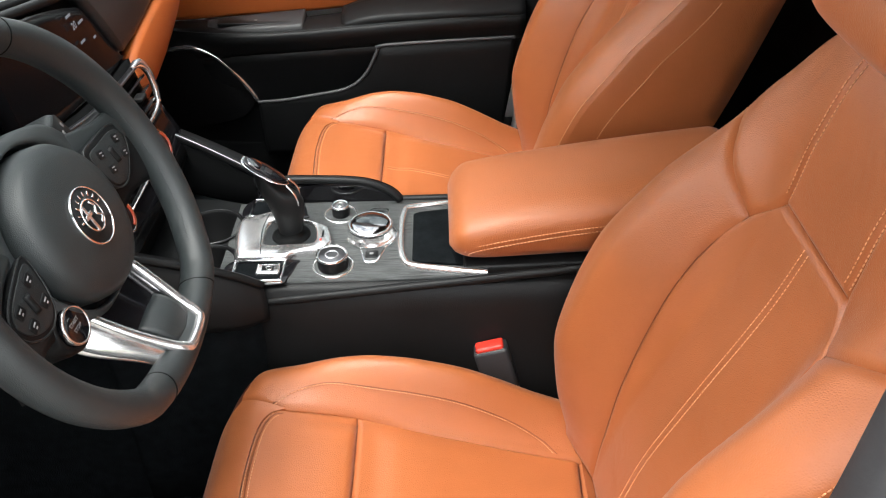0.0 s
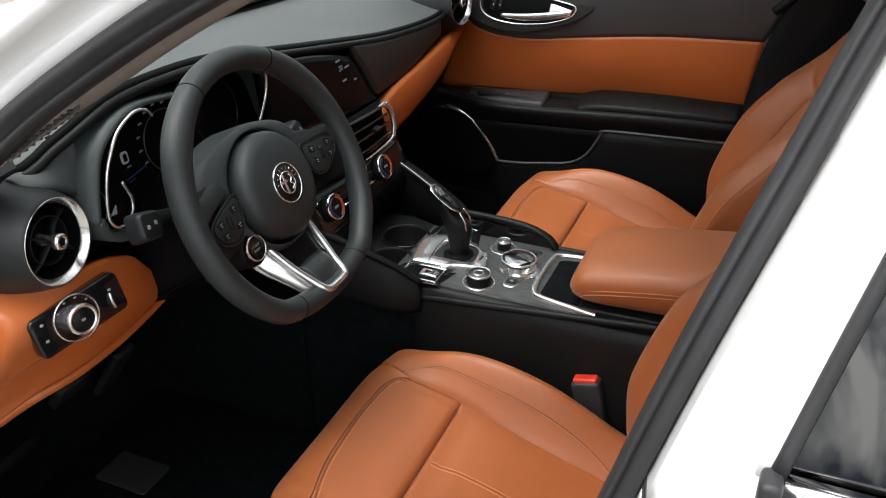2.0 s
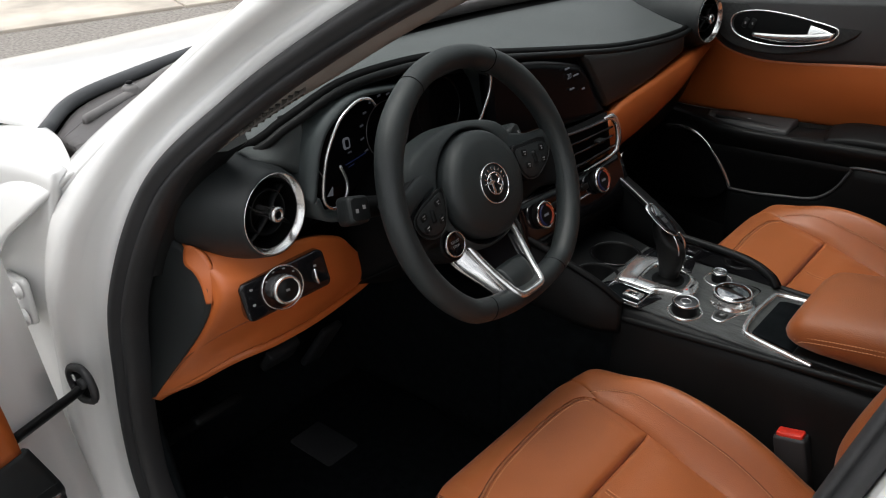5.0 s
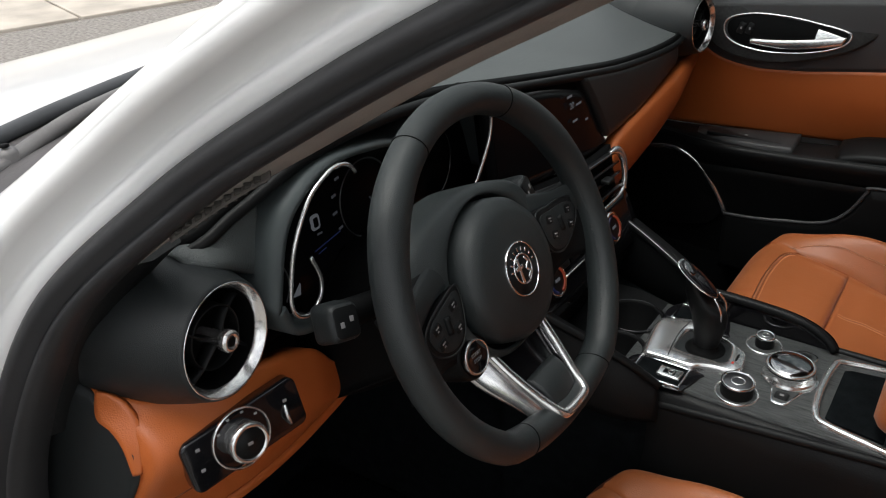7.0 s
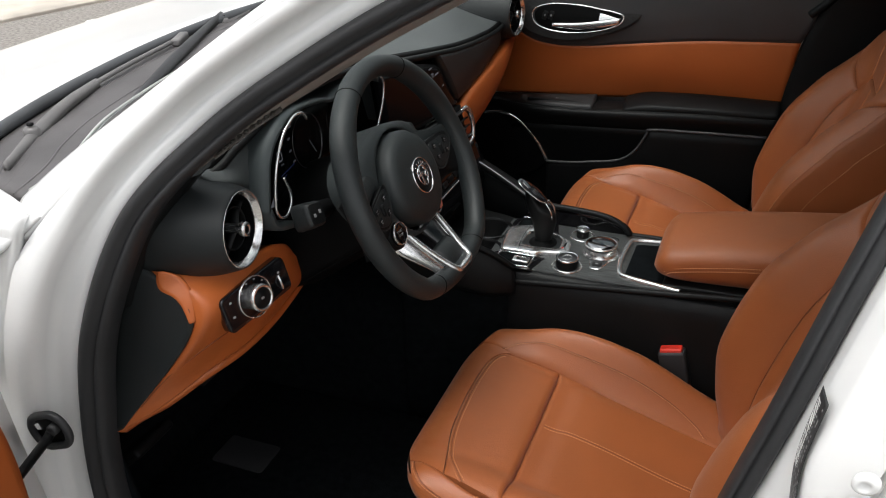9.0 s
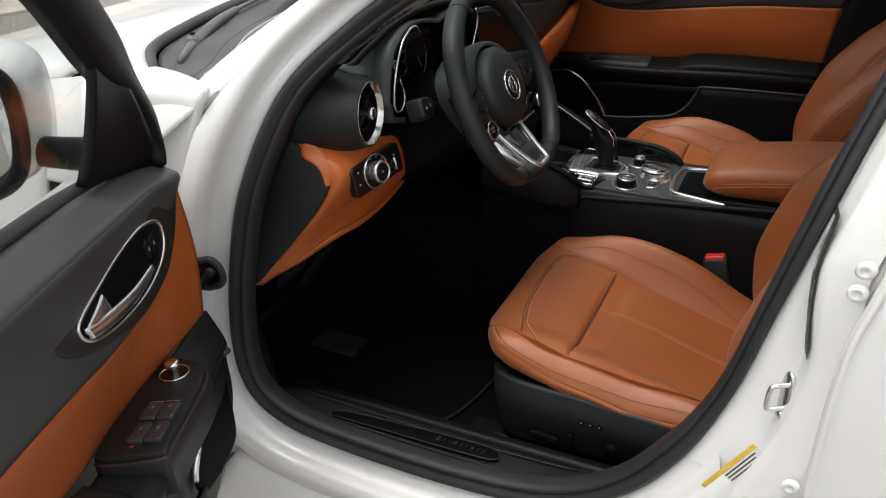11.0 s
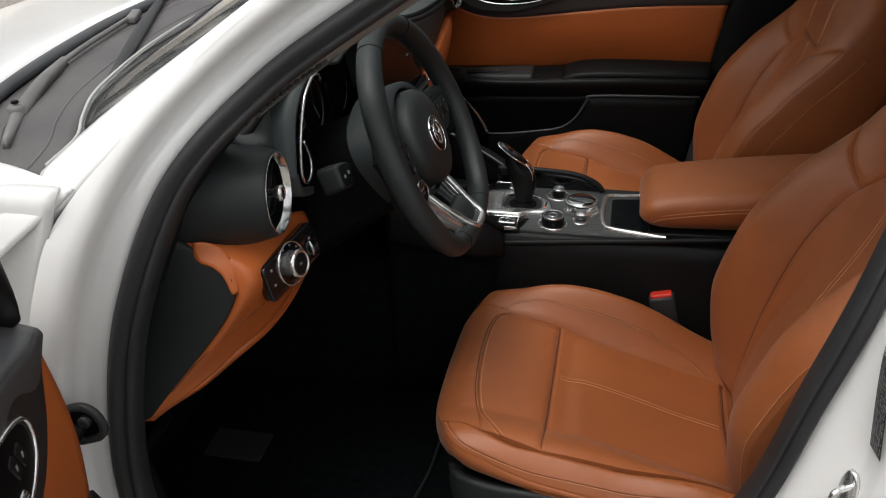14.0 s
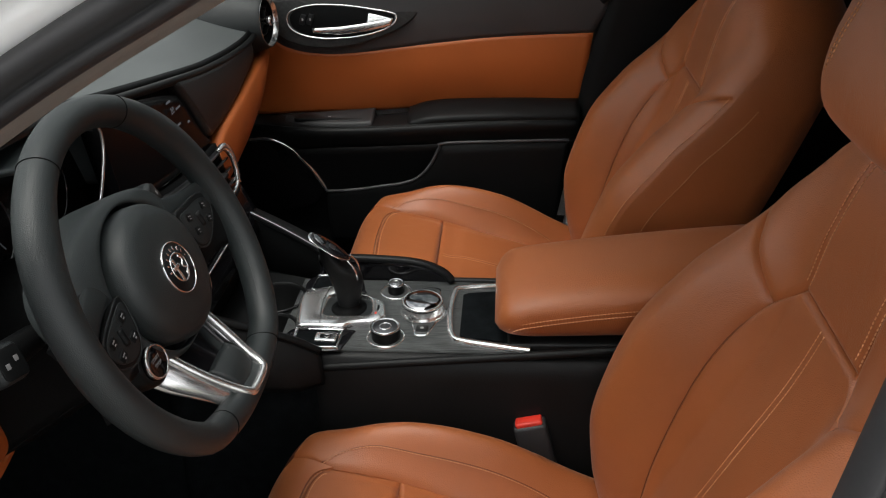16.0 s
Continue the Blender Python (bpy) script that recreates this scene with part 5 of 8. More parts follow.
# airbag pad
hub = part("airbag_pad", revolve([(0.070, -0.030), (0.071, -0.014), (0.0695, 0.000), (0.064, 0.008), (0.053, 0.0120), (0.030, 0.0145), (0.0, 0.015)], WM @ pose(0, 0.002, -0.003), 64), GRIP, wheel, "round black airbag cover")
part("emblem_rim", revolve([(0.0268, 0.010), (0.0268, 0.0132), (0.0260, 0.0142), (0.0252, 0.0138), (0.0250, 0.0125)], WM @ pose(0, 0, -0.0005), 48), CHROME, hub, "chrome badge ring")
part("emblem", revolve([(0.0254, 0.011), (0.0252, 0.0132), (0.0, 0.0138)], WM @ pose(0, 0, -0.0005), 48), PLASTIC, hub, "round dark badge with silver shapes")
part("emblem_disc", revolve([(0.0150, 0.0130), (0.0150, 0.0142), (0.0136, 0.0144), (0.0134, 0.0138)], WM @ pose(0, 0, -0.0005), 32), CHROME, hub)
part("emblem_cross", rbox(0.004, 0.024, 0.0012, 0.0004, WM @ pose(-0.006, 0, 0.0138)), SATIN, hub)
part("emblem_cross", rbox(0.012, 0.004, 0.0012, 0.0004, WM @ pose(-0.006, 0.003, 0.0139)), SATIN, hub)
part("emblem_curve", tube([WM @ V(p) for p in ((0.003, -0.010, 0.0140), (0.009, -0.006, 0.0140), (0.004, -0.001, 0.0140), (0.009, 0.004, 0.0140), (0.005, 0.010, 0.0140))], 0.0013, 6, 30), SATIN, hub)
for i in range(9):
    a = radians(170 - 20 * i)
    part("badge_letter_bar", rbox(0.0018, 0.0038, 0.0010, 0.0002, WM @ pose(0.0192 * math.cos(a), 0.0192 * math.sin(a), 0.0136, 0, 0, math.degrees(a) - 90)), CHROME, hub)
part("pad_groove", revolve([(0.0790, -0.030), (0.0755, -0.0260), (0.0690, -0.0260)], WM @ pose(0, 0, -0.002), 56), CARPET, wheel, "dark gap round the airbag cover")
def hub_shoulder():
    """The cover round the airbag pad, wider where the two spokes leave it."""
    rows = []
    for f, h in ((0.0, -0.034), (0.0, -0.0165), (0.08, -0.0135), (0.30, -0.0140), (0.75, -0.0190), (0.95, -0.0260), (1.0, -0.036), (1.0, -0.075)):
        r = []
        for k in range(96):
            a = 2 * math.pi * k / 96
            d = min(abs(a - radians(24)), abs(a - radians(156)))
            w = math.exp(-(d / 0.52) ** 2)
            low = math.exp(-((a - radians(270)) / 0.5) ** 2)
            R0, R1 = 0.0758, 0.0860 + 0.026 * w - 0.003 * low
            R = R0 + (R1 - R0) * f
            r.append(WM @ V((R * math.cos(a), R * math.sin(a) + 0.001, h - 0.004 * low)))
        rows.append(r)
    bm = bmesh.new(); skin(bm, rows, True)
    return bm
part("hub_shoulder", hub_shoulder(), SHOULDER, wheel, "black leather-look cover behind the airbag pad")
for sg in (-1, 1):
    c = [WM @ V((sg * x, y, -0.0150)) for x, y in ((0.030, 0.0735), (0.052, 0.0625), (0.072, 0.044), (0.082, 0.024), (0.080, 0.006))]
    part("cover_seam", tube(c, 0.0009, 6, 40), CARPET, wheel)
# side spokes
for sg in (-1, 1):
    A = [(sg * 0.080, 0.050, -0.024), (sg * 0.105, 0.042, -0.021), (sg * 0.130, 0.035, -0.015), (sg * 0.160, 0.033, -0.006)]
    Bc = [(sg * 0.068, -0.050, -0.024), (sg * 0.094, -0.046, -0.022), (sg * 0.122, -0.042, -0.017), (sg * 0.157, -0.050, -0.007)]
    part("side_spoke", sheet([WM @ V(p) for p in A], [WM @ V(p) for p in Bc], 24, 12, 0.004, 0.020, out=WN), PLASTIC, wheel, "black side spoke")
    part("spoke_leather", sheet([WM @ V((x, y, z + 0.004)) for x, y, z in A], [WM @ V(p) for p in ((sg * 0.078, 0.024, -0.014), (sg * 0.104, 0.019, -0.012), (sg * 0.132, 0.010, -0.008), (sg * 0.158, 0.000, -0.002))], 24, 8, 0.002, 0.010, out=WN), GRIP, wheel, "leather-covered upper spoke")
    pod = [(sg * 0.073, 0.021), (sg * 0.100, 0.016), (sg * 0.126, 0.006), (sg * 0.135, -0.006), (sg * 0.128, -0.022), (sg * 0.108, -0.031), (sg * 0.088, -0.026), (sg * 0.076, -0.006)]
    if sg > 0:
        pod = [(0.072, 0.026), (0.100, 0.028), (0.135, 0.025), (0.150, 0.016), (0.146, 0.000), (0.126, -0.015), (0.100, -0.023), (0.078, -0.012)]
    pm = WM @ pose(0, 0, -0.0185 if sg < 0 else -0.0140)
    p = part("button_pod", slab(smooth_outline(pod, 60), 0.010, pm, r=0.002), PLASTIC, wheel, "black button pod")
    part("pod_edge", tube([pm @ V((x, y, 0.0094)) for x, y in smooth_outline(pod, 60)], 0.0009, 6, None, True, smoothed=False), DASH, p)
    part("pod_face", slab(smooth_outline([(sg * 0.103 + (x - sg * 0.103) * 0.86, -0.005 + (y + 0.005) * 0.84) for x, y in pod], 60), 0.0012, pm @ pose(0, 0, 0.0098), r=0.0005), DASH, p, "black button field")
    tx = 0.103 if sg < 0 else 0.111
    ty = 0.0 if sg < 0 else 0.009
    part("thumb_roller", tube([pm @ V((sg * tx, ty - 0.013, 0.0105)), pm @ V((sg * (tx - 0.001), ty + 0.003, 0.0105))], 0.0040, 12, 6), PLASTIC, p)
    for x, y in ((0.088, 0.008), (0.118, -0.001), (0.090, -0.013), (0.117, -0.016)) if sg < 0 else ((0.092, 0.015), (0.130, 0.012), (0.094, -0.003), (0.128, -0.004)):
        part("button", slab(rrect(0.0125, 0.0095, 0.0025), 0.0012, pm @ pose(sg * x, y, 0.0108, 0, 0, -14 * sg)), PLASTIC, p)
        part("button_mark", rbox(0.0050, 0.0014, 0.0005, 0.0002, pm @ pose(sg * x, y + 0.0012, 0.0121, 0, 0, -14 * sg)), MARK, p)
        part("button_mark", rbox(0.0026, 0.0014, 0.0005, 0.0002, pm @ pose(sg * x, y - 0.0020, 0.0121, 0, 0, -14 * sg)), MARK, p)
# lower spoke: deep silver side walls, a thin bright frame and a dark center
for sg in (-1, 1):
    A = [(sg * 0.072, -0.060, -0.050), (sg * 0.066, -0.090, -0.036), (sg * 0.050, -0.122, -0.018), (sg * 0.040, -0.142, -0.010)]
    Bc = [(sg * 0.046, -0.066, -0.026), (sg * 0.040, -0.096, -0.012), (sg * 0.031, -0.128, 0.0), (sg * 0.027, -0.146, 0.005)]
    part("spoke_blade", sheet([WM @ V(p) for p in A], [WM @ V(p) for p in Bc], 30, 8, 0.003, 0.010, out=tuple(WN + V((0, sg, 0)))), SATIN, wheel, "satin metal lower spoke wall")
U = [(-0.046, -0.064, -0.027), (-0.040, -0.096, -0.012), (-0.031, -0.126, 0.003), (-0.025, -0.142, 0.013), (-0.016, -0.147, 0.016), (0.016, -0.147, 0.016), (0.025, -0.142, 0.013), (0.031, -0.126, 0.003), (0.040, -0.096, -0.012), (0.046, -0.064, -0.027)]
part("spoke_frame", tube([WM @ V(p) for p in U], 0.0052, 12, 90), SATIN, wheel, "bright spoke frame")
part("spoke_insert", sheet([WM @ V(p) for p in ((-0.046, -0.050, -0.036), (0, -0.052, -0.034), (0.046, -0.050, -0.036))], [WM @ V(p) for p in ((-0.024, -0.142, 0.008), (0, -0.144, 0.010), (0.024, -0.142, 0.008))], 16, 14, 0.0, 0.008, mid=[WM @ V(p) for p in ((-0.038, -0.098, -0.016), (0, -0.098, -0.014), (0.038, -0.098, -0.016))], out=WN), GLOSS, wheel, "gloss black spoke center")
part("spoke_notch", sheet([WM @ V(p) for p in ((-0.026, -0.106, -0.011), (0, -0.104, -0.009), (0.026, -0.106, -0.011))], [WM @ V(p) for p in ((-0.020, -0.140, 0.008), (0, -0.142, 0.010), (0.020, -0.140, 0.008))], 12, 8, 0.006, 0.012, out=WN), GRIP, wheel, "dark recessed spoke insert")
# starter button
sm2 = WM @ pose(-0.0735, -0.0515, -0.0215, 4, -4, 0)
part("starter_mount", revolve([(0.026, -0.034), (0.0245, -0.010), (0.0225, 0.000), (0.0195, 0.0030), (0.0180, 0.0015)], sm2, 40), PLASTIC, wheel, "black boss round the start button")
part("starter_button", revolve([(0.0178, -0.012), (0.0178, 0.0035), (0.0165, 0.0060), (0.0150, 0.0062), (0.0140, 0.0055), (0.0, 0.0055)], sm2, 40), GLOSS, wheel, "round black engine start button")
part("starter_ring", revolve([(0.0172, 0.0046), (0.0170, 0.0062), (0.0154, 0.0070), (0.0148, 0.0060)], sm2, 40), SATIN, wheel)
text("START", 0.0048, sm2 @ pose(0, 0.003, 0.0056), MARK, wheel)
text("STOP", 0.0048, sm2 @ pose(0, -0.003, 0.0056), MARK, wheel)
# column, stalks
col = thing("steering_column", "black steering column shroud with two stalks", "steering column")
# shroud blacker than the stalks: shade below the dash put into its colour
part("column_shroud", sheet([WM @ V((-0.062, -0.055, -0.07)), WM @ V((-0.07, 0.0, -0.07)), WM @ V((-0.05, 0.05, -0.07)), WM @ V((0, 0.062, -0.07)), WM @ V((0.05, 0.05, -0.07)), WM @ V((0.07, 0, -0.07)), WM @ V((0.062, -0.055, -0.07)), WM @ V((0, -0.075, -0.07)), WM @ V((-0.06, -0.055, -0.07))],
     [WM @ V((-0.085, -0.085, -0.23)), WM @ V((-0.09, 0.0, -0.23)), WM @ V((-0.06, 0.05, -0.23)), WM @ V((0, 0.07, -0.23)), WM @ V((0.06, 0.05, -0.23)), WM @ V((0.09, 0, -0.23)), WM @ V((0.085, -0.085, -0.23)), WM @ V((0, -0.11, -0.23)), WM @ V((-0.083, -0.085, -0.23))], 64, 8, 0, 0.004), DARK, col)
def stalk(sg):
    x, y = (0.152, 0.031) if sg < 0 else (0.165, 0.030)
    m = WM @ pose(sg * x, y, -0.086, 0, 12 * sg, 14 * sg)
    s = part("stalk", rbox(0.034, 0.038, 0.036, 0.007, m, taper=0.12), DASH, col, "black control stalk")
    part("stalk_arm", tube([WM @ V((sg * 0.06, 0.012, -0.112)), WM @ V((sg * 0.105, 0.022, -0.102)), WM @ V((sg * (x - 0.008), y, -0.092))], (0.012, 0.0155), 14, 16), PLASTIC, col)
    part("stalk_face", slab(rrect(0.024, 0.028, 0.005), 0.0012, m @ pose(0, 0, 0.0176), r=0.0005), PLASTIC, s)
    for i in (-1, 1):
        part("stalk_mark", rbox(0.004, 0.005, 0.0006, 0.0002, m @ pose(0.005 * i, 0.002 * i, 0.0190)), MARK, s)
stalk(-1); stalk(1)

# ---- car body: door aperture, pillars, sill, roof, bonnet ----
body = thing("car_body", "white saloon car body with open driver door aperture", "car")
def side_y(z):
    return -0.745 + max(0, z - 0.95) * 0.35
APER = [(0.66, 1.345), (0.45, 1.362), (0.26, 1.328), (0.082, 1.243), (-0.036, 1.174), (-0.146, 1.097), (-0.238, 0.999), (-0.305, 0.850), (-0.352, 0.690), (-0.370, 0.540), (-0.352, 0.445), (-0.290, 0.392), (-0.18, 0.370), (0.05, 0.366), (0.22, 0.390), (0.33, 0.455), (0.405, 0.55), (0.452, 0.665), (0.482, 0.790), (0.510, 0.905), (0.545, 1.03), (0.588, 1.16), (0.625, 1.27)]
def leaned(x, z):
    """1 beside the windscreen, where the frame leans further in."""
    return sm(0.93, 1.08, z) * (1 - sm(0.14, 0.42, x))
AC = cr_curve([(x + 0.005 * sm(0.40, 0.50, x), side_y(z) + 0.030 * sm(0.36, 0.50, x) + 0.045 * leaned(x, z), z) for x, z in APER], 220, True)
def ring_rows(prof, C=AC, adj=None):
    n = len(C); rows = []
    N = []
    for i in range(n):
        d = C[(i + 1) % n] - C[i - 1]
        v = V((d.z, 0, -d.x)).normalized()
        if v.dot(C[i] - V((0.12, C[i].y, 0.85))) < 0:
            v = -v
        N.append(v)
    for o, dy in prof:
        row = []
        for i in range(n):
            a, b = adj(C[i], o, dy) if adj else (o, dy)
            row.append(C[i] + N[i] * a + V((0, b, 0)))
        rows.append(row)
    return rows
def ring_part(name, prof, m, label="", adj=None):
    bm = bmesh.new(); skin(bm, ring_rows(prof, AC, adj), True)
    return part(name, bm, m, body, label)
def raked(c):
    """1 along the windscreen pillar, 0 elsewhere."""
    return sm(0.92, 1.02, c.z) * (1 - sm(0.25, 0.42, c.x))
RAKED = {0.012: (0.008, -0.001), 0.022: (0.0135, -0.0045), 0.028: (0.0175, 0.003), 0.0315: (0.0235, 0.000), 0.034: (0.0325, -0.018), 0.040: (0.037, -0.025), 0.056: (0.044, -0.028), 0.078: (0.052, -0.024)}
def narrow(c, o, dy):
    """Beside the windscreen the frame is a small ledge, a wide sloping channel and the crown."""
    k = sm(0.90, 1.04, c.z) * (1 - sm(0.20, 0.40, c.x))
    a, b = RAKED.get(o, (o, dy))
    return (o + (a - o) * k, dy + (b - dy) * k)
def aperture_frame():
    rows = ring_rows([(0.0, 0.015), (0.0, -0.002), (0.012, -0.006), (0.022, -0.009), (0.028, -0.014), (0.0315, -0.028), (0.034, -0.042), (0.040, -0.049), (0.056, -0.051), (0.078, -0.046)], AC, narrow)
    n = len(AC)
    rear = lambda i: AC[i % n].x > 0.40 and AC[i % n].z < 1.20
    s = next(i for i in range(n) if rear(i - 1) and not rear(i))
    order = [(s + k) % n for k in range(n) if not rear(s + k)]
    order = [(order[0] - k) % n for k in (4, 3, 2, 1)] + order + [(order[-1] + k) % n for k in (1, 2, 3, 4)]
    bm = bmesh.new(); skin(bm, [[r[i] for i in order] for r in rows])
    part("door_aperture", bm, PAINT, body, "white painted door frame")
    # center pillar: a flange beside the seal, a step, and the outer face
    Q = [AC[i] for i in sorted((i for i in range(n) if rear(i)), key=lambda i: AC[i].z)]
    SX = [(0.50, 0.452), (0.58, 0.488), (0.665, 0.512), (0.776, 0.529), (0.85, 0.521), (0.90, 0.520), (0.962, 0.530), (1.03, 0.555), (1.16, 0.606), (1.22, 0.632)]
    SY = [(0.50, -0.752), (0.776, -0.752), (0.85, -0.752), (0.90, -0.748), (0.962, -0.738), (1.03, -0.722), (1.16, -0.690), (1.22, -0.672)]
    F = []
    for c in Q:
        x, y = max(lerp1(c.z, SX), c.x + 0.006), lerp1(c.z, SY)
        F.append([c + V((0, 0.012, 0)), c + V((0.001, -0.004, 0)), V((c.x * 0.5 + x * 0.5, y * 0.6 + c.y * 0.4 - 0.004, c.z)), V((x - 0.003, y + 0.002, c.z)), V((x, y - 0.003, c.z)), V((x + 0.0045, y - 0.024, c.z)), V((x + 0.008, y - 0.031, c.z)), V((x + 0.016, y - 0.034, c.z)), V((x + 0.055, y - 0.040, c.z))])
    bm = bmesh.new(); skin(bm, F)
    part("center_pillar_face", bm, PAINT, body, "white stepped center pillar")
aperture_frame()
ring_part("door_seal", [(-0.030, 0.030), (-0.034, 0.022), (-0.034, 0.006), (-0.031, -0.004), (-0.026, -0.007), (-0.0225, -0.002), (-0.0205, -0.002), (-0.016, -0.012), (-0.008, -0.014), (-0.001, -0.008), (0.001, 0.006), (0.0, 0.03)], RUBBER, "black rubber door seal", lambda c, o, dy: (o * (1 - 0.35 * sm(0.38, 0.46, c.x)) * (1 - 0.08 * raked(c)), dy))
# skin outside the aperture, by zones
PIL = [(0.27, -0.565, 1.415), (0.06, -0.600, 1.305), (-0.05, -0.622, 1.238), (-0.150, -0.640, 1.170), (-0.256, -0.659, 1.100), (-0.330, -0.690, 1.045), (-0.385, -0.716, 0.998)]
CROWN = ring_rows([(0.049, -0.0255)])[0]
CROWN = sorted((p for p, c in zip(CROWN, AC) if leaned(c.x, c.z) > 0.4), key=lambda p: -p.x)
part("a_pillar", sheet([(0.30, -0.625, 1.390)] + CROWN[::5] + [(-0.33, -0.762, 0.985), (-0.375, -0.768, 0.945)], PIL, 60, 10, 0.006, 0.010, out=(-0.3, -1, 0.8)), PAINT, body, "white windscreen pillar")
part("screen_edge_seal", tube([V(p) + V((0.012, 0.006, -0.012)) for p in PIL], 0.004, 8, 50), RUBBER, body)
part("hinge_pillar", sheet([(-0.33, -0.775, 1.00), (-0.375, -0.782, 0.86), (-0.420, -0.783, 0.70), (-0.440, -0.783, 0.54), (-0.42, -0.783, 0.42), (-0.34, -0.783, 0.33)], [(-0.45, -0.800, 1.00), (-0.50, -0.815, 0.86), (-0.54, -0.82, 0.70), (-0.56, -0.82, 0.54), (-0.55, -0.82, 0.38), (-0.50, -0.82, 0.25)], 36, 8, -0.012, 0.02, out=(0, -1, 0)), PAINT, body, "white hinge pillar")
part("sill_outer", sheet([(-0.36, -0.783, 0.33), (-0.18, -0.783, 0.302), (0.05, -0.783, 0.298), (0.24, -0.783, 0.325), (0.36, -0.783, 0.39), (0.60, -0.79, 0.44)], [(-0.45, -0.815, 0.19), (-0.18, -0.815, 0.18), (0.05, -0.815, 0.18), (0.24, -0.815, 0.18), (0.36, -0.815, 0.18), (0.75, -0.815, 0.18)], 40, 10, 0.012, 0.02, out=(0, -1, 0)), PAINT, body, "white outer sill")
part("b_pillar", sheet([(0.395, -0.782, 0.43), (0.470, -0.782, 0.55), (0.518, -0.782, 0.665), (0.548, -0.782, 0.79), (0.576, -0.778, 0.905), (0.612, -0.755, 1.03), (0.655, -0.71, 1.16), (0.692, -0.668, 1.27)], [(0.62, -0.80, 0.40), (0.62, -0.80, 0.55), (0.62, -0.80, 0.665), (0.625, -0.80, 0.79), (0.615, -0.795, 0.905), (0.640, -0.755, 1.03), (0.690, -0.708, 1.16), (0.72, -0.660, 1.27)], 40, 6, 0.0, 0.02, out=(0, -1, 0)), PAINT, body, "white center pillar")
part("roof", sheet([(0.30, -0.60, 1.408), (0.55, -0.585, 1.430), (0.90, -0.58, 1.43), (1.45, -0.56, 1.37)], [(0.30, 0.60, 1.408), (0.55, 0.585, 1.430), (0.90, 0.58, 1.43), (1.45, 0.56, 1.37)], 30, 24, 0.035, 0.02, out=(0, 0, 1)), PAINT, body, "white roof panel")
part("headliner", sheet([(0.28, -0.59, 1.375), (0.55, -0.57, 1.39), (0.90, -0.57, 1.39), (1.45, -0.55, 1.33)], [(0.28, 0.59, 1.375), (0.55, 0.57, 1.39), (0.90, 0.57, 1.39), (1.45, 0.55, 1.33)], 20, 14, 0.02, 0.008, out=(0, 0, 1)), HEADLINER, body, "grey woven headliner")
part("cant_rail", sheet([(0.20, -0.645, 1.375), (0.45, -0.640, 1.432), (0.75, -0.625, 1.43), (1.45, -0.62, 1.30)], [(0.20, -0.56, 1.39), (0.45, -0.56, 1.44), (0.75, -0.56, 1.44), (1.45, -0.54, 1.37)], 24, 6, 0.0, 0.03, out=(0, -1, 0.5)), PAINT, body)
part("far_cant_rail", sheet([(0.20, 0.645, 1.375), (0.45, 0.635, 1.40), (0.75, 0.625, 1.40), (1.45, 0.62, 1.28)], [(0.20, 0.56, 1.39), (0.45, 0.56, 1.44), (0.75, 0.56, 1.44), (1.45, 0.54, 1.37)], 24, 6, 0.0, 0.05, out=(0, 1, 0.5)), PAINT, body)
part("far_a_pillar", sheet([(0.28, 0.635, 1.385), (-0.03, 0.69, 1.210), (-0.25, 0.740, 1.050), (-0.40, 0.765, 0.96)], [(0.28, 0.620, 1.412), (-0.05, 0.683, 1.233), (-0.25, 0.702, 1.095), (-0.39, 0.706, 1.0)], 30, 6, 0.006, 0.04, out=(0, 1, 0.5)), PAINT, body)
def pillar_trim():
    def slim(c, o, dy):
        k = 0.25 + 0.75 * sm(1.03, 1.16, c.z)
        return (-0.027 + (o + 0.027) * k, 0.016 + (dy - 0.016) * k)
    rows = ring_rows([(-0.027, 0.014), (-0.033, 0.022), (-0.039, 0.033), (-0.039, 0.050), (-0.028, 0.064), (0.0, 0.068)], AC, slim)
    keep = [i for i, c in enumerate(AC) if c.x < 0.36 and c.z > 1.045]
    foot = [i for i, c in enumerate(AC) if c.x < 0.0 and 0.86 < c.z < 1.05]
    bm = bmesh.new(); skin(bm, [[r[i] for i in foot] for r in ring_rows([(-0.022, 0.016), (-0.029, 0.024), (-0.033, 0.040), (-0.030, 0.070), (0.0, 0.08)])])
    part("pillar_foot_cover", bm, PLASTIC, body, "black cover at the pillar foot")
    bm = bmesh.new(); skin(bm, [[r[i] for i in keep] for r in rows])
    part("a_pillar_trim", bm, PILLAR, body, "pale grey windscreen pillar trim")
    low, high = [rows[1][i] for i in keep], [rows[2][i] for i in keep]
    pick = sorted((i for i in range(len(low)) if 1.045 < low[i].z < 1.118), key=lambda i: low[i].z)
    g = part("demister_grille", tube([low[i].lerp(high[i], 0.5) + V((0.002, -0.002, -0.001)) for i in pick], 0.0040, 8, 30, flat=0.2), GRILLE, body, "brownish slotted demister grille")
    C = cr_curve([low[i].lerp(high[i], 0.5) for i in pick], 11)
    for k in range(1, 10):
        t = (C[k + 1] - C[k - 1]).normalized()
        w = (high[pick[0]] - low[pick[0]]).normalized()
        nn = t.cross(w).normalized()
        nn = nn if nn.y < 0 else -nn
        s = (w + t * 0.6).normalized()
        part("slot", rbox(0.0060, 0.0095, 0.004, 0.001, basis(C[k] + nn * 0.0024, s.cross(nn), s, nn)), VENT_SLOT, g)
pillar_trim()
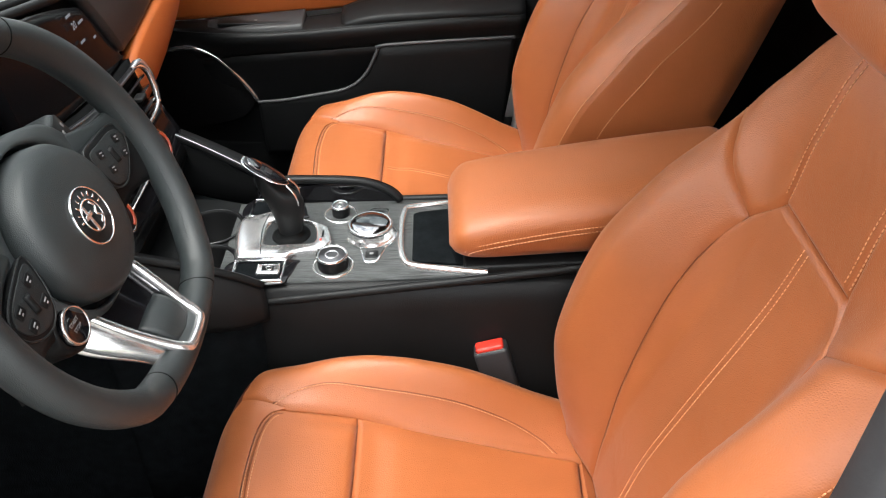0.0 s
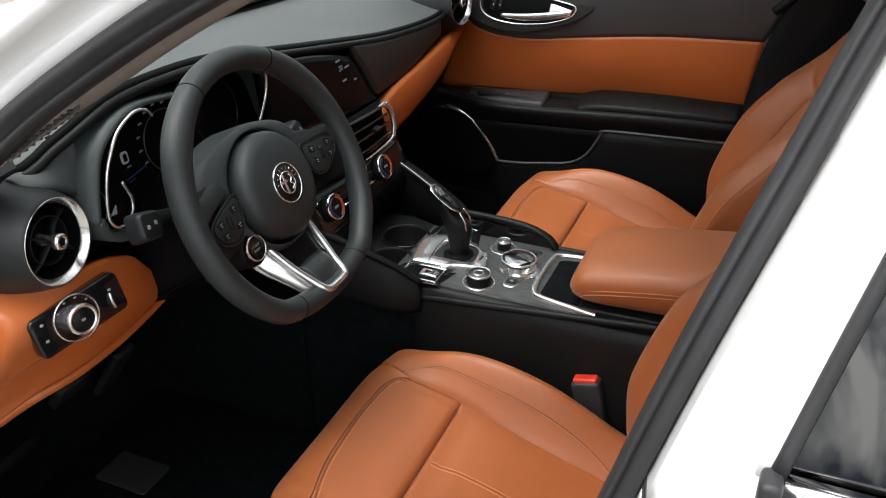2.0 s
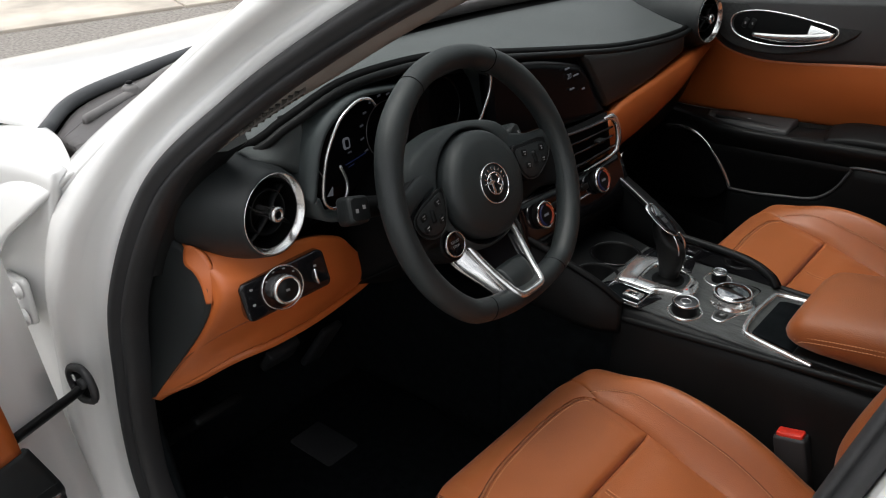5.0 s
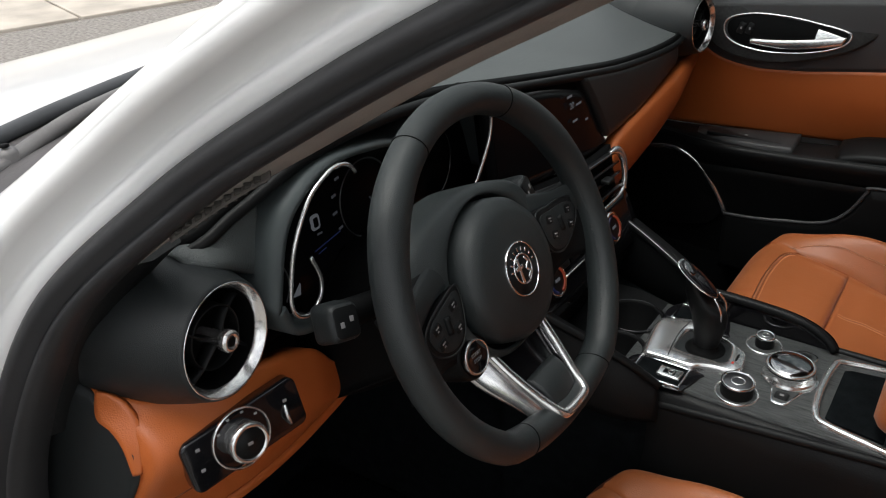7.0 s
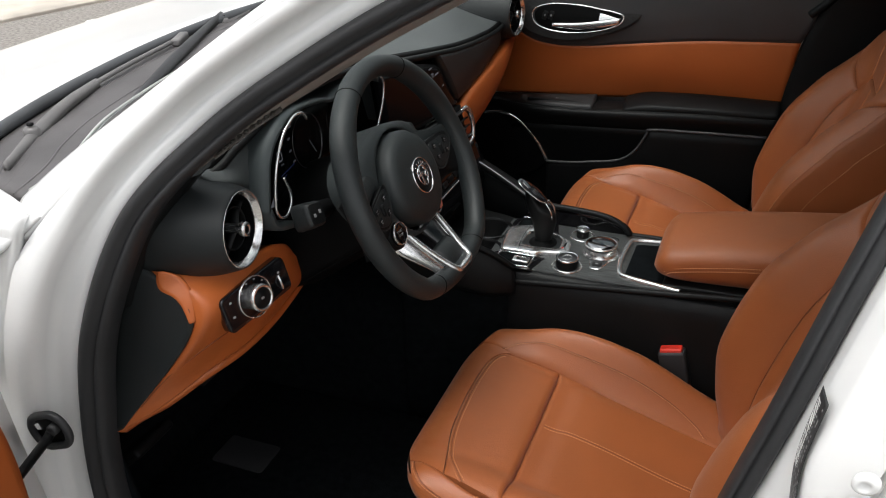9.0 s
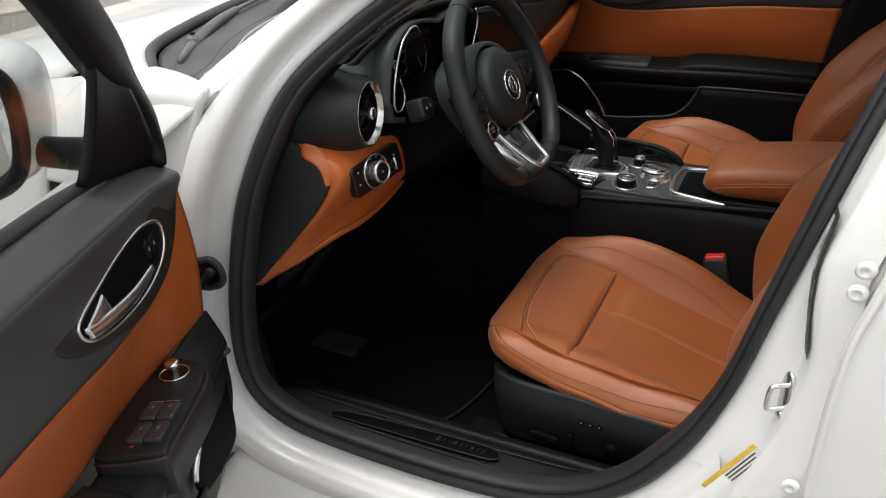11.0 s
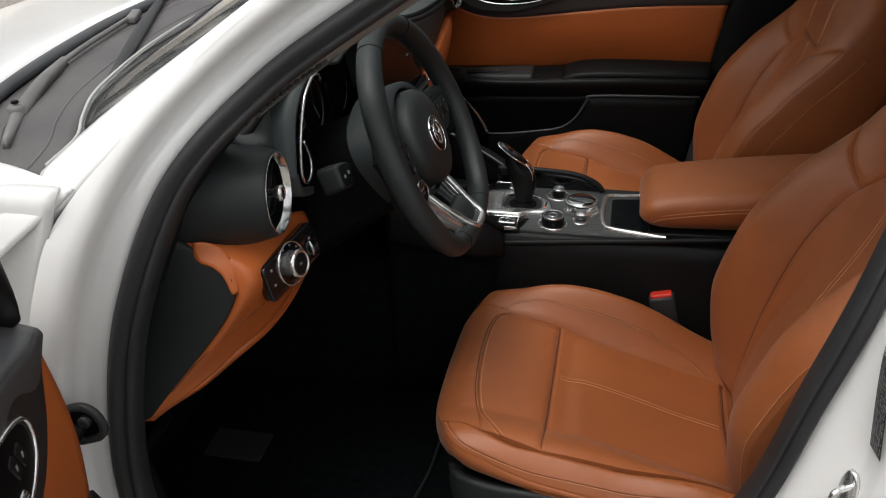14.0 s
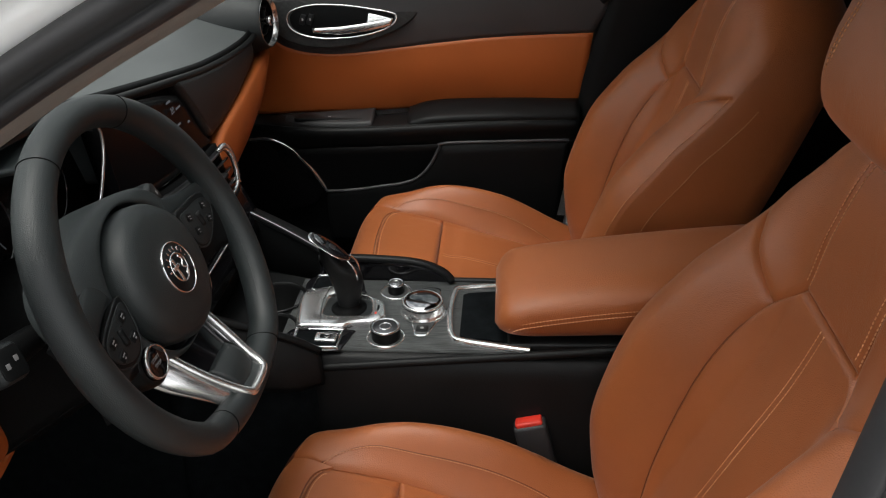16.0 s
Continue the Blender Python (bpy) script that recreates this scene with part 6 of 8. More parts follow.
part("far_pillar_trim", sheet([(0.27, 0.615, 1.340), (0.10, 0.635, 1.225), (-0.02, 0.655, 1.150), (-0.13, 0.675, 1.072), (-0.24, 0.70, 0.985)], [(0.25, 0.55, 1.370), (0.03, 0.595, 1.265), (-0.10, 0.615, 1.190), (-0.22, 0.635, 1.105), (-0.36, 0.65, 0.985)], 36, 8, 0.0, 0.01), PILLAR, body)
GLASS_FOOT = [(-0.386, -0.702, 0.999), (-0.400, -0.62, 1.001), (-0.435, -0.55, 1.003), (-0.478, -0.44, 1.004), (-0.520, -0.22, 1.005), (-0.535, 0, 1.005), (-0.520, 0.22, 1.005), (-0.478, 0.44, 1.004), (-0.435, 0.55, 1.003), (-0.400, 0.62, 1.001), (-0.386, 0.702, 0.999)]
part("glass_edge", tube([V(p) + V((-0.001, 0, 0.001)) for p in GLASS_FOOT], 0.0022, 8, 80), EDGE_PALE, body, "pale lower edge of the windscreen")
ws = part("windscreen", sheet([(0.28, -0.572, 1.408), (0.25, 0, 1.425), (0.28, 0.572, 1.408)], GLASS_FOOT, 60, 20, 0.006, 0.004, out=(-0.5, 0, 1)), GLASS, body, "clear windscreen")
ws.visible_shadow = False
# floor, firewall, footwell
part("floor_pan", rbox(2.2, 1.46, 0.03, 0.005, pose(0.40, 0, 0.275)), CARPET, body, "black carpeted floor")
part("toe_board", sheet([(-0.52, -0.72, 0.28), (-0.52, 0.72, 0.28)], [(-0.80, -0.72, 0.62), (-0.80, 0.72, 0.62)], 12, 10, 0, 0.02), CARPET, body)
part("firewall", rbox(0.02, 1.44, 0.42, 0.004, pose(-0.80, 0, 0.78)), CARPET, body)
part("tunnel", sheet([(-0.75, -0.16, 0.28), (-0.75, -0.13, 0.56), (-0.75, 0.13, 0.56), (-0.75, 0.16, 0.28)], [(0.10, -0.15, 0.28), (0.10, -0.12, 0.52), (0.10, 0.12, 0.52), (0.10, 0.15, 0.28)], 30, 10, 0, 0.01), CARPET, body)
part("kick_panel", sheet([(-0.70, -0.735, 0.66), (-0.36, -0.715, 0.66)], [(-0.60, -0.735, 0.30), (-0.30, -0.715, 0.36)], 10, 8, 0, 0.01), CARPET, body)
part("rear_bulkhead", rbox(0.03, 1.4, 1.0, 0.005, pose(1.72, 0, 0.75)), HEADLINER, body)
part("rear_shelf", rbox(0.5, 1.3, 0.03, 0.005, pose(1.55, 0, 0.98)), HEADLINER, body)
part("far_sill", rbox(2.2, 0.08, 0.20, 0.02, pose(0.3, 0.76, 0.33)), PLASTIC, body)
part("far_center_pillar", sheet([(0.46, 0.70, 0.35), (0.47, 0.70, 0.75), (0.52, 0.68, 0.98), (0.60, 0.615, 1.36)], [(0.72, 0.70, 0.35), (0.70, 0.70, 0.75), (0.70, 0.68, 0.98), (0.72, 0.615, 1.36)], 30, 8, 0.012, 0.05, out=(0, -1, 0)), PLASTIC, body, "black center pillar trim")
part("belt_guide", tube([(0.50, 0.685, 0.96), (0.545, 0.675, 1.01), (0.575, 0.66, 1.09)], 0.010, 10, 20), PLASTIC, body)
# sill tread and plate
part("sill_tread", sheet([(-0.34, -0.722, 0.405), (-0.10, -0.722, 0.394), (0.20, -0.722, 0.398), (0.36, -0.722, 0.45)], [(-0.34, -0.650, 0.388), (-0.10, -0.650, 0.388), (0.20, -0.650, 0.388), (0.36, -0.650, 0.41)], 30, 8, 0.004, 0.02), DASH, body, "black sill tread")
part("sill_plate", slab(smooth_outline([(-0.203, -0.012), (-0.10, -0.011), (0.0, -0.010), (0.098, -0.006), (0.110, 0.006), (0.092, 0.022), (0.0, 0.020), (-0.10, 0.014), (-0.19, 0.005)], 60), 0.005, pose(0, -0.697, 0.396), r=0.002), DARK, body, "raised black sill plate")
part("sill_inner", sheet([(-0.34, -0.650, 0.388), (0.38, -0.650, 0.395)], [(-0.34, -0.632, 0.28), (0.40, -0.632, 0.28)], 12, 6, 0, 0.02), PLASTIC, body)
# striker, hinge bolts, label plates on the pillar
st = thing("door_striker", "bright metal door striker on the center pillar", "door striker")
SK = basis(V((0.520, -0.7555, 0.702)), V((0.5, -0.84, 0)).normalized(), V((0.04, 0, 1)).normalized(), V((-0.84, -0.5, 0)).normalized())
part("striker_plate", slab(smooth_outline([(-0.010, -0.036), (0.004, -0.037), (0.012, -0.02), (0.010, 0.016), (0.004, 0.034), (-0.008, 0.035), (-0.014, 0.012), (-0.013, -0.018)], 40), 0.005, SK, r=0.002), SATIN, st)
part("striker_loop", tube([SK @ V(p) for p in ((0.002, 0.020, 0.002), (0.002, 0.020, 0.022), (0.002, 0.014, 0.027), (0.002, -0.010, 0.027), (0.002, -0.016, 0.022), (0.002, -0.016, 0.002))], 0.0036, 10, 40), SATIN, st)
part("striker_bolt", revolve([(0.007, 0), (0.007, 0.003), (0.004, 0.0045), (0, 0.004)], SK @ pose(0.0, -0.027, 0.0045), 20), SATIN, st)
for x, z in ((0.568, 0.917), (0.565, 0.888), (0.545, 0.598)):
    part("hinge_bolt", revolve([(0.011, 0), (0.011, 0.004), (0.008, 0.007), (0.0045, 0.008), (0.004, 0.004), (0, 0.004)], basis(V((x, -0.797, z)), V((1, 0, 0)), V((0, 0, 1)), V((-0.3, -1, 0.1)).normalized()), 24), PAINT, body)
# bonnet, wing, scuttle
part("wing_top", sheet([(-0.318, -0.758, 1.001), (-0.352, -0.776, 0.970), (-0.390, -0.793, 0.937), (-0.43, -0.812, 0.90), (-0.47, -0.83, 0.84)], [(-0.53, -0.700, 1.005), (-0.56, -0.76, 0.997), (-0.58, -0.805, 0.970), (-0.60, -0.84, 0.92), (-0.61, -0.86, 0.85)], 40, 24, 0.0, 0.006, mid=[(-0.430, -0.713, 1.003), (-0.450, -0.765, 0.993), (-0.475, -0.80, 0.962), (-0.51, -0.83, 0.912), (-0.54, -0.85, 0.845)], out=(0, -0.5, 1)), PAINT, body, "white wing tip beside the scuttle")
part("wing", sheet([(-0.56, -0.760, 0.996), (-0.66, -0.80, 0.985), (-0.80, -0.83, 0.96), (-1.2, -0.82, 0.90), (-1.65, -0.74, 0.80)], [(-0.60, -0.87, 0.30), (-0.68, -0.89, 0.54), (-0.80, -0.90, 0.65), (-0.98, -0.90, 0.70), (-1.18, -0.90, 0.64), (-1.32, -0.88, 0.48), (-1.62, -0.80, 0.45)], 60, 20, 0.0, 0.01, mid=[(-0.60, -0.862, 0.84), (-0.70, -0.880, 0.84), (-0.98, -0.885, 0.83), (-1.25, -0.875, 0.77), (-1.63, -0.80, 0.64)], out=(0, -1, 0)), PAINT, body, "white front wing")
HB = [(-0.495, -0.708, 1.003), (-0.570, -0.622, 1.010), (-0.613, -0.487, 1.013), (-0.645, -0.307, 1.016), (-0.664, -0.10, 1.019), (-0.664, 0.10, 1.019), (-0.645, 0.307, 1.016), (-0.613, 0.487, 1.013), (-0.570, 0.622, 1.010), (-0.495, 0.708, 1.003)]
HF = [(-0.62, -0.775, 0.990), (-0.90, -0.79, 0.965), (-1.2, -0.76, 0.92), (-1.50, -0.58, 0.84), (-1.66, -0.28, 0.79), (-1.66, 0.28, 0.79), (-1.50, 0.58, 0.84), (-1.2, 0.76, 0.92), (-0.90, 0.79, 0.965), (-0.62, 0.775, 0.990)]
part("bonnet", sheet(HB, HF, 70, 24, 0.02, 0.012, out=(0, 0, 1)), PAINT, body, "white bonnet")
SCU = [(-0.392, -0.706, 0.990), (-0.404, -0.62, 0.991), (-0.440, -0.55, 0.992), (-0.483, -0.44, 0.993), (-0.525, -0.22, 0.994), (-0.540, 0, 0.994), (-0.525, 0.22, 0.994), (-0.483, 0.44, 0.993), (-0.440, 0.55, 0.992), (-0.404, 0.62, 0.991), (-0.392, 0.70, 0.990)]
SCF = [(x + 0.016, y * 0.985, z - 0.014) for x, y, z in HB]
part("scuttle_panel", sheet(SCU, SCF, 60, 10, 0.004, 0.02, out=(0, 0, 1)), SCUTTLE, body, "black plastic scuttle panel")
part("bonnet_seal", tube([V(p) + V((0.009, 0, -0.007)) for p in HB], 0.010, 10, 70), LIP_SEAL, body, "grey rubber seal along the bonnet edge")
def wiper(P, sg=1):
    """P: tail, pivot, arm end, rod end, clip end; the blade lies beside the arm on the glass."""
    w = thing("windscreen_wiper", "weathered dark grey windscreen wiper parked on the scuttle", "wiper", "wipers")
    P = [V(p) + V((0, 0, 0.010)) for p in P]
    d = (P[2] - P[1]).normalized(); n = V((-d.y, d.x, 0))
    part("wiper_arm", sheet([P[1] + n * 0.011, P[1].lerp(P[2], 0.5) + n * 0.009 + V((0, 0, 0.006)), P[2] + n * 0.006], [P[1] - n * 0.011, P[1].lerp(P[2], 0.5) - n * 0.009 + V((0, 0, 0.006)), P[2] - n * 0.006], 24, 6, 0.005, 0.010, out=(0, 0, 1)), WIPER, w, "flat grey wiper arm")
    part("arm_rod", tube([P[2] - d * 0.02, P[2].lerp(P[3], 0.4), P[3]], 0.0045, 8, 24), WIPER, w)
    part("arm_tail", sheet([P[1] + n * 0.009, P[0] + n * 0.004], [P[1] - n * 0.009, P[0] - n * 0.004], 12, 4, 0.004, 0.012, out=(0, 0, 1)), WIPER, w)
    part("wiper_pivot", revolve([(0.012, -0.02), (0.012, 0.006), (0.009, 0.010), (0.0, 0.011)], pose(*P[1]), 24), WIPER, w)
    part("pivot_nut", revolve([(0.005, 0.0), (0.005, 0.003), (0, 0.003)], pose(P[1].x, P[1].y, P[1].z + 0.0125), 12), DARK, w)
    part("blade_clip", rbox(0.055, 0.018, 0.014, 0.004, basis(P[3].lerp(P[4], 0.5), d, n, V((0, 0, 1)))), WIPER, w)
    a, b = P[4] - d * 0.40 - n * 0.030, P[4] + d * 0.16 - n * 0.016
    part("wiper_blade", sheet([a + n * 0.007, a.lerp(b, 0.5) + n * 0.009 + V((0, 0, 0.006)), b + n * 0.005], [a - n * 0.007, a.lerp(b, 0.5) - n * 0.009, b - n * 0.005], 24, 5, 0.003, 0.012, out=(0, 0, 1)), RUBBER, w, "black rubber wiper blade")
wiper([(-0.475, -0.655, 0.994), (-0.535, -0.548, 0.992), (-0.600, -0.340, 1.002), (-0.632, -0.10, 1.004), (-0.632, -0.045, 1.004)])
wiper([(-0.635, -0.02, 0.994), (-0.652, 0.10, 0.994), (-0.645, 0.30, 1.002), (-0.600, 0.52, 1.004), (-0.590, 0.575, 1.004)])
for f in (0.25, 0.5, 0.72):
    part("scuttle_rib", tube([a.lerp(b, f) + V((0, 0, 0.002)) for a, b in zip(cr_curve(SCU, 40), cr_curve(SCF, 40))], 0.0022, 8, 70), SCUTTLE, body)
# front wheel
def road_wheel(x, y):
    w = thing("road_wheel", "black tyre on a silver alloy wheel", "wheel", "road wheels")
    m = basis(V((x, y, 0.325)), V((1, 0, 0)), V((0, 0, 1)), V((0, math.copysign(1, y), 0)))
    part("tyre", revolve([(0.225, -0.11), (0.27, -0.115), (0.312, -0.108), (0.325, -0.085), (0.326, 0), (0.325, 0.085), (0.312, 0.108), (0.27, 0.115), (0.225, 0.11)], m, 64), TYRE, w)
    r = part("rim", revolve([(0.225, -0.10), (0.228, 0.10), (0.218, 0.10), (0.205, 0.06), (0.20, -0.06), (0.0, -0.06)], m, 48), SATIN, w)
    for i in range(5):
        part("spoke", rbox(0.16, 0.05, 0.03, 0.01, m @ Matrix.Rotation(radians(72 * i), 4, 'Z') @ pose(0.115, 0, 0.06)), SATIN, r)
for x, y in ((-0.98, -0.775), (-0.98, 0.775), (1.84, -0.775), (1.84, 0.775)):
    road_wheel(x, y)
# rear door, closed
rd = thing("rear_door", "closed white rear door with dark window and chrome strip", "car door")
part("door_skin", sheet([(0.594, -0.800, 1.018), (0.594, -0.803, 0.96), (0.580, -0.806, 0.885), (0.566, -0.806, 0.82), (0.560, -0.806, 0.70), (0.562, -0.803, 0.55), (0.59, -0.80, 0.26)], [(1.45, -0.785, 1.04), (1.45, -0.80, 0.97), (1.44, -0.80, 0.90), (1.43, -0.80, 0.83), (1.40, -0.80, 0.70), (1.33, -0.80, 0.55), (1.24, -0.80, 0.28)], 50, 40, 0.045, 0.03, out=(0, -1, 0)), PAINT, rd, "white door skin")
part("door_edge", sheet([(0.594, -0.801, 1.018), (0.594, -0.805, 0.96), (0.580, -0.808, 0.885), (0.566, -0.808, 0.82), (0.560, -0.808, 0.70), (0.562, -0.805, 0.55), (0.59, -0.80, 0.26)], [(0.612, -0.77, 1.018), (0.612, -0.775, 0.96), (0.60, -0.775, 0.885), (0.59, -0.775, 0.82), (0.585, -0.775, 0.70), (0.59, -0.775, 0.55), (0.60, -0.77, 0.26)], 40, 4, 0, 0.008, out=(-1, 0, 0)), PAINT, rd)
part("window_frame", sheet([(0.592, -0.786, 1.030), (0.604, -0.755, 1.12), (0.634, -0.715, 1.23), (0.672, -0.668, 1.36)], [(0.602, -0.790, 1.030), (0.622, -0.759, 1.12), (0.652, -0.719, 1.23), (0.690, -0.672, 1.36)], 24, 6, 0.0, 0.03, out=(0, -1, 0)), PAINT, rd, "white window frame")
part("frame_rubber", tube([(0.604, -0.791, 1.040), (0.627, -0.759, 1.13), (0.657, -0.719, 1.24), (0.693, -0.674, 1.36)], 0.005, 8, 24), RUBBER, rd)
gl = part("door_glass", sheet([(0.600, -0.786, 1.03), (1.40, -0.765, 1.05)], [(0.695, -0.665, 1.385), (1.40, -0.63, 1.36)], 20, 10, -0.008, 0.004), TINTED, rd, "dark tinted window")
part("belt_trim", sheet([(0.608, -0.800, 1.042), (0.90, -0.800, 1.044), (1.45, -0.788, 1.055)], [(0.604, -0.806, 1.018), (0.90, -0.808, 1.020), (1.45, -0.794, 1.034)], 24, 6, 0.004, 0.012), CHROME, rd, "chrome window strip")
part("trim_end", rbox(0.013, 0.020, 0.030, 0.004, pose(0.601, -0.799, 1.028)), RUBBER, rd)

SP = [(-0.203, -0.012), (-0.10, -0.011), (0.0, -0.010), (0.098, -0.006), (0.110, 0.006), (0.092, 0.022), (0.0, 0.020), (-0.10, 0.014), (-0.19, 0.005)]
# raised plate edge, paler tube with the highlight put into its colour
part("sill_plate_edge", tube([V((x, -0.697 + y, 0.4015)) for x, y in smooth_outline(SP, 60)], 0.0013, 8, None, True, smoothed=False), DASH, body)
for i in range(9):
    part("plate_letter_bar", rbox(0.0016 if i % 3 else 0.006, 0.008 if i % 4 else 0.012, 0.0012, 0.0004, pose(-0.002 + 0.0105 * i, -0.6885, 0.4015, 0, 0, -18)), DASH, body, "embossed lettering drawn as bars")
for yy, zz in ((-0.719, 0.4015), (-0.668, 0.394)):
    part("sill_ridge", tube([(-0.30, yy, zz + 0.006), (-0.10, yy, zz), (0.10, yy, zz), (0.24, yy, zz + 0.006)], 0.0016, 8, 40), DASH, body)

# pedals and mat
ped = thing("pedals", "black rubber-faced accelerator and brake pedals", "pedals")
part("brake_pedal", rbox(0.02, 0.075, 0.055, 0.006, pose(-0.52, -0.36, 0.44, 0, 35, 0)), RUBBER, ped)
part("accelerator_pedal", rbox(0.016, 0.05, 0.14, 0.006, pose(-0.53, -0.25, 0.40, 0, 35, 0)), RUBBER, ped)
part("brake_arm", tube([(-0.53, -0.36, 0.46), (-0.60, -0.36, 0.60), (-0.58, -0.36, 0.72)], 0.010, 8, 16), DARK, ped)
part("foot_rest", rbox(0.02, 0.095, 0.30, 0.008, pose(-0.535, -0.565, 0.385, 0, 48, 0)), PLASTIC, ped)
mt = thing("floor_mat", "black carpet floor mat with rubber heel pad", "floor mat")
part("mat", slab(smooth_outline([(-0.48, -0.19), (-0.25, -0.20), (-0.115, -0.17), (-0.06, -0.11), (-0.03, 0.02), (-0.03, 0.19), (-0.20, 0.22), (-0.48, 0.20)], 60), 0.008, pose(0, -0.40, 0.29), r=0.003), CARPET, mt)
part("mat_binding", tube([(-0.25, -0.60, 0.297), (-0.115, -0.57, 0.297), (-0.06, -0.51, 0.297), (-0.03, -0.38, 0.297), (-0.03, -0.21, 0.297)], 0.003, 6, 60), RUBBER, mt)
part("heel_pad", slab(rrect(0.11, 0.075, 0.006), 0.004, pose(-0.395, -0.378, 0.297)), RUBBER, mt, "smooth black heel pad")

# labels on the center pillar
lab = thing("tyre_pressure_label", "long dark information label stuck on the white pillar", "label")
LIN = cr_curve([(0.528, -0.739, 0.963), (0.5185, -0.749, 0.90), (0.5195, -0.753, 0.85), (0.5275, -0.753, 0.776)], 41)
LOU = cr_curve([(0.5325, -0.763, 0.961), (0.5230, -0.772, 0.90), (0.5240, -0.776, 0.85), (0.5320, -0.776, 0.774)], 41)
on = lambda v, w, h: (lambda k: (LIN[int(k)].lerp(LIN[min(40, int(k) + 1)], k % 1)).lerp(LOU[int(k)].lerp(LOU[min(40, int(k) + 1)], k % 1), w) + V((-h, -h * 0.3, 0)))(v * 39.99)
part("label_sheet", sheet([on(k / 20, 0, 0.0012) for k in range(21)], [on(k / 20, 1, 0.0012) for k in range(21)], 41, 4, 0.0, 0.0004, out=(-1, -0.3, 0)), LABEL_K, lab)
def strip(name, v0, v1, w0, w1, m):
    part(name, sheet([on(v0, w0, 0.0017), on(v1, w0, 0.0017)], [on(v0, w1, 0.0017), on(v1, w1, 0.0017)], 2, 3, 0.0, 0.0003, out=(-1, -0.3, 0)), m, lab, smooth=False)
rl = random.Random(5)
for i in range(24):
    v = 0.05 + 0.0155 * i
    strip("code_bar", v, v + rl.choice((0.004, 0.007, 0.009)), 0.08, 0.40, LABEL_W)
for i in range(34):
    v = 0.05 + 0.0275 * i
    for w in ((0.50, 0.72) if i < 14 else (0.10, 0.26, 0.42, 0.58, 0.72, 0.86)):
        if rl.random() < 0.7:
            strip("text_bar", v, v + rl.choice((0.010, 0.016, 0.021)), w, w + 0.07, MARK)
yl = thing("safety_label", "white and yellow safety label on the lower pillar", "label")
ym = basis(V((0.4795, -0.7665, 0.581)), V((0.50, 0, 0.84)).normalized(), V((-0.84, 0, 0.50)).normalized(), V((0, -1, 0)))
ym = ym @ pose(0, 0, 0.014)
part("label_sheet", slab(rrect(0.105, 0.036, 0.002), 0.0006, ym, r=0.0002), LABEL_W, yl)
part("label_band", slab(rrect(0.105, 0.007, 0.001), 0.0005, ym @ pose(0, 0.0145, 0.0005), r=0.0002), LABEL_Y, yl)
part("label_band", slab(rrect(0.105, 0.004, 0.001), 0.0005, ym @ pose(0, -0.016, 0.0005), r=0.0002), LABEL_Y, yl)
for i in range(4):
    part("text_bar", slab(rrect(0.080 - 0.01 * (i % 2), 0.002, 0.0005), 0.0004, ym @ pose(0.004, 0.007 - 0.005 * i, 0.0005), r=0.0001), LABEL_K, yl)
part("label_roundel", revolve([(0.007, 0), (0.007, 0.0009), (0, 0.001)], ym @ pose(-0.044, 0.002, 0.0003), 20), LABEL_K, yl)

# far side, behind the front seats
fr = thing("far_rear_door", "closed rear passenger door with black upper and tan insert", "car door")
part("door_panel", sheet([(0.66, 0.70, 1.02), (1.50, 0.68, 1.03)], [(0.62, 0.72, 0.30), (1.35, 0.71, 0.30)], 16, 12, 0.01, 0.06, out=(0, -1, 0)), PLASTIC, fr)
part("door_insert", sheet([(0.72, 0.683, 0.90), (1.40, 0.675, 0.90)], [(0.70, 0.69, 0.74), (1.38, 0.685, 0.74)], 16, 8, 0.004, 0.01, out=(0, -1, 0)), TRIM_TAN, fr)
part("door_window", sheet([(0.66, 0.705, 1.02), (1.50, 0.69, 1.03)], [(0.74, 0.625, 1.37), (1.45, 0.60, 1.30)], 12, 8, 0.0, 0.004, out=(0, 1, 0)), TINTED, fr)
part("far_quarter", sheet([(1.46, 0.69, 1.02), (1.85, 0.66, 1.02)], [(1.44, 0.60, 1.32), (1.85, 0.55, 1.05)], 8, 6, 0, 0.03, out=(0, 1, 0)), PAINT, body)
part("far_rear_side", sheet([(1.36, 0.76, 1.03), (1.9, 0.72, 1.02)], [(1.25, 0.80, 0.30), (1.9, 0.78, 0.30)], 8, 6, 0, 0.03, out=(0, 1, 0)), PAINT, body)
part("near_rear_side", sheet([(1.42, -0.785, 1.04), (1.9, -0.74, 1.03), (2.6, -0.70, 1.0)], [(1.24, -0.80, 0.30), (1.9, -0.84, 0.30), (2.6, -0.80, 0.35)], 20, 10, 0.03, 0.03, out=(0, -1, 0)), PAINT, body)
part("near_quarter", sheet([(1.42, -0.77, 1.04), (1.95, -0.70, 1.03)], [(1.40, -0.62, 1.33), (1.80, -0.56, 1.10)], 8, 6, 0, 0.03, out=(0, -1, 0)), PAINT, body)
part("boot_lid", sheet([(1.75, -0.70, 1.05), (2.6, -0.68, 1.02)], [(1.75, 0.70, 1.05), (2.6, 0.68, 1.02)], 10, 12, 0.02, 0.03, out=(0, 0, 1)), PAINT, body)
rg = part("rear_window", sheet([(1.42, -0.55, 1.36), (1.42, 0.55, 1.36)], [(1.82, -0.56, 1.06), (1.82, 0.56, 1.06)], 12, 8, 0.01, 0.004, out=(0.5, 0, 1)), TINTED, body)
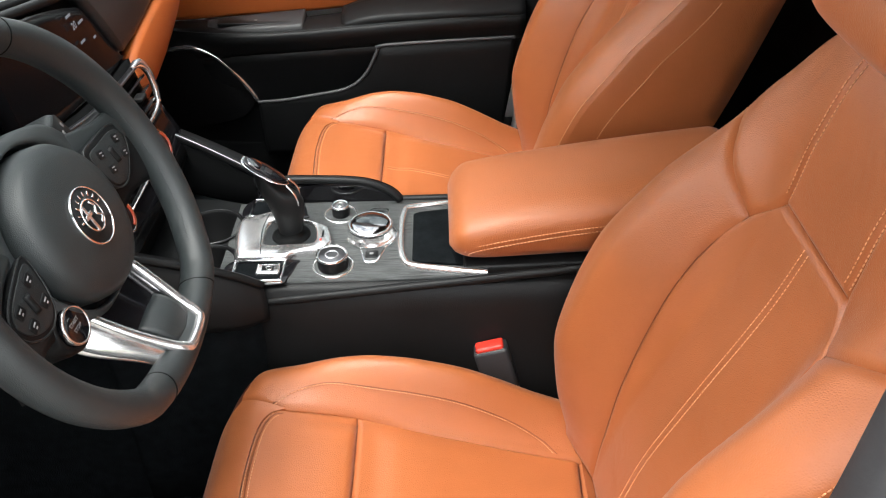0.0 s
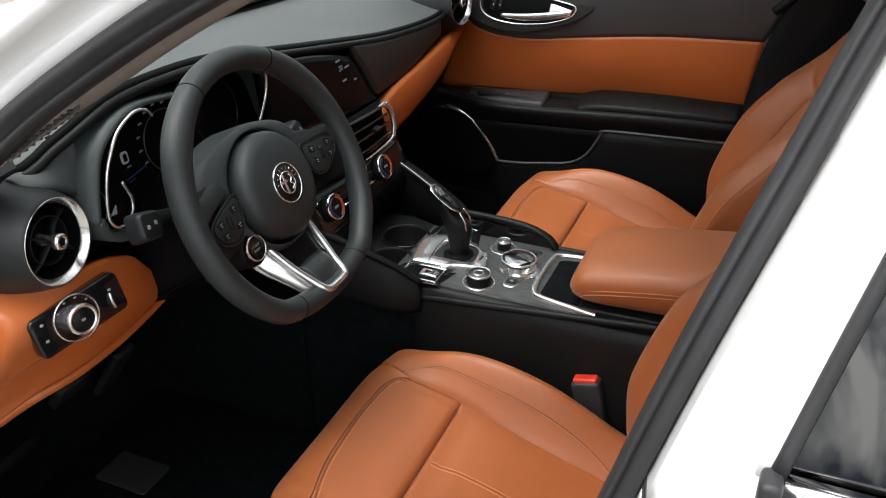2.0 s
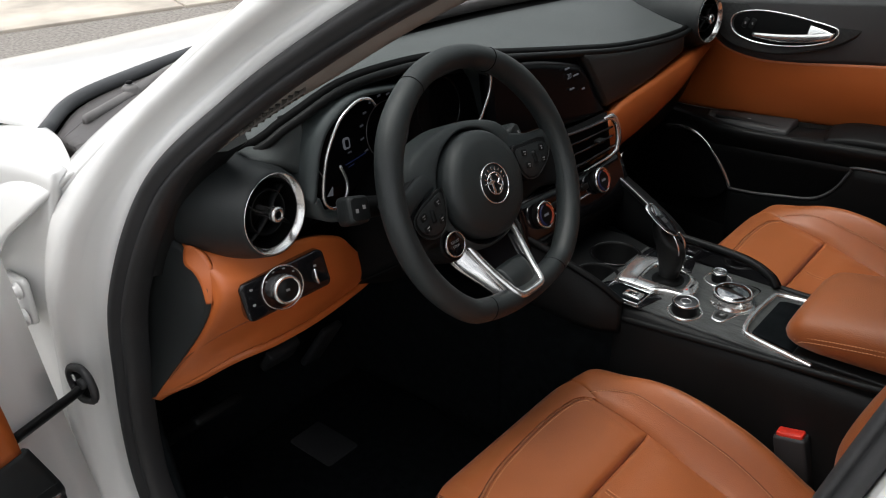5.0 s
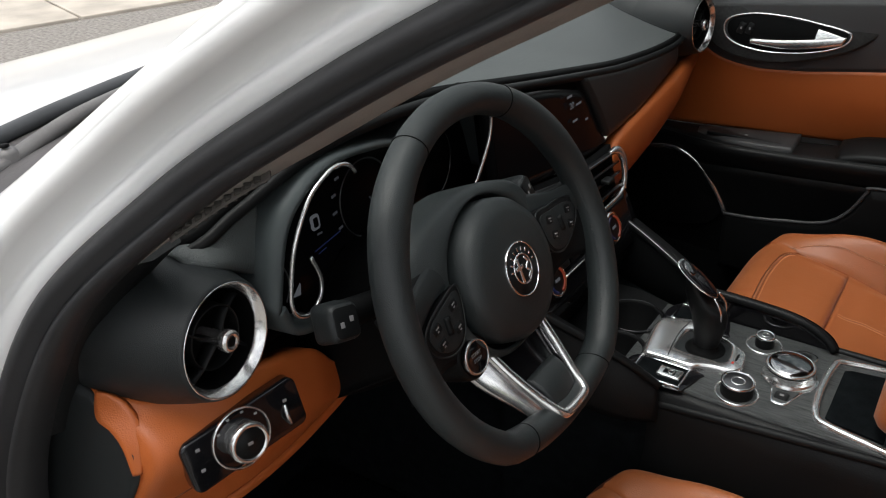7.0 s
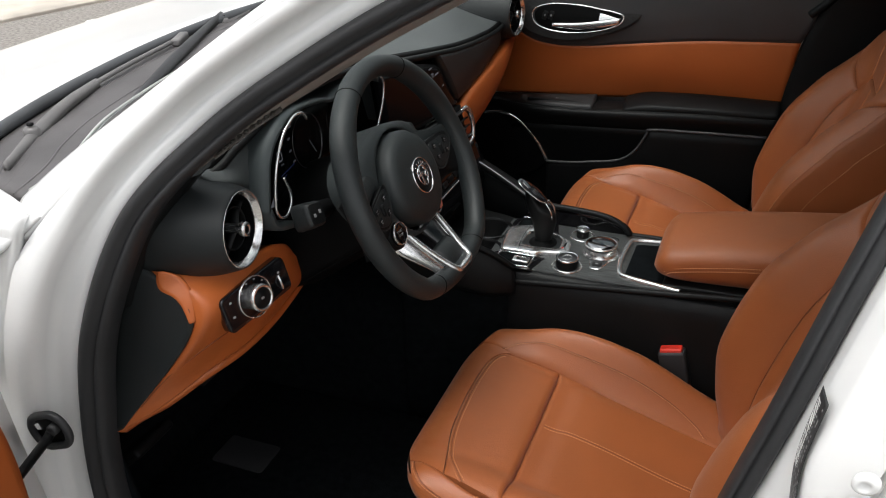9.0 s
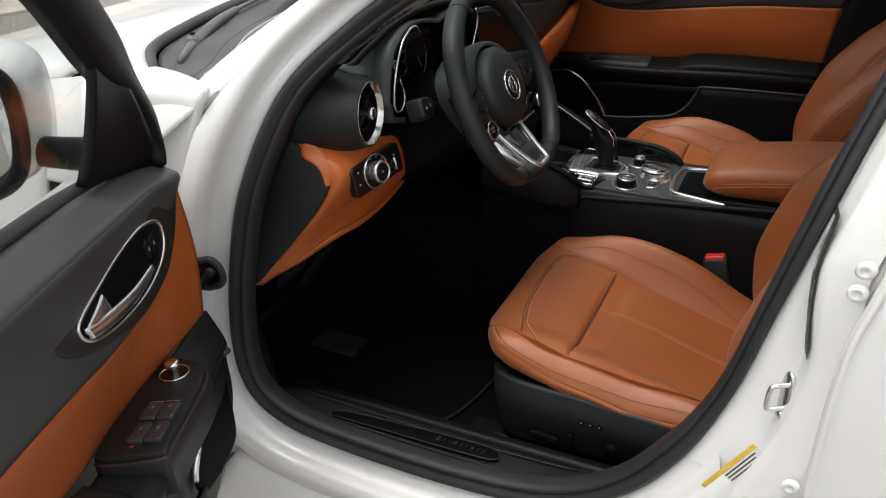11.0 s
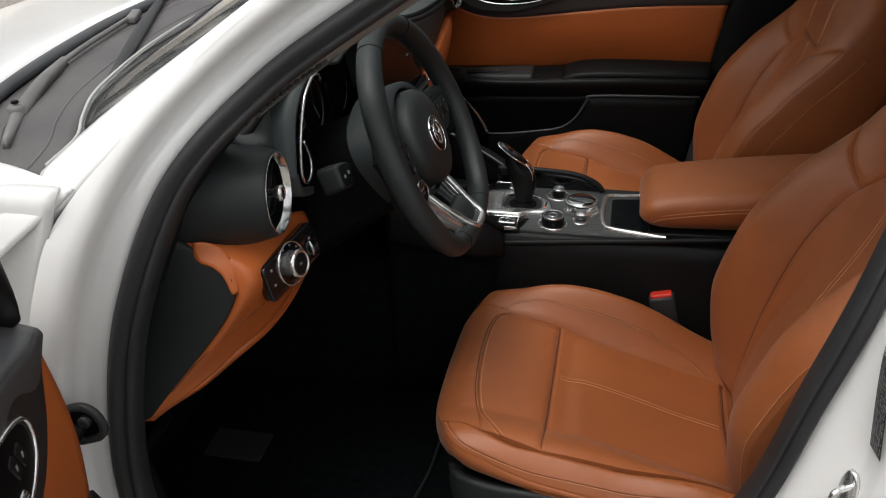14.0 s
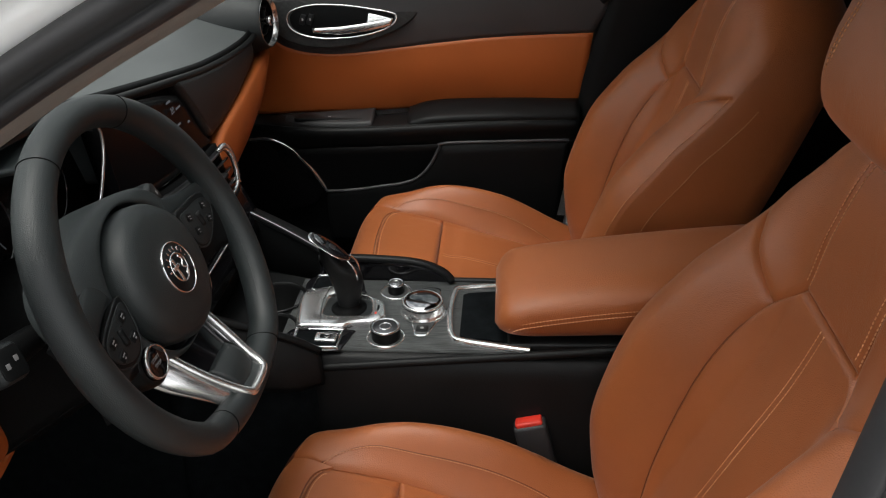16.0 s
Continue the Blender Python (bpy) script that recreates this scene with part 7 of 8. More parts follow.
part("far_wing", sheet([(-0.36, 0.752, 0.99), (-0.80, 0.83, 0.96), (-1.65, 0.74, 0.80)], [(-0.53, 0.82, 0.30), (-0.95, 0.90, 0.45), (-1.62, 0.80, 0.45)], 24, 8, 0.02, 0.01, out=(0, 1, 0)), PAINT, body)

# bumpers and far flank
part("front_bumper", sheet([(-1.50, -0.66, 0.80), (-1.66, -0.30, 0.785), (-1.70, 0, 0.78), (-1.66, 0.30, 0.785), (-1.50, 0.66, 0.80)], [(-1.58, -0.80, 0.22), (-1.78, -0.40, 0.20), (-1.84, 0, 0.20), (-1.78, 0.40, 0.20), (-1.58, 0.80, 0.22)], 40, 14, 0.05, 0.03, out=(-1, 0, 0)), PAINT, body, "white front bumper")
part("rear_bumper", sheet([(2.58, -0.70, 1.02), (2.64, 0, 1.03), (2.58, 0.70, 1.02)], [(2.62, -0.80, 0.28), (2.74, 0, 0.26), (2.62, 0.80, 0.28)], 30, 14, 0.03, 0.03, out=(1, 0, 0)), PAINT, body, "white rear bumper")
part("far_flank", sheet([(0.60, 0.785, 1.02), (1.45, 0.785, 1.04), (1.9, 0.74, 1.03), (2.6, 0.70, 1.0)], [(0.60, 0.84, 0.27), (1.40, 0.84, 0.28), (1.9, 0.84, 0.30), (2.6, 0.80, 0.35)], 30, 12, 0.04, 0.02, out=(0, 1, 0)), PAINT, body, "white rear flank")

# ---- ground ----
g = finish("ground", rbox(400, 400, 0.2, 0.02, pose(0, 0, -0.1), seg=1), ASPHALT, None, "", False)
tagged(g, "grey asphalt yard with worn surface", "ground", kind="structure")

# concrete lane beyond the asphalt, in cast slabs
def slabs():
    d, n = V((0.29, 0.957, 0)), V((-0.957, 0.29, 0))
    lane = thing("concrete_lane", "weathered concrete lane of cast slabs", "road", kind="structure")
    for i in range(-3, 5):
        for j in range(2):
            c = V((-5.075, 2.52, 0)) + d * (3.6 * i - 1.8) + n * (0.06 + 3.0 * (j + 0.5))
            part("concrete_slab", rbox(3.58, 2.98, 0.04, 0.008, basis(c + V((0, 0, 0.004)), d, n, V((0, 0, 1))), seg=2), CONCRETE, lane, smooth=False)
slabs()
vg = finish("verge", rbox(60, 40, 0.05, 0.01, pose(12, -28.5, 0.0), seg=1), GRASS, None, "", False)
tagged(vg, "green grass verge beside the yard", "grass", kind="structure")

# ---- front doors, built closed on the driver's side ----
def build_door(name, label, sgn):
    """sgn -1: driver's side. The inside faces the cabin."""
    t = thing(name, label, "car door", "front doors")
    f = lambda P: [V((x, sgn * y, z)) for x, y, z in P]
    inn = (0, -sgn, 0)
    k = -sgn
    # upper: black soft shoulder from the window sill down to the tan insert
    BELT = [(-0.345, 0.745, 0.940), (-0.20, 0.738, 0.975), (0.0, 0.733, 1.005), (0.30, 0.727, 1.032), (0.56, 0.72, 1.045)]
    SHO = [(-0.345, 0.715, 0.932), (-0.24, 0.698, 0.952), (-0.12, 0.688, 0.972), (0.0, 0.684, 0.985), (0.30, 0.680, 1.012), (0.555, 0.682, 1.030)]
    TOPO = [(-0.340, 0.730, 0.918), (-0.242, 0.716, 0.914), (-0.165, 0.708, 0.862), (-0.085, 0.704, 0.846), (0.005, 0.702, 0.850), (0.084, 0.702, 0.860), (0.28, 0.700, 0.882), (0.49, 0.700, 0.892)]
    if sgn < 0:
        TOPO = [(-0.340, 0.730, 0.915), (-0.225, 0.716, 0.886), (-0.140, 0.708, 0.850), (-0.060, 0.704, 0.832), (0.030, 0.702, 0.840), (0.105, 0.702, 0.852), (0.28, 0.700, 0.876), (0.49, 0.700, 0.890)]
        BELT = [(-0.218, 0.716, 0.967), (-0.16, 0.729, 0.981)] + BELT[2:]
        SHO = [(-0.214, 0.690, 0.958), (-0.165, 0.682, 0.966)] + SHO[2:]
        TOPO = [(-0.214, 0.694, 0.942), (-0.172, 0.697, 0.896), (-0.128, 0.701, 0.858)] + TOPO[3:]
    part("door_shoulder", sheet(f(BELT), f(SHO), 50, 6, 0, 0.012, out=(0, -sgn, 2)), DOOR_TOP, t, "black soft door shoulder")
    part("door_upper", sheet(f(SHO), f(TOPO), 60, 14, 0.006, 0.02, out=inn), DOOR_TOP, t, "black soft upper door panel")
    # tan insert
    BOTO = [(-0.362, 0.748, 0.622 if sgn < 0 else 0.70), (-0.25, 0.745, 0.655 if sgn < 0 else 0.695), (-0.12, 0.742, 0.692 if sgn < 0 else 0.702), (0.0, 0.742, 0.706), (0.14, 0.742, 0.716), (0.30, 0.738, 0.724), (0.475, 0.734, 0.728)]
    MIDO = [(-0.352, 0.744, 0.78), (-0.25, 0.738, 0.80), (-0.14, 0.733, 0.783), (-0.02, 0.728, 0.782), (0.12, 0.726, 0.79), (0.30, 0.724, 0.80), (0.482, 0.722, 0.81)]
    if sgn > 0:
        MIDO = [(x, y - 0.013 * sm(-0.30, -0.12, x), z + 0.012) for x, y, z in MIDO]
    if sgn < 0:
        BOTO = [(-0.256, 0.702, 0.716), (-0.160, 0.712, 0.722), (-0.085, 0.732, 0.710)] + BOTO[3:]
        MIDO = [(-0.236, 0.694, 0.828), (-0.160, 0.703, 0.808), (-0.095, 0.722, 0.786)] + MIDO[3:]
    part("door_insert", sheet(f(TOPO), f(BOTO), 60, 20, 0.004, 0.015, mid=f(MIDO), out=inn), TRIM_TAN, t, "tan leather door insert")
    # armrest and lower panel
    ARM_B = [(-0.375, 0.745, 0.622 if sgn < 0 else 0.70), (-0.25, 0.738, 0.655 if sgn < 0 else 0.695), (-0.12, 0.732, 0.692 if sgn < 0 else 0.702), (0.0, 0.728, 0.700), (0.14, 0.728, 0.712), (0.30, 0.728, 0.722), (0.47, 0.728, 0.725)]
    ARM_T = [(-0.385, 0.735, 0.605 if sgn < 0 else 0.685), (-0.27, 0.705, 0.640 if sgn < 0 else 0.685), (-0.12, 0.660, 0.685 if sgn < 0 else 0.690), (0.0, 0.655, 0.694), (0.14, 0.655, 0.702), (0.30, 0.662, 0.708), (0.47, 0.672, 0.708)]
    ARM_L = [(-0.385, 0.738, 0.585), (-0.27, 0.715, 0.610), (-0.12, 0.675, 0.640), (0.0, 0.668, 0.648), (0.14, 0.668, 0.655), (0.30, 0.675, 0.660), (0.47, 0.685, 0.660)]
    LOW = [(-0.42, 0.745, 0.36), (-0.27, 0.740, 0.34), (-0.12, 0.735, 0.33), (0.0, 0.735, 0.33), (0.14, 0.735, 0.33), (0.30, 0.735, 0.35), (0.43, 0.735, 0.42)]
    LMID = [(-0.415, 0.738, 0.52), (-0.27, 0.715, 0.52), (-0.12, 0.704, 0.52), (0.0, 0.708, 0.52), (0.14, 0.712, 0.53), (0.30, 0.716, 0.54), (0.45, 0.718, 0.55)]
    if sgn < 0:
        ARM_B = [(-0.264, 0.700, 0.718), (-0.164, 0.710, 0.720), (-0.085, 0.728, 0.706)] + ARM_B[3:]
        ARM_T = [(-0.280, 0.684, 0.655), (-0.200, 0.668, 0.684), (-0.120, 0.660, 0.689)] + ARM_T[3:]
        ARM_L = [(-0.286, 0.690, 0.630), (-0.200, 0.680, 0.645), (-0.120, 0.676, 0.645)] + ARM_L[3:]
        LOW = [(-0.315, 0.738, 0.36)] + LOW[1:]
        LMID = [(-0.300, 0.696, 0.52), (-0.215, 0.698, 0.52), (-0.12, 0.704, 0.52)] + LMID[3:]
    # far door takes the blacker plastic: its deeper shade is put into the colour
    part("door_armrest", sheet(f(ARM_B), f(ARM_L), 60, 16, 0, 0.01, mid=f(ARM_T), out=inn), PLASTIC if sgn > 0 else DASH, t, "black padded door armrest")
    part("armrest_stitching", stitches([p + V((0, -sgn * 0.002, 0.002)) for p in cr_curve(f([(x, y + 0.003, z + 0.002) for x, y, z in ARM_T]), 60)], lift=(0, 0, 1)), GRIP, t)
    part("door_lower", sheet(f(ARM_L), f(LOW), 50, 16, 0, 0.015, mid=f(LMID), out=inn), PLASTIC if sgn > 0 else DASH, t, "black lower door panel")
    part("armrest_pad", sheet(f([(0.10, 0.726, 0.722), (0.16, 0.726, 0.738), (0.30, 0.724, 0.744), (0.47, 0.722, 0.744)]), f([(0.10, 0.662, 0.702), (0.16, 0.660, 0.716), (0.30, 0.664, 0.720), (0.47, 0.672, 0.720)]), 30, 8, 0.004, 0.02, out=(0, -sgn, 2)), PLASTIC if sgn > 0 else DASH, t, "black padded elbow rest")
    # map pocket and loudspeaker
    PK = [(-0.094, 0.676, 0.536), (-0.03, 0.672, 0.542), (0.03, 0.670, 0.552), (0.085, 0.668, 0.562), (0.118, 0.668, 0.576), (0.145, 0.667, 0.604), (0.168, 0.664, 0.648), (0.178, 0.663, 0.660), (0.30, 0.668, 0.664), (0.45, 0.680, 0.664)]
    # edge paler than the pocket: its lit upper side is put into the colour
    part("pocket_edge", tube(f(PK), 0.0035, 8, 80), DOOR_TOP, t, "rounded pocket edge")
    part("door_pocket", sheet(f(PK), f([(-0.094, 0.690, 0.40), (-0.03, 0.688, 0.40), (0.03, 0.686, 0.40), (0.085, 0.685, 0.40), (0.118, 0.685, 0.40), (0.145, 0.685, 0.40), (0.168, 0.685, 0.40), (0.178, 0.685, 0.40), (0.30, 0.69, 0.41), (0.43, 0.70, 0.44)]), 60, 10, 0.004, 0.008, out=inn), PLASTIC, t, "black door pocket")
    squeeze = lambda x: x if sgn > 0 or x > -0.19 else -0.19 + (x + 0.19) * 0.5
    part("speaker_grille", slab(smooth_outline([(squeeze(a), b) for a, b in [(-0.37, 0.53), (-0.33, 0.62), (-0.27, 0.652), (-0.20, 0.655), (-0.145, 0.622), (-0.112, 0.578), (-0.100, 0.540), (-0.122, 0.500), (-0.170, 0.480), (-0.27, 0.470), (-0.36, 0.475)]], 60), 0.005, basis(V((0, sgn * (0.7015 if sgn > 0 else 0.694), 0)), V((1, 0, 0)), V((0, 0, 1)), V((0, -sgn, 0))), r=0.004), MESHM, t, "black loudspeaker grille")
    TRM = [(-0.275, 0.692, 0.650), (-0.232, 0.688, 0.657), (-0.205, 0.686, 0.654), (-0.172, 0.688, 0.637), (-0.137, 0.690, 0.599), (-0.110, 0.692, 0.557), (-0.098, 0.693, 0.532)]
    if sgn < 0:
        TRM = [(-0.268, 0.680, 0.645), (-0.212, 0.678, 0.667), (-0.190, 0.682, 0.660), (-0.165, 0.686, 0.634), (-0.135, 0.688, 0.60), (-0.105, 0.690, 0.565), (-0.095, 0.690, 0.545)]
    part("speaker_trim", tube(f(TRM), 0.0052, 10, 60), SATIN, t, "satin metal speaker edging")
    # inner handle: leaf-shaped bowl with a bright rim and lever
    HM = basis(V((-0.030 if sgn > 0 else -0.006, sgn * 0.687, 0.918 if sgn < 0 else 0.921)), V((1, 0, 0.02)).normalized(), V((0, sgn * 0.10, 1)).normalized(), V((0, -sgn, 0.10 * 1)).normalized())
    leaf = lambda s: smooth_outline([(x * s, y * s) for x, y in ((0.114, 0.008), (0.108, -0.008), (0.080, -0.022), (0.030, -0.033), (-0.034, -0.036), (-0.086, -0.027), (-0.112, -0.008), (-0.110, 0.018), (-0.066, 0.032), (0.001, 0.031), (0.063, 0.022), (0.100, 0.015))], 80)
    part("handle_surround", slab(smooth_outline([(0.160, 0.020), (0.146, -0.002), (0.096, -0.030), (-0.006, -0.056), (-0.092, -0.050), (-0.142, -0.026), (-0.176, 0.008), (-0.188, 0.034), (-0.098, 0.046), (-0.004, 0.046), (0.072, 0.041), (0.132, 0.034)], 80), 0.008, HM @ pose(0, 0, -0.004), r=0.004, steps=3), WOOD_D, t, "black grained handle surround")
    b = part("handle_bowl", slab(leaf(0.95), 0.004, HM @ pose(0, 0, 0.0015)), DARK, t, "dark handle recess")
    part("handle_rim", tube([HM @ V((x, y, 0.005)) for x, y in leaf(1.0)], 0.0021, 10, None, True, smoothed=False), SATIN, t, "satin metal handle rim")
    lv = part("handle_lever", sheet([HM @ V(p) for p in ((-0.062, -0.014, 0.007), (0.0, -0.011, 0.012), (0.06, -0.004, 0.012), (0.108, 0.004, 0.009))], [HM @ V(p) for p in ((-0.062, -0.024, 0.007), (0.0, -0.027, 0.010), (0.06, -0.021, 0.010), (0.102, -0.012, 0.008))], 30, 6, 0.002, 0.004, out=inn), SATIN, t, "satin metal door release lever")
    part("lever_paddle", sheet([HM @ V(p) for p in ((0.056, 0.015, 0.006), (0.078, 0.010, 0.009), (0.107, 0.002, 0.008))], [HM @ V(p) for p in ((0.052, -0.010, 0.010), (0.076, -0.008, 0.011), (0.106, -0.002, 0.009))], 20, 6, 0.001, 0.004, out=inn), SATIN, lv)
    for x in (-0.082, -0.066):
        part("lock_button", slab(rrect(0.012, 0.022, 0.003), 0.002, HM @ pose(x, 0.004, 0.0052, 0, 0, -20)), PLASTIC, b)
        part("button_mark", rbox(0.003, 0.005, 0.0006, 0.0002, HM @ pose(x, 0.004, 0.0074)), MARK, b)
    # outer skin and glass
    part("door_skin", sheet(f([(-0.36, 0.790, 0.965), (0.0, 0.790, 0.99), (0.30, 0.785, 1.015), (0.585, 0.78, 1.028)]), f([(-0.44, 0.835, 0.25), (0.0, 0.845, 0.25), (0.30, 0.845, 0.25), (0.56, 0.84, 0.25)]), 40, 20, 0.045, 0.02, out=(0, sgn, 0)), PAINT, t, "white outer door skin")
    part("inner_pressing", sheet(f([(-0.36, 0.770, 0.94), (-0.385, 0.773, 0.70), (-0.41, 0.773, 0.50), (-0.43, 0.773, 0.28)]), f([(-0.16, 0.755, 0.955), (-0.15, 0.755, 0.70), (-0.15, 0.755, 0.50), (-0.15, 0.755, 0.28)]), 24, 6, 0.004, 0.004, out=inn), PAINT, t, "white inner door pressing")
    part("door_front_edge", sheet(f([(-0.36, 0.772, 0.94), (-0.385, 0.775, 0.70), (-0.41, 0.775, 0.50), (-0.43, 0.775, 0.28)]), f([(-0.375, 0.80, 0.955), (-0.405, 0.83, 0.70), (-0.44, 0.85, 0.50), (-0.45, 0.83, 0.26)]), 24, 5, 0, 0.02, out=(-1, 0, 0)), PAINT, t, "white door edge")
    part("door_rear_edge", sheet(f([(0.565, 0.73, 1.01), (0.50, 0.73, 0.72), (0.46, 0.73, 0.50), (0.44, 0.73, 0.36)]), f([(0.59, 0.785, 1.02), (0.59, 0.83, 0.75), (0.58, 0.84, 0.55), (0.565, 0.83, 0.27)]), 24, 5, 0, -0.02, out=(1, 0, 0)), PAINT, t, "white door edge")
    part("belt_rubber", sheet(f([(-0.25, 0.752, 0.970), (0.0, 0.748, 1.014), (0.30, 0.742, 1.042), (0.56, 0.735, 1.056)]), f([(-0.25, 0.738, 0.962), (0.0, 0.733, 1.006), (0.30, 0.727, 1.034), (0.56, 0.72, 1.048)]), 30, 4, 0.002, 0.012, out=(0, -sgn, 2)), RUBBER, t, "black window sill rubber")
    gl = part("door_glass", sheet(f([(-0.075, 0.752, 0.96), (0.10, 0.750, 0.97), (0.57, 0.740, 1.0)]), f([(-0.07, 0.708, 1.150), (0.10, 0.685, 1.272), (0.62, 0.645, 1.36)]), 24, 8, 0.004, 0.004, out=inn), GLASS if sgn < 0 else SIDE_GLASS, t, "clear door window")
    gl.visible_shadow = sgn > 0
    SAIL = [(-0.340, 0.742, 0.938), (-0.24, 0.736, 0.965), (-0.050, 0.728, 1.006)]
    BAR_F = [(-0.345, 0.752, 0.945), (-0.255, 0.730, 1.052), (-0.155, 0.712, 1.165), (0.0, 0.688, 1.285), (0.22, 0.655, 1.385)]
    BAR_R = [(-0.310, 0.748, 0.940), (-0.195, 0.726, 1.050), (-0.080, 0.708, 1.130), (0.055, 0.684, 1.238), (0.24, 0.652, 1.335)]
    if sgn < 0:
        SAIL = [(-0.225, 0.712, 0.966), (-0.16, 0.724, 0.980), (-0.050, 0.728, 1.006)]
        BAR_F = [(-0.222, 0.706, 0.964), (-0.250, 0.720, 0.995), (-0.256, 0.726, 1.030), (-0.222, 0.726, 1.086)] + BAR_F[2:]
        BAR_R = [(-0.205, 0.714, 0.964), (-0.200, 0.720, 1.000), (-0.165, 0.724, 1.065)] + BAR_R[2:]
    part("sail_panel", sheet(f(SAIL), f([(-0.160, 0.716, 1.115), (-0.125, 0.712, 1.128), (-0.088, 0.706, 1.134)]), 16, 14, 0.004, 0.010, out=inn), PLASTIC, t, "black mirror sail panel")
    part("window_frame_bar", sheet(f(BAR_F), f(BAR_R), 50, 10, 0.014, 0.018, out=inn), RUBBER if sgn > 0 else PLASTIC, t, "black window frame")
    if sgn < 0:
        # mirror
        mh = V((-0.1725, -0.978, 1.016))
        M = basis(mh, V((0.16, -0.987, 0)).normalized(), V((0, 0, 1)), V((0.987, 0.16, 0)).normalized()) @ Matrix.Diagonal((1.0, 1.16, 1.0, 1.0))
        hz = [(0.95, -0.01), (1.0, 0.0), (1.06, -0.02), (1.13, -0.06), (1.11, -0.10), (0.96, -0.14), (0.62, -0.165), (0.02, -0.176)]
        out = smooth_outline([(-0.115, 0.02), (-0.10, 0.065), (-0.02, 0.078), (0.07, 0.066), (0.11, 0.02), (0.10, -0.045), (0.04, -0.068), (-0.05, -0.070), (-0.10, -0.045)], 72)
        bm = bmesh.new()
        R = skin(bm, [[M @ V((x * s, y * s, z)) for x, y in out] for s, z in hz], True)
        cap(bm, R[-1])
        mr = part("mirror_housing", bm, PAINT, t, "white mirror housing")
        part("mirror_bezel", tube([M @ V((x * 0.985, y * 0.985, 0.0)) for x, y in out], 0.011, 10, None, True, smoothed=False), PLASTIC, mr, "black mirror bezel")
        part("mirror_glass", slab([(x * 0.94, y * 0.94) for x, y in out], 0.003, M @ pose(0, 0, -0.008)), MIRROR, mr, "mirror glass")
        part("mirror_arm", tube([(-0.20, -0.735, 0.985), (-0.225, -0.80, 0.975), (-0.245, -0.90, 0.972)], (0.034, 0.026), 12, 16, flat=0.7), PLASTIC, mr)
        # window switches on the armrest
        S = basis(V((-0.050, -0.688, 0.711)), V((1, 0.02, 0.05)).normalized(), V((-0.02, 1, 0.10)).normalized(), V((-0.05, -0.10, 1)).normalized())
        BLK = [(-0.094, -0.029), (-0.097, -0.006), (-0.078, 0.024), (-0.041, 0.038), (0.086, 0.036), (0.105, 0.030), (0.110, -0.038), (0.086, -0.047), (0.009, -0.046), (-0.075, -0.038)]
        p = part("switch_block", slab(smooth_outline(BLK, 60), 0.012, S, r=0.004, steps=3), DASH, t, "black window switch block")
        part("pod_flank", slab(smooth_outline([(x * 1.02, y * 1.05 + 0.001) for x, y in BLK], 70), 0.052, S @ pose(0, 0, -0.046), r=0.006, steps=3), RUBBER, t, "black padded flank under the switches")
        part("pod_stitching", stitches([S @ V((x * 1.02, y * 1.05, 0.0035)) for x, y in smooth_outline(BLK, 90)], 0.006, 0.004, 0.0007, lift=(0, 0, 1)), SEAM, t, "dark tan stitching round the switch pod")
        for i in range(2):
            for j in (-1, 1):
                # switches in the lifted door black, light on them put into the colour
                part("window_switch", rbox(0.037, 0.0200, 0.008, 0.0025, S @ pose(0.028 + 0.042 * i, 0.006 + 0.0105 * j, 0.0125, 0, -7, 0)), DOOR_TOP, p, "satin black window switch")
                part("switch_edge", rbox(0.0012, 0.0185, 0.0012, 0.0004, S @ pose(0.0105 + 0.042 * i, 0.006 + 0.0105 * j, 0.0155)), CHROME, p)
                part("switch_mark", rbox(0.006, 0.003, 0.0006, 0.0002, S @ pose(0.022 + 0.042 * i, 0.006 + 0.0105 * j, 0.0166, 0, -7, 0)), MARK, p)
        part("lock_light", rbox(0.004, 0.004, 0.001, 0.0004, S @ pose(0.092, -0.006, 0.0125)), LED_R, p, "small red indicator")
        part("mirror_knob_base", revolve([(0.019, 0.011), (0.019, 0.0135), (0.0165, 0.014), (0.0, 0.0135)], S @ pose(-0.056, -0.004, 0), 32), GLOSS, p)
        kn = part("mirror_knob", revolve([(0.0085, 0.012), (0.0085, 0.022), (0.0095, 0.0235), (0.0095, 0.029), (0.008, 0.031), (0, 0.0312)], S @ pose(-0.056, -0.004, 0), 28), CHROME, p, "chrome mirror adjuster knob")
        part("knob_ring", revolve([(0.0195, 0.0125), (0.0200, 0.0145), (0.0185, 0.0150), (0.018, 0.0135)], S @ pose(-0.056, -0.004, 0), 32), SATIN, p)
    else:
        part("switch_pod", sheet([(-0.180, 0.728, 0.700), (-0.10, 0.728, 0.708), (0.0, 0.728, 0.716), (0.022, 0.728, 0.718)], [(-0.176, 0.694, 0.694), (-0.10, 0.668, 0.700), (0.0, 0.662, 0.704), (0.022, 0.664, 0.706)], 30, 8, 0.004, 0.03, out=(0, -0.3, 1)), RUBBER, t, "black raised switch pod")
        part("window_switch", slab(rrect(0.16, 0.03, 0.01), 0.008, basis(V((-0.075, 0.694, 0.7005)), V((1, -0.05, 0.02)).normalized(), V((0.05, 1, 0)).normalized(), V((0, 0, 1)))), PLASTIC, t)
        part("switch_mark", rbox(0.006, 0.004, 0.001, 0.0003, pose(-0.075, 0.692, 0.7095)), MARK, t)
    return t


far_door = build_door("passenger_door", "closed front passenger door with tan insert and metal handle", 1)
near_door = build_door("driver_door", "wide open driver door with tan insert and mirror", -1)
HINGE = V((-0.42, -0.80, 0))
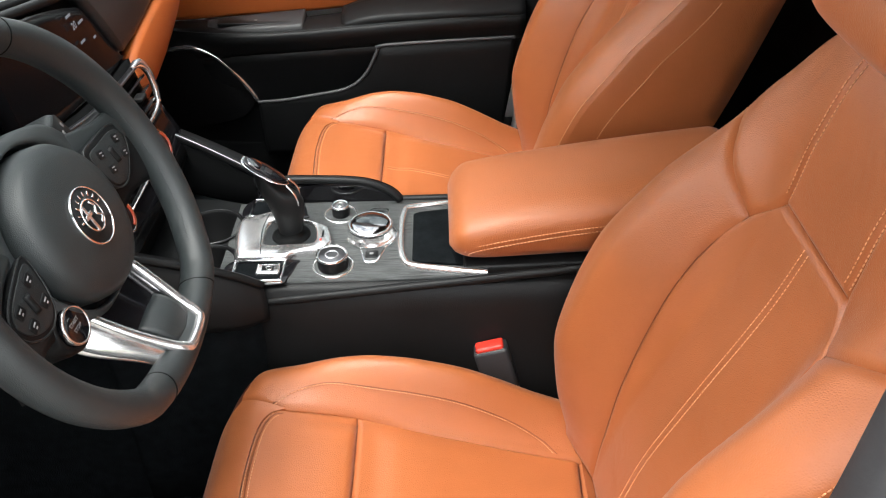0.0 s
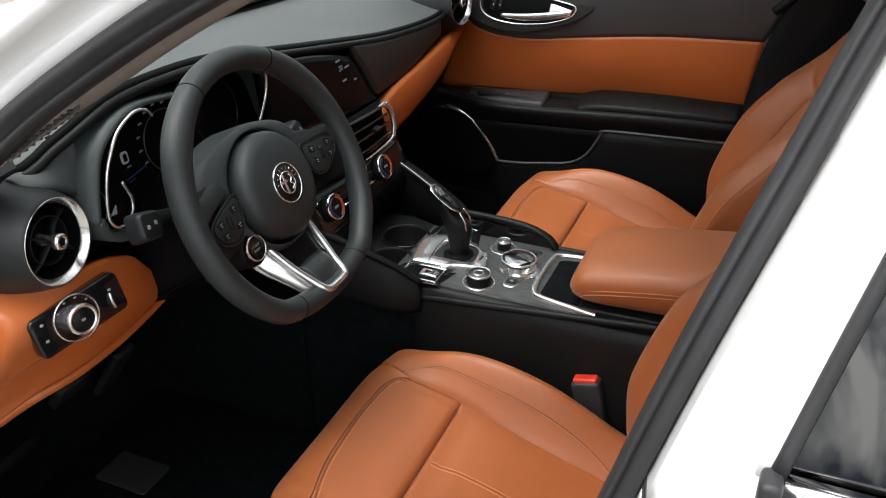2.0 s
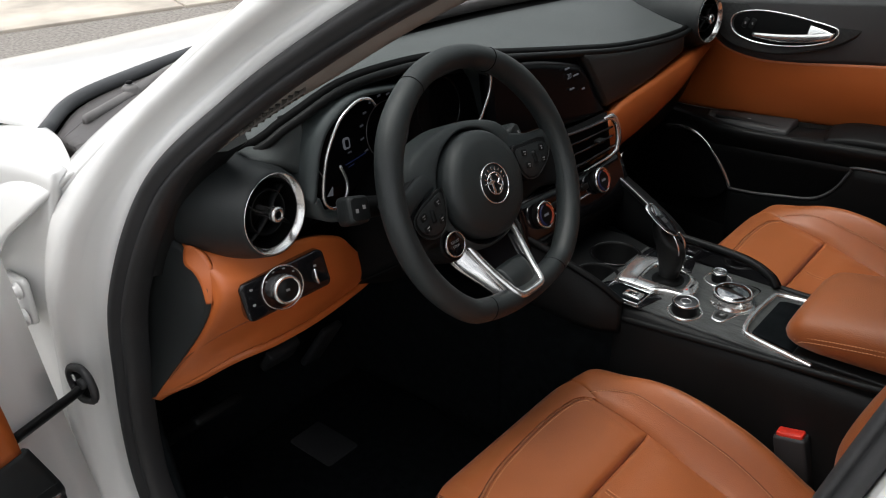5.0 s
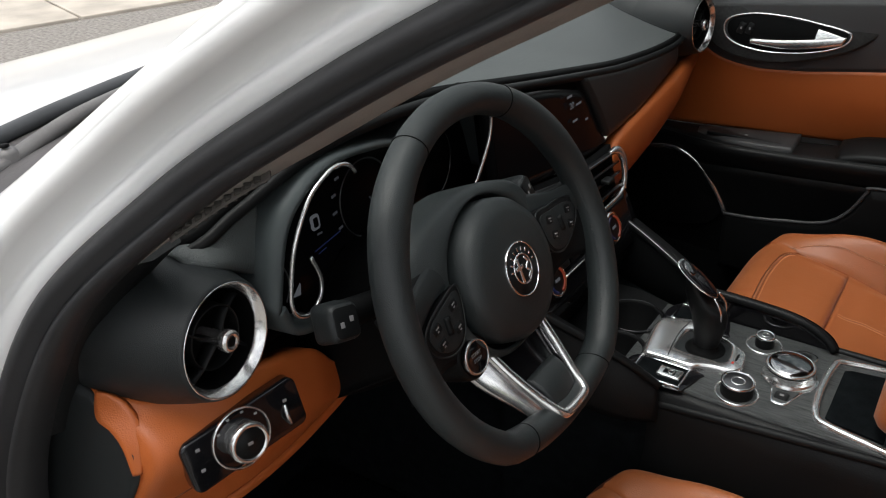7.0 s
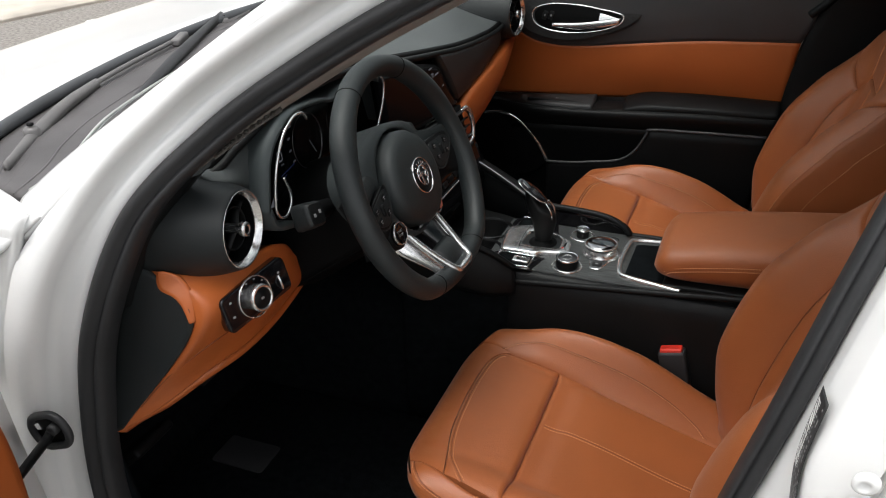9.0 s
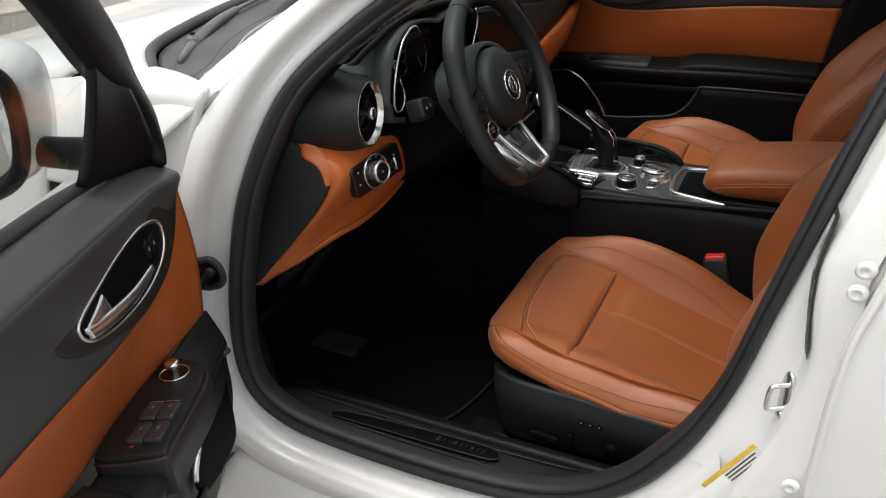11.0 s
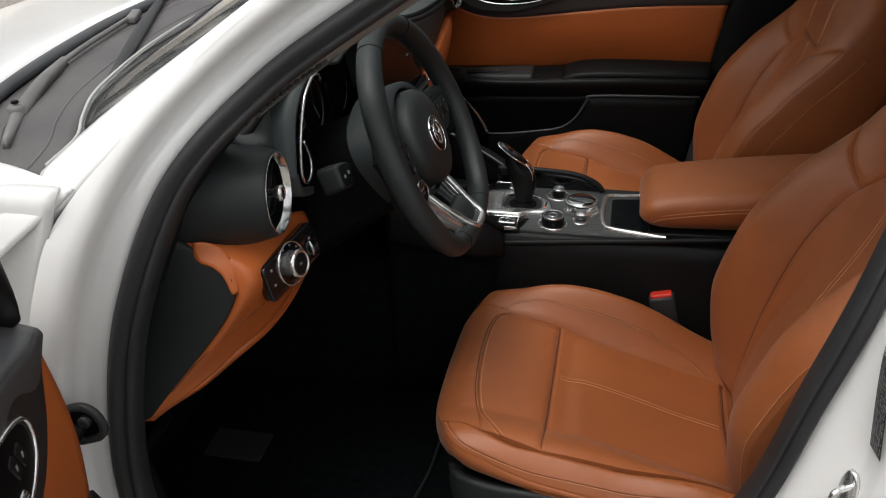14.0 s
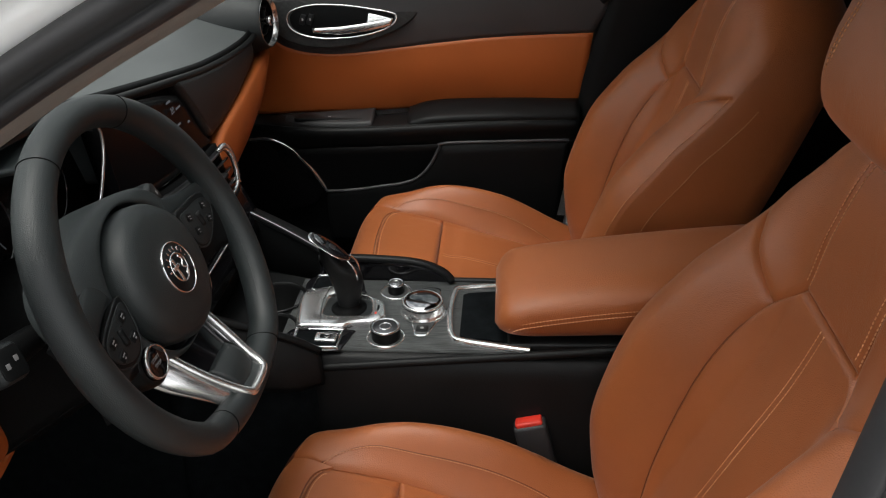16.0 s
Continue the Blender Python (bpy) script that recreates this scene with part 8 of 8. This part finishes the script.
near_door.matrix_basis = Matrix.Translation(HINGE) @ Matrix.Rotation(radians(-68), 4, 'Z') @ Matrix.Translation(-HINGE)
# hinges, wiring boot
for z in (0.80, 0.46):
    h = part("door_hinge", slab(rrect(0.075, 0.070, 0.010), 0.008, basis(V((-0.470, -0.800, z)), V((1, 0.10, 0)).normalized(), V((0, 0, 1)), V((0.10, -1, 0)).normalized()), r=0.003), PAINT, body, "white painted door hinge")
    part("hinge_knuckle", tube([(-0.462, -0.838, z - 0.035), (-0.462, -0.838, z + 0.035)], 0.011, 16, 6), PAINT, h)
    part("door_leaf", rbox(0.014, 0.080, 0.060, 0.004, pose(-0.462, -0.872, z, 0, 0, 8)), PAINT, h)
    for dz in (-0.020, 0.020):
        part("hinge_bolt", revolve([(0.012, 0), (0.012, 0.003), (0.008, 0.0035), (0.008, 0.009), (0.006, 0.011), (0, 0.011)], basis(V((-0.442, -0.808, z + dz)), V((1, 0, 0)), V((0, 0, 1)), V((0.10, -1, 0)).normalized()), 20), PAINT, h)
boot = thing("wiring_boot", "black rubber wiring boot between pillar and door", "wiring boot")
part("boot_plug", rbox(0.045, 0.040, 0.055, 0.008, pose(-0.468, -0.815, 0.585, 0, 0, 10)), RUBBER, boot)
prof = [(0.020 + (0.004 if i % 2 else 0.0), 0.006 * i) for i in range(14)]
part("bellows", revolve([(0.0, 0.0)] + prof + [(0.0, 0.084)], basis(V((-0.462, -0.826, 0.562)), V((0, 0.8, 0.6)).normalized(), V((1, 0, 0)), V((0.02, -0.6, -0.8)).normalized()), 24), RUBBER, boot)
# door check strap
chk = thing("door_check", "black door check strap on the hinge pillar", "door check")
CM = basis(V((-0.362, -0.786, 0.699)), V((0.93, 0.0, 0.37)).normalized(), V((-0.37, 0, 0.93)).normalized(), V((0, -1, 0)))
cp = part("check_plate", slab(rrect(0.056, 0.040, 0.018, 8), 0.006, CM, r=0.002), DARK, chk, "dark recessed check plate")
part("plate_lip", tube([CM @ V((x, y, 0.007)) for x, y in rrect(0.064, 0.048, 0.022, 8)], 0.0055, 10, None, True, smoothed=False), RUBBER, cp, "black rubber rim")
part("check_roller", revolve([(0.008, 0.0), (0.008, 0.009), (0.006, 0.011), (0.003, 0.011), (0.0, 0.009)], CM @ pose(0.012, 0.003, 0.004), 20), RUBBER, cp)
part("check_clip", rbox(0.010, 0.010, 0.004, 0.001, CM @ pose(-0.017, 0.009, 0.007)), SATIN, cp)
part("check_strap", tube([(-0.364, -0.786, 0.697), (-0.360, -0.805, 0.692), (-0.352, -0.84, 0.690), (-0.335, -0.90, 0.690)], 0.013, 10, 24, flat=0.5), PLASTIC, chk, "black door check strap")

# ---- a white car parked across the yard, behind the camera ----
def parked_car(x0, y0):
    t = thing("parked_car", "white saloon car parked across the yard", "car")
    top = [(-2.2, 0.62), (-2.1, 0.78), (-1.2, 0.98), (-0.9, 1.0), (-0.2, 1.40), (0.9, 1.42), (1.6, 1.06), (2.2, 1.0), (2.3, 0.70), (2.25, 0.40)]
    T = cr_curve([(x, 0, z) for x, z in top], 60)
    rows = []
    for k, dz in ((1.0, 0.0), (0.9, 0.04), (0.0, 0.05), (-0.9, 0.04), (-1.0, 0.0)):
        rows.append([V((x0 + p.x, y0 + 0.78 * k * (1 - 0.22 * sm(1.0, 1.42, p.z)), p.z + dz - 0.04)) for p in T])
    bm = bmesh.new(); skin(bm, rows)
    part("upper_body", bm, PAINT, t)
    part("front_bumper", sheet([(x0 - 2.18, y0 - 0.78, 0.66), (x0 - 2.26, y0, 0.66), (x0 - 2.18, y0 + 0.78, 0.66)], [(x0 - 2.16, y0 - 0.80, 0.22), (x0 - 2.28, y0, 0.22), (x0 - 2.16, y0 + 0.80, 0.22)], 20, 8, 0.04, 0.03, out=(-1, 0, 0)), PAINT, t)
    part("rear_bumper", sheet([(x0 + 2.27, y0 - 0.78, 0.80), (x0 + 2.33, y0, 0.80), (x0 + 2.27, y0 + 0.78, 0.80)], [(x0 + 2.22, y0 - 0.80, 0.24), (x0 + 2.32, y0, 0.24), (x0 + 2.22, y0 + 0.80, 0.24)], 20, 8, 0.04, 0.03, out=(1, 0, 0)), PAINT, t)
    for sg in (-1, 1):
        w = lambda P: [(x0 + x, y0 + sg * y, z) for x, y, z in P]
        part("body_side", sheet(w([(-2.2, 0.78, 0.70), (-1.0, 0.80, 0.98), (1.6, 0.80, 1.02), (2.28, 0.78, 0.90)]), w([(-2.15, 0.80, 0.25), (-1.0, 0.84, 0.22), (1.6, 0.84, 0.22), (2.22, 0.80, 0.28)]), 40, 12, 0.05, 0.03, out=(0, sg, 0)), PAINT, t, "white car flank")
        g = part("side_window", sheet(w([(-0.72, 0.79, 1.03), (0.4, 0.79, 1.05), (1.45, 0.79, 1.07)]), w([(-0.12, 0.66, 1.34), (0.4, 0.64, 1.36), (0.95, 0.66, 1.34)]), 20, 6, 0.01, 0.006, out=(0, sg, 0)), GLOSS, t, "dark side window")
        part("window_strip", tube(w([(-0.80, 0.80, 1.015), (0.4, 0.80, 1.04), (1.55, 0.80, 1.06)]), 0.012, 8, 20), CHROME, g)
        for x in (-1.38, 1.42):
            m = basis(V((x0 + x, y0 + sg * 0.76, 0.325)), V((1, 0, 0)), V((0, 0, 1)), V((0, sg, 0)))
            r = part("wheel", revolve([(0.21, -0.1), (0.30, -0.1), (0.325, -0.07), (0.325, 0.07), (0.30, 0.11), (0.21, 0.11)], m, 40), TYRE, t, "black tyre")
            part("rim", revolve([(0.215, 0.10), (0.20, 0.07), (0.05, 0.06), (0.0, 0.07)], m, 40), SATIN, r)
parked_car(0.6, -5.2)
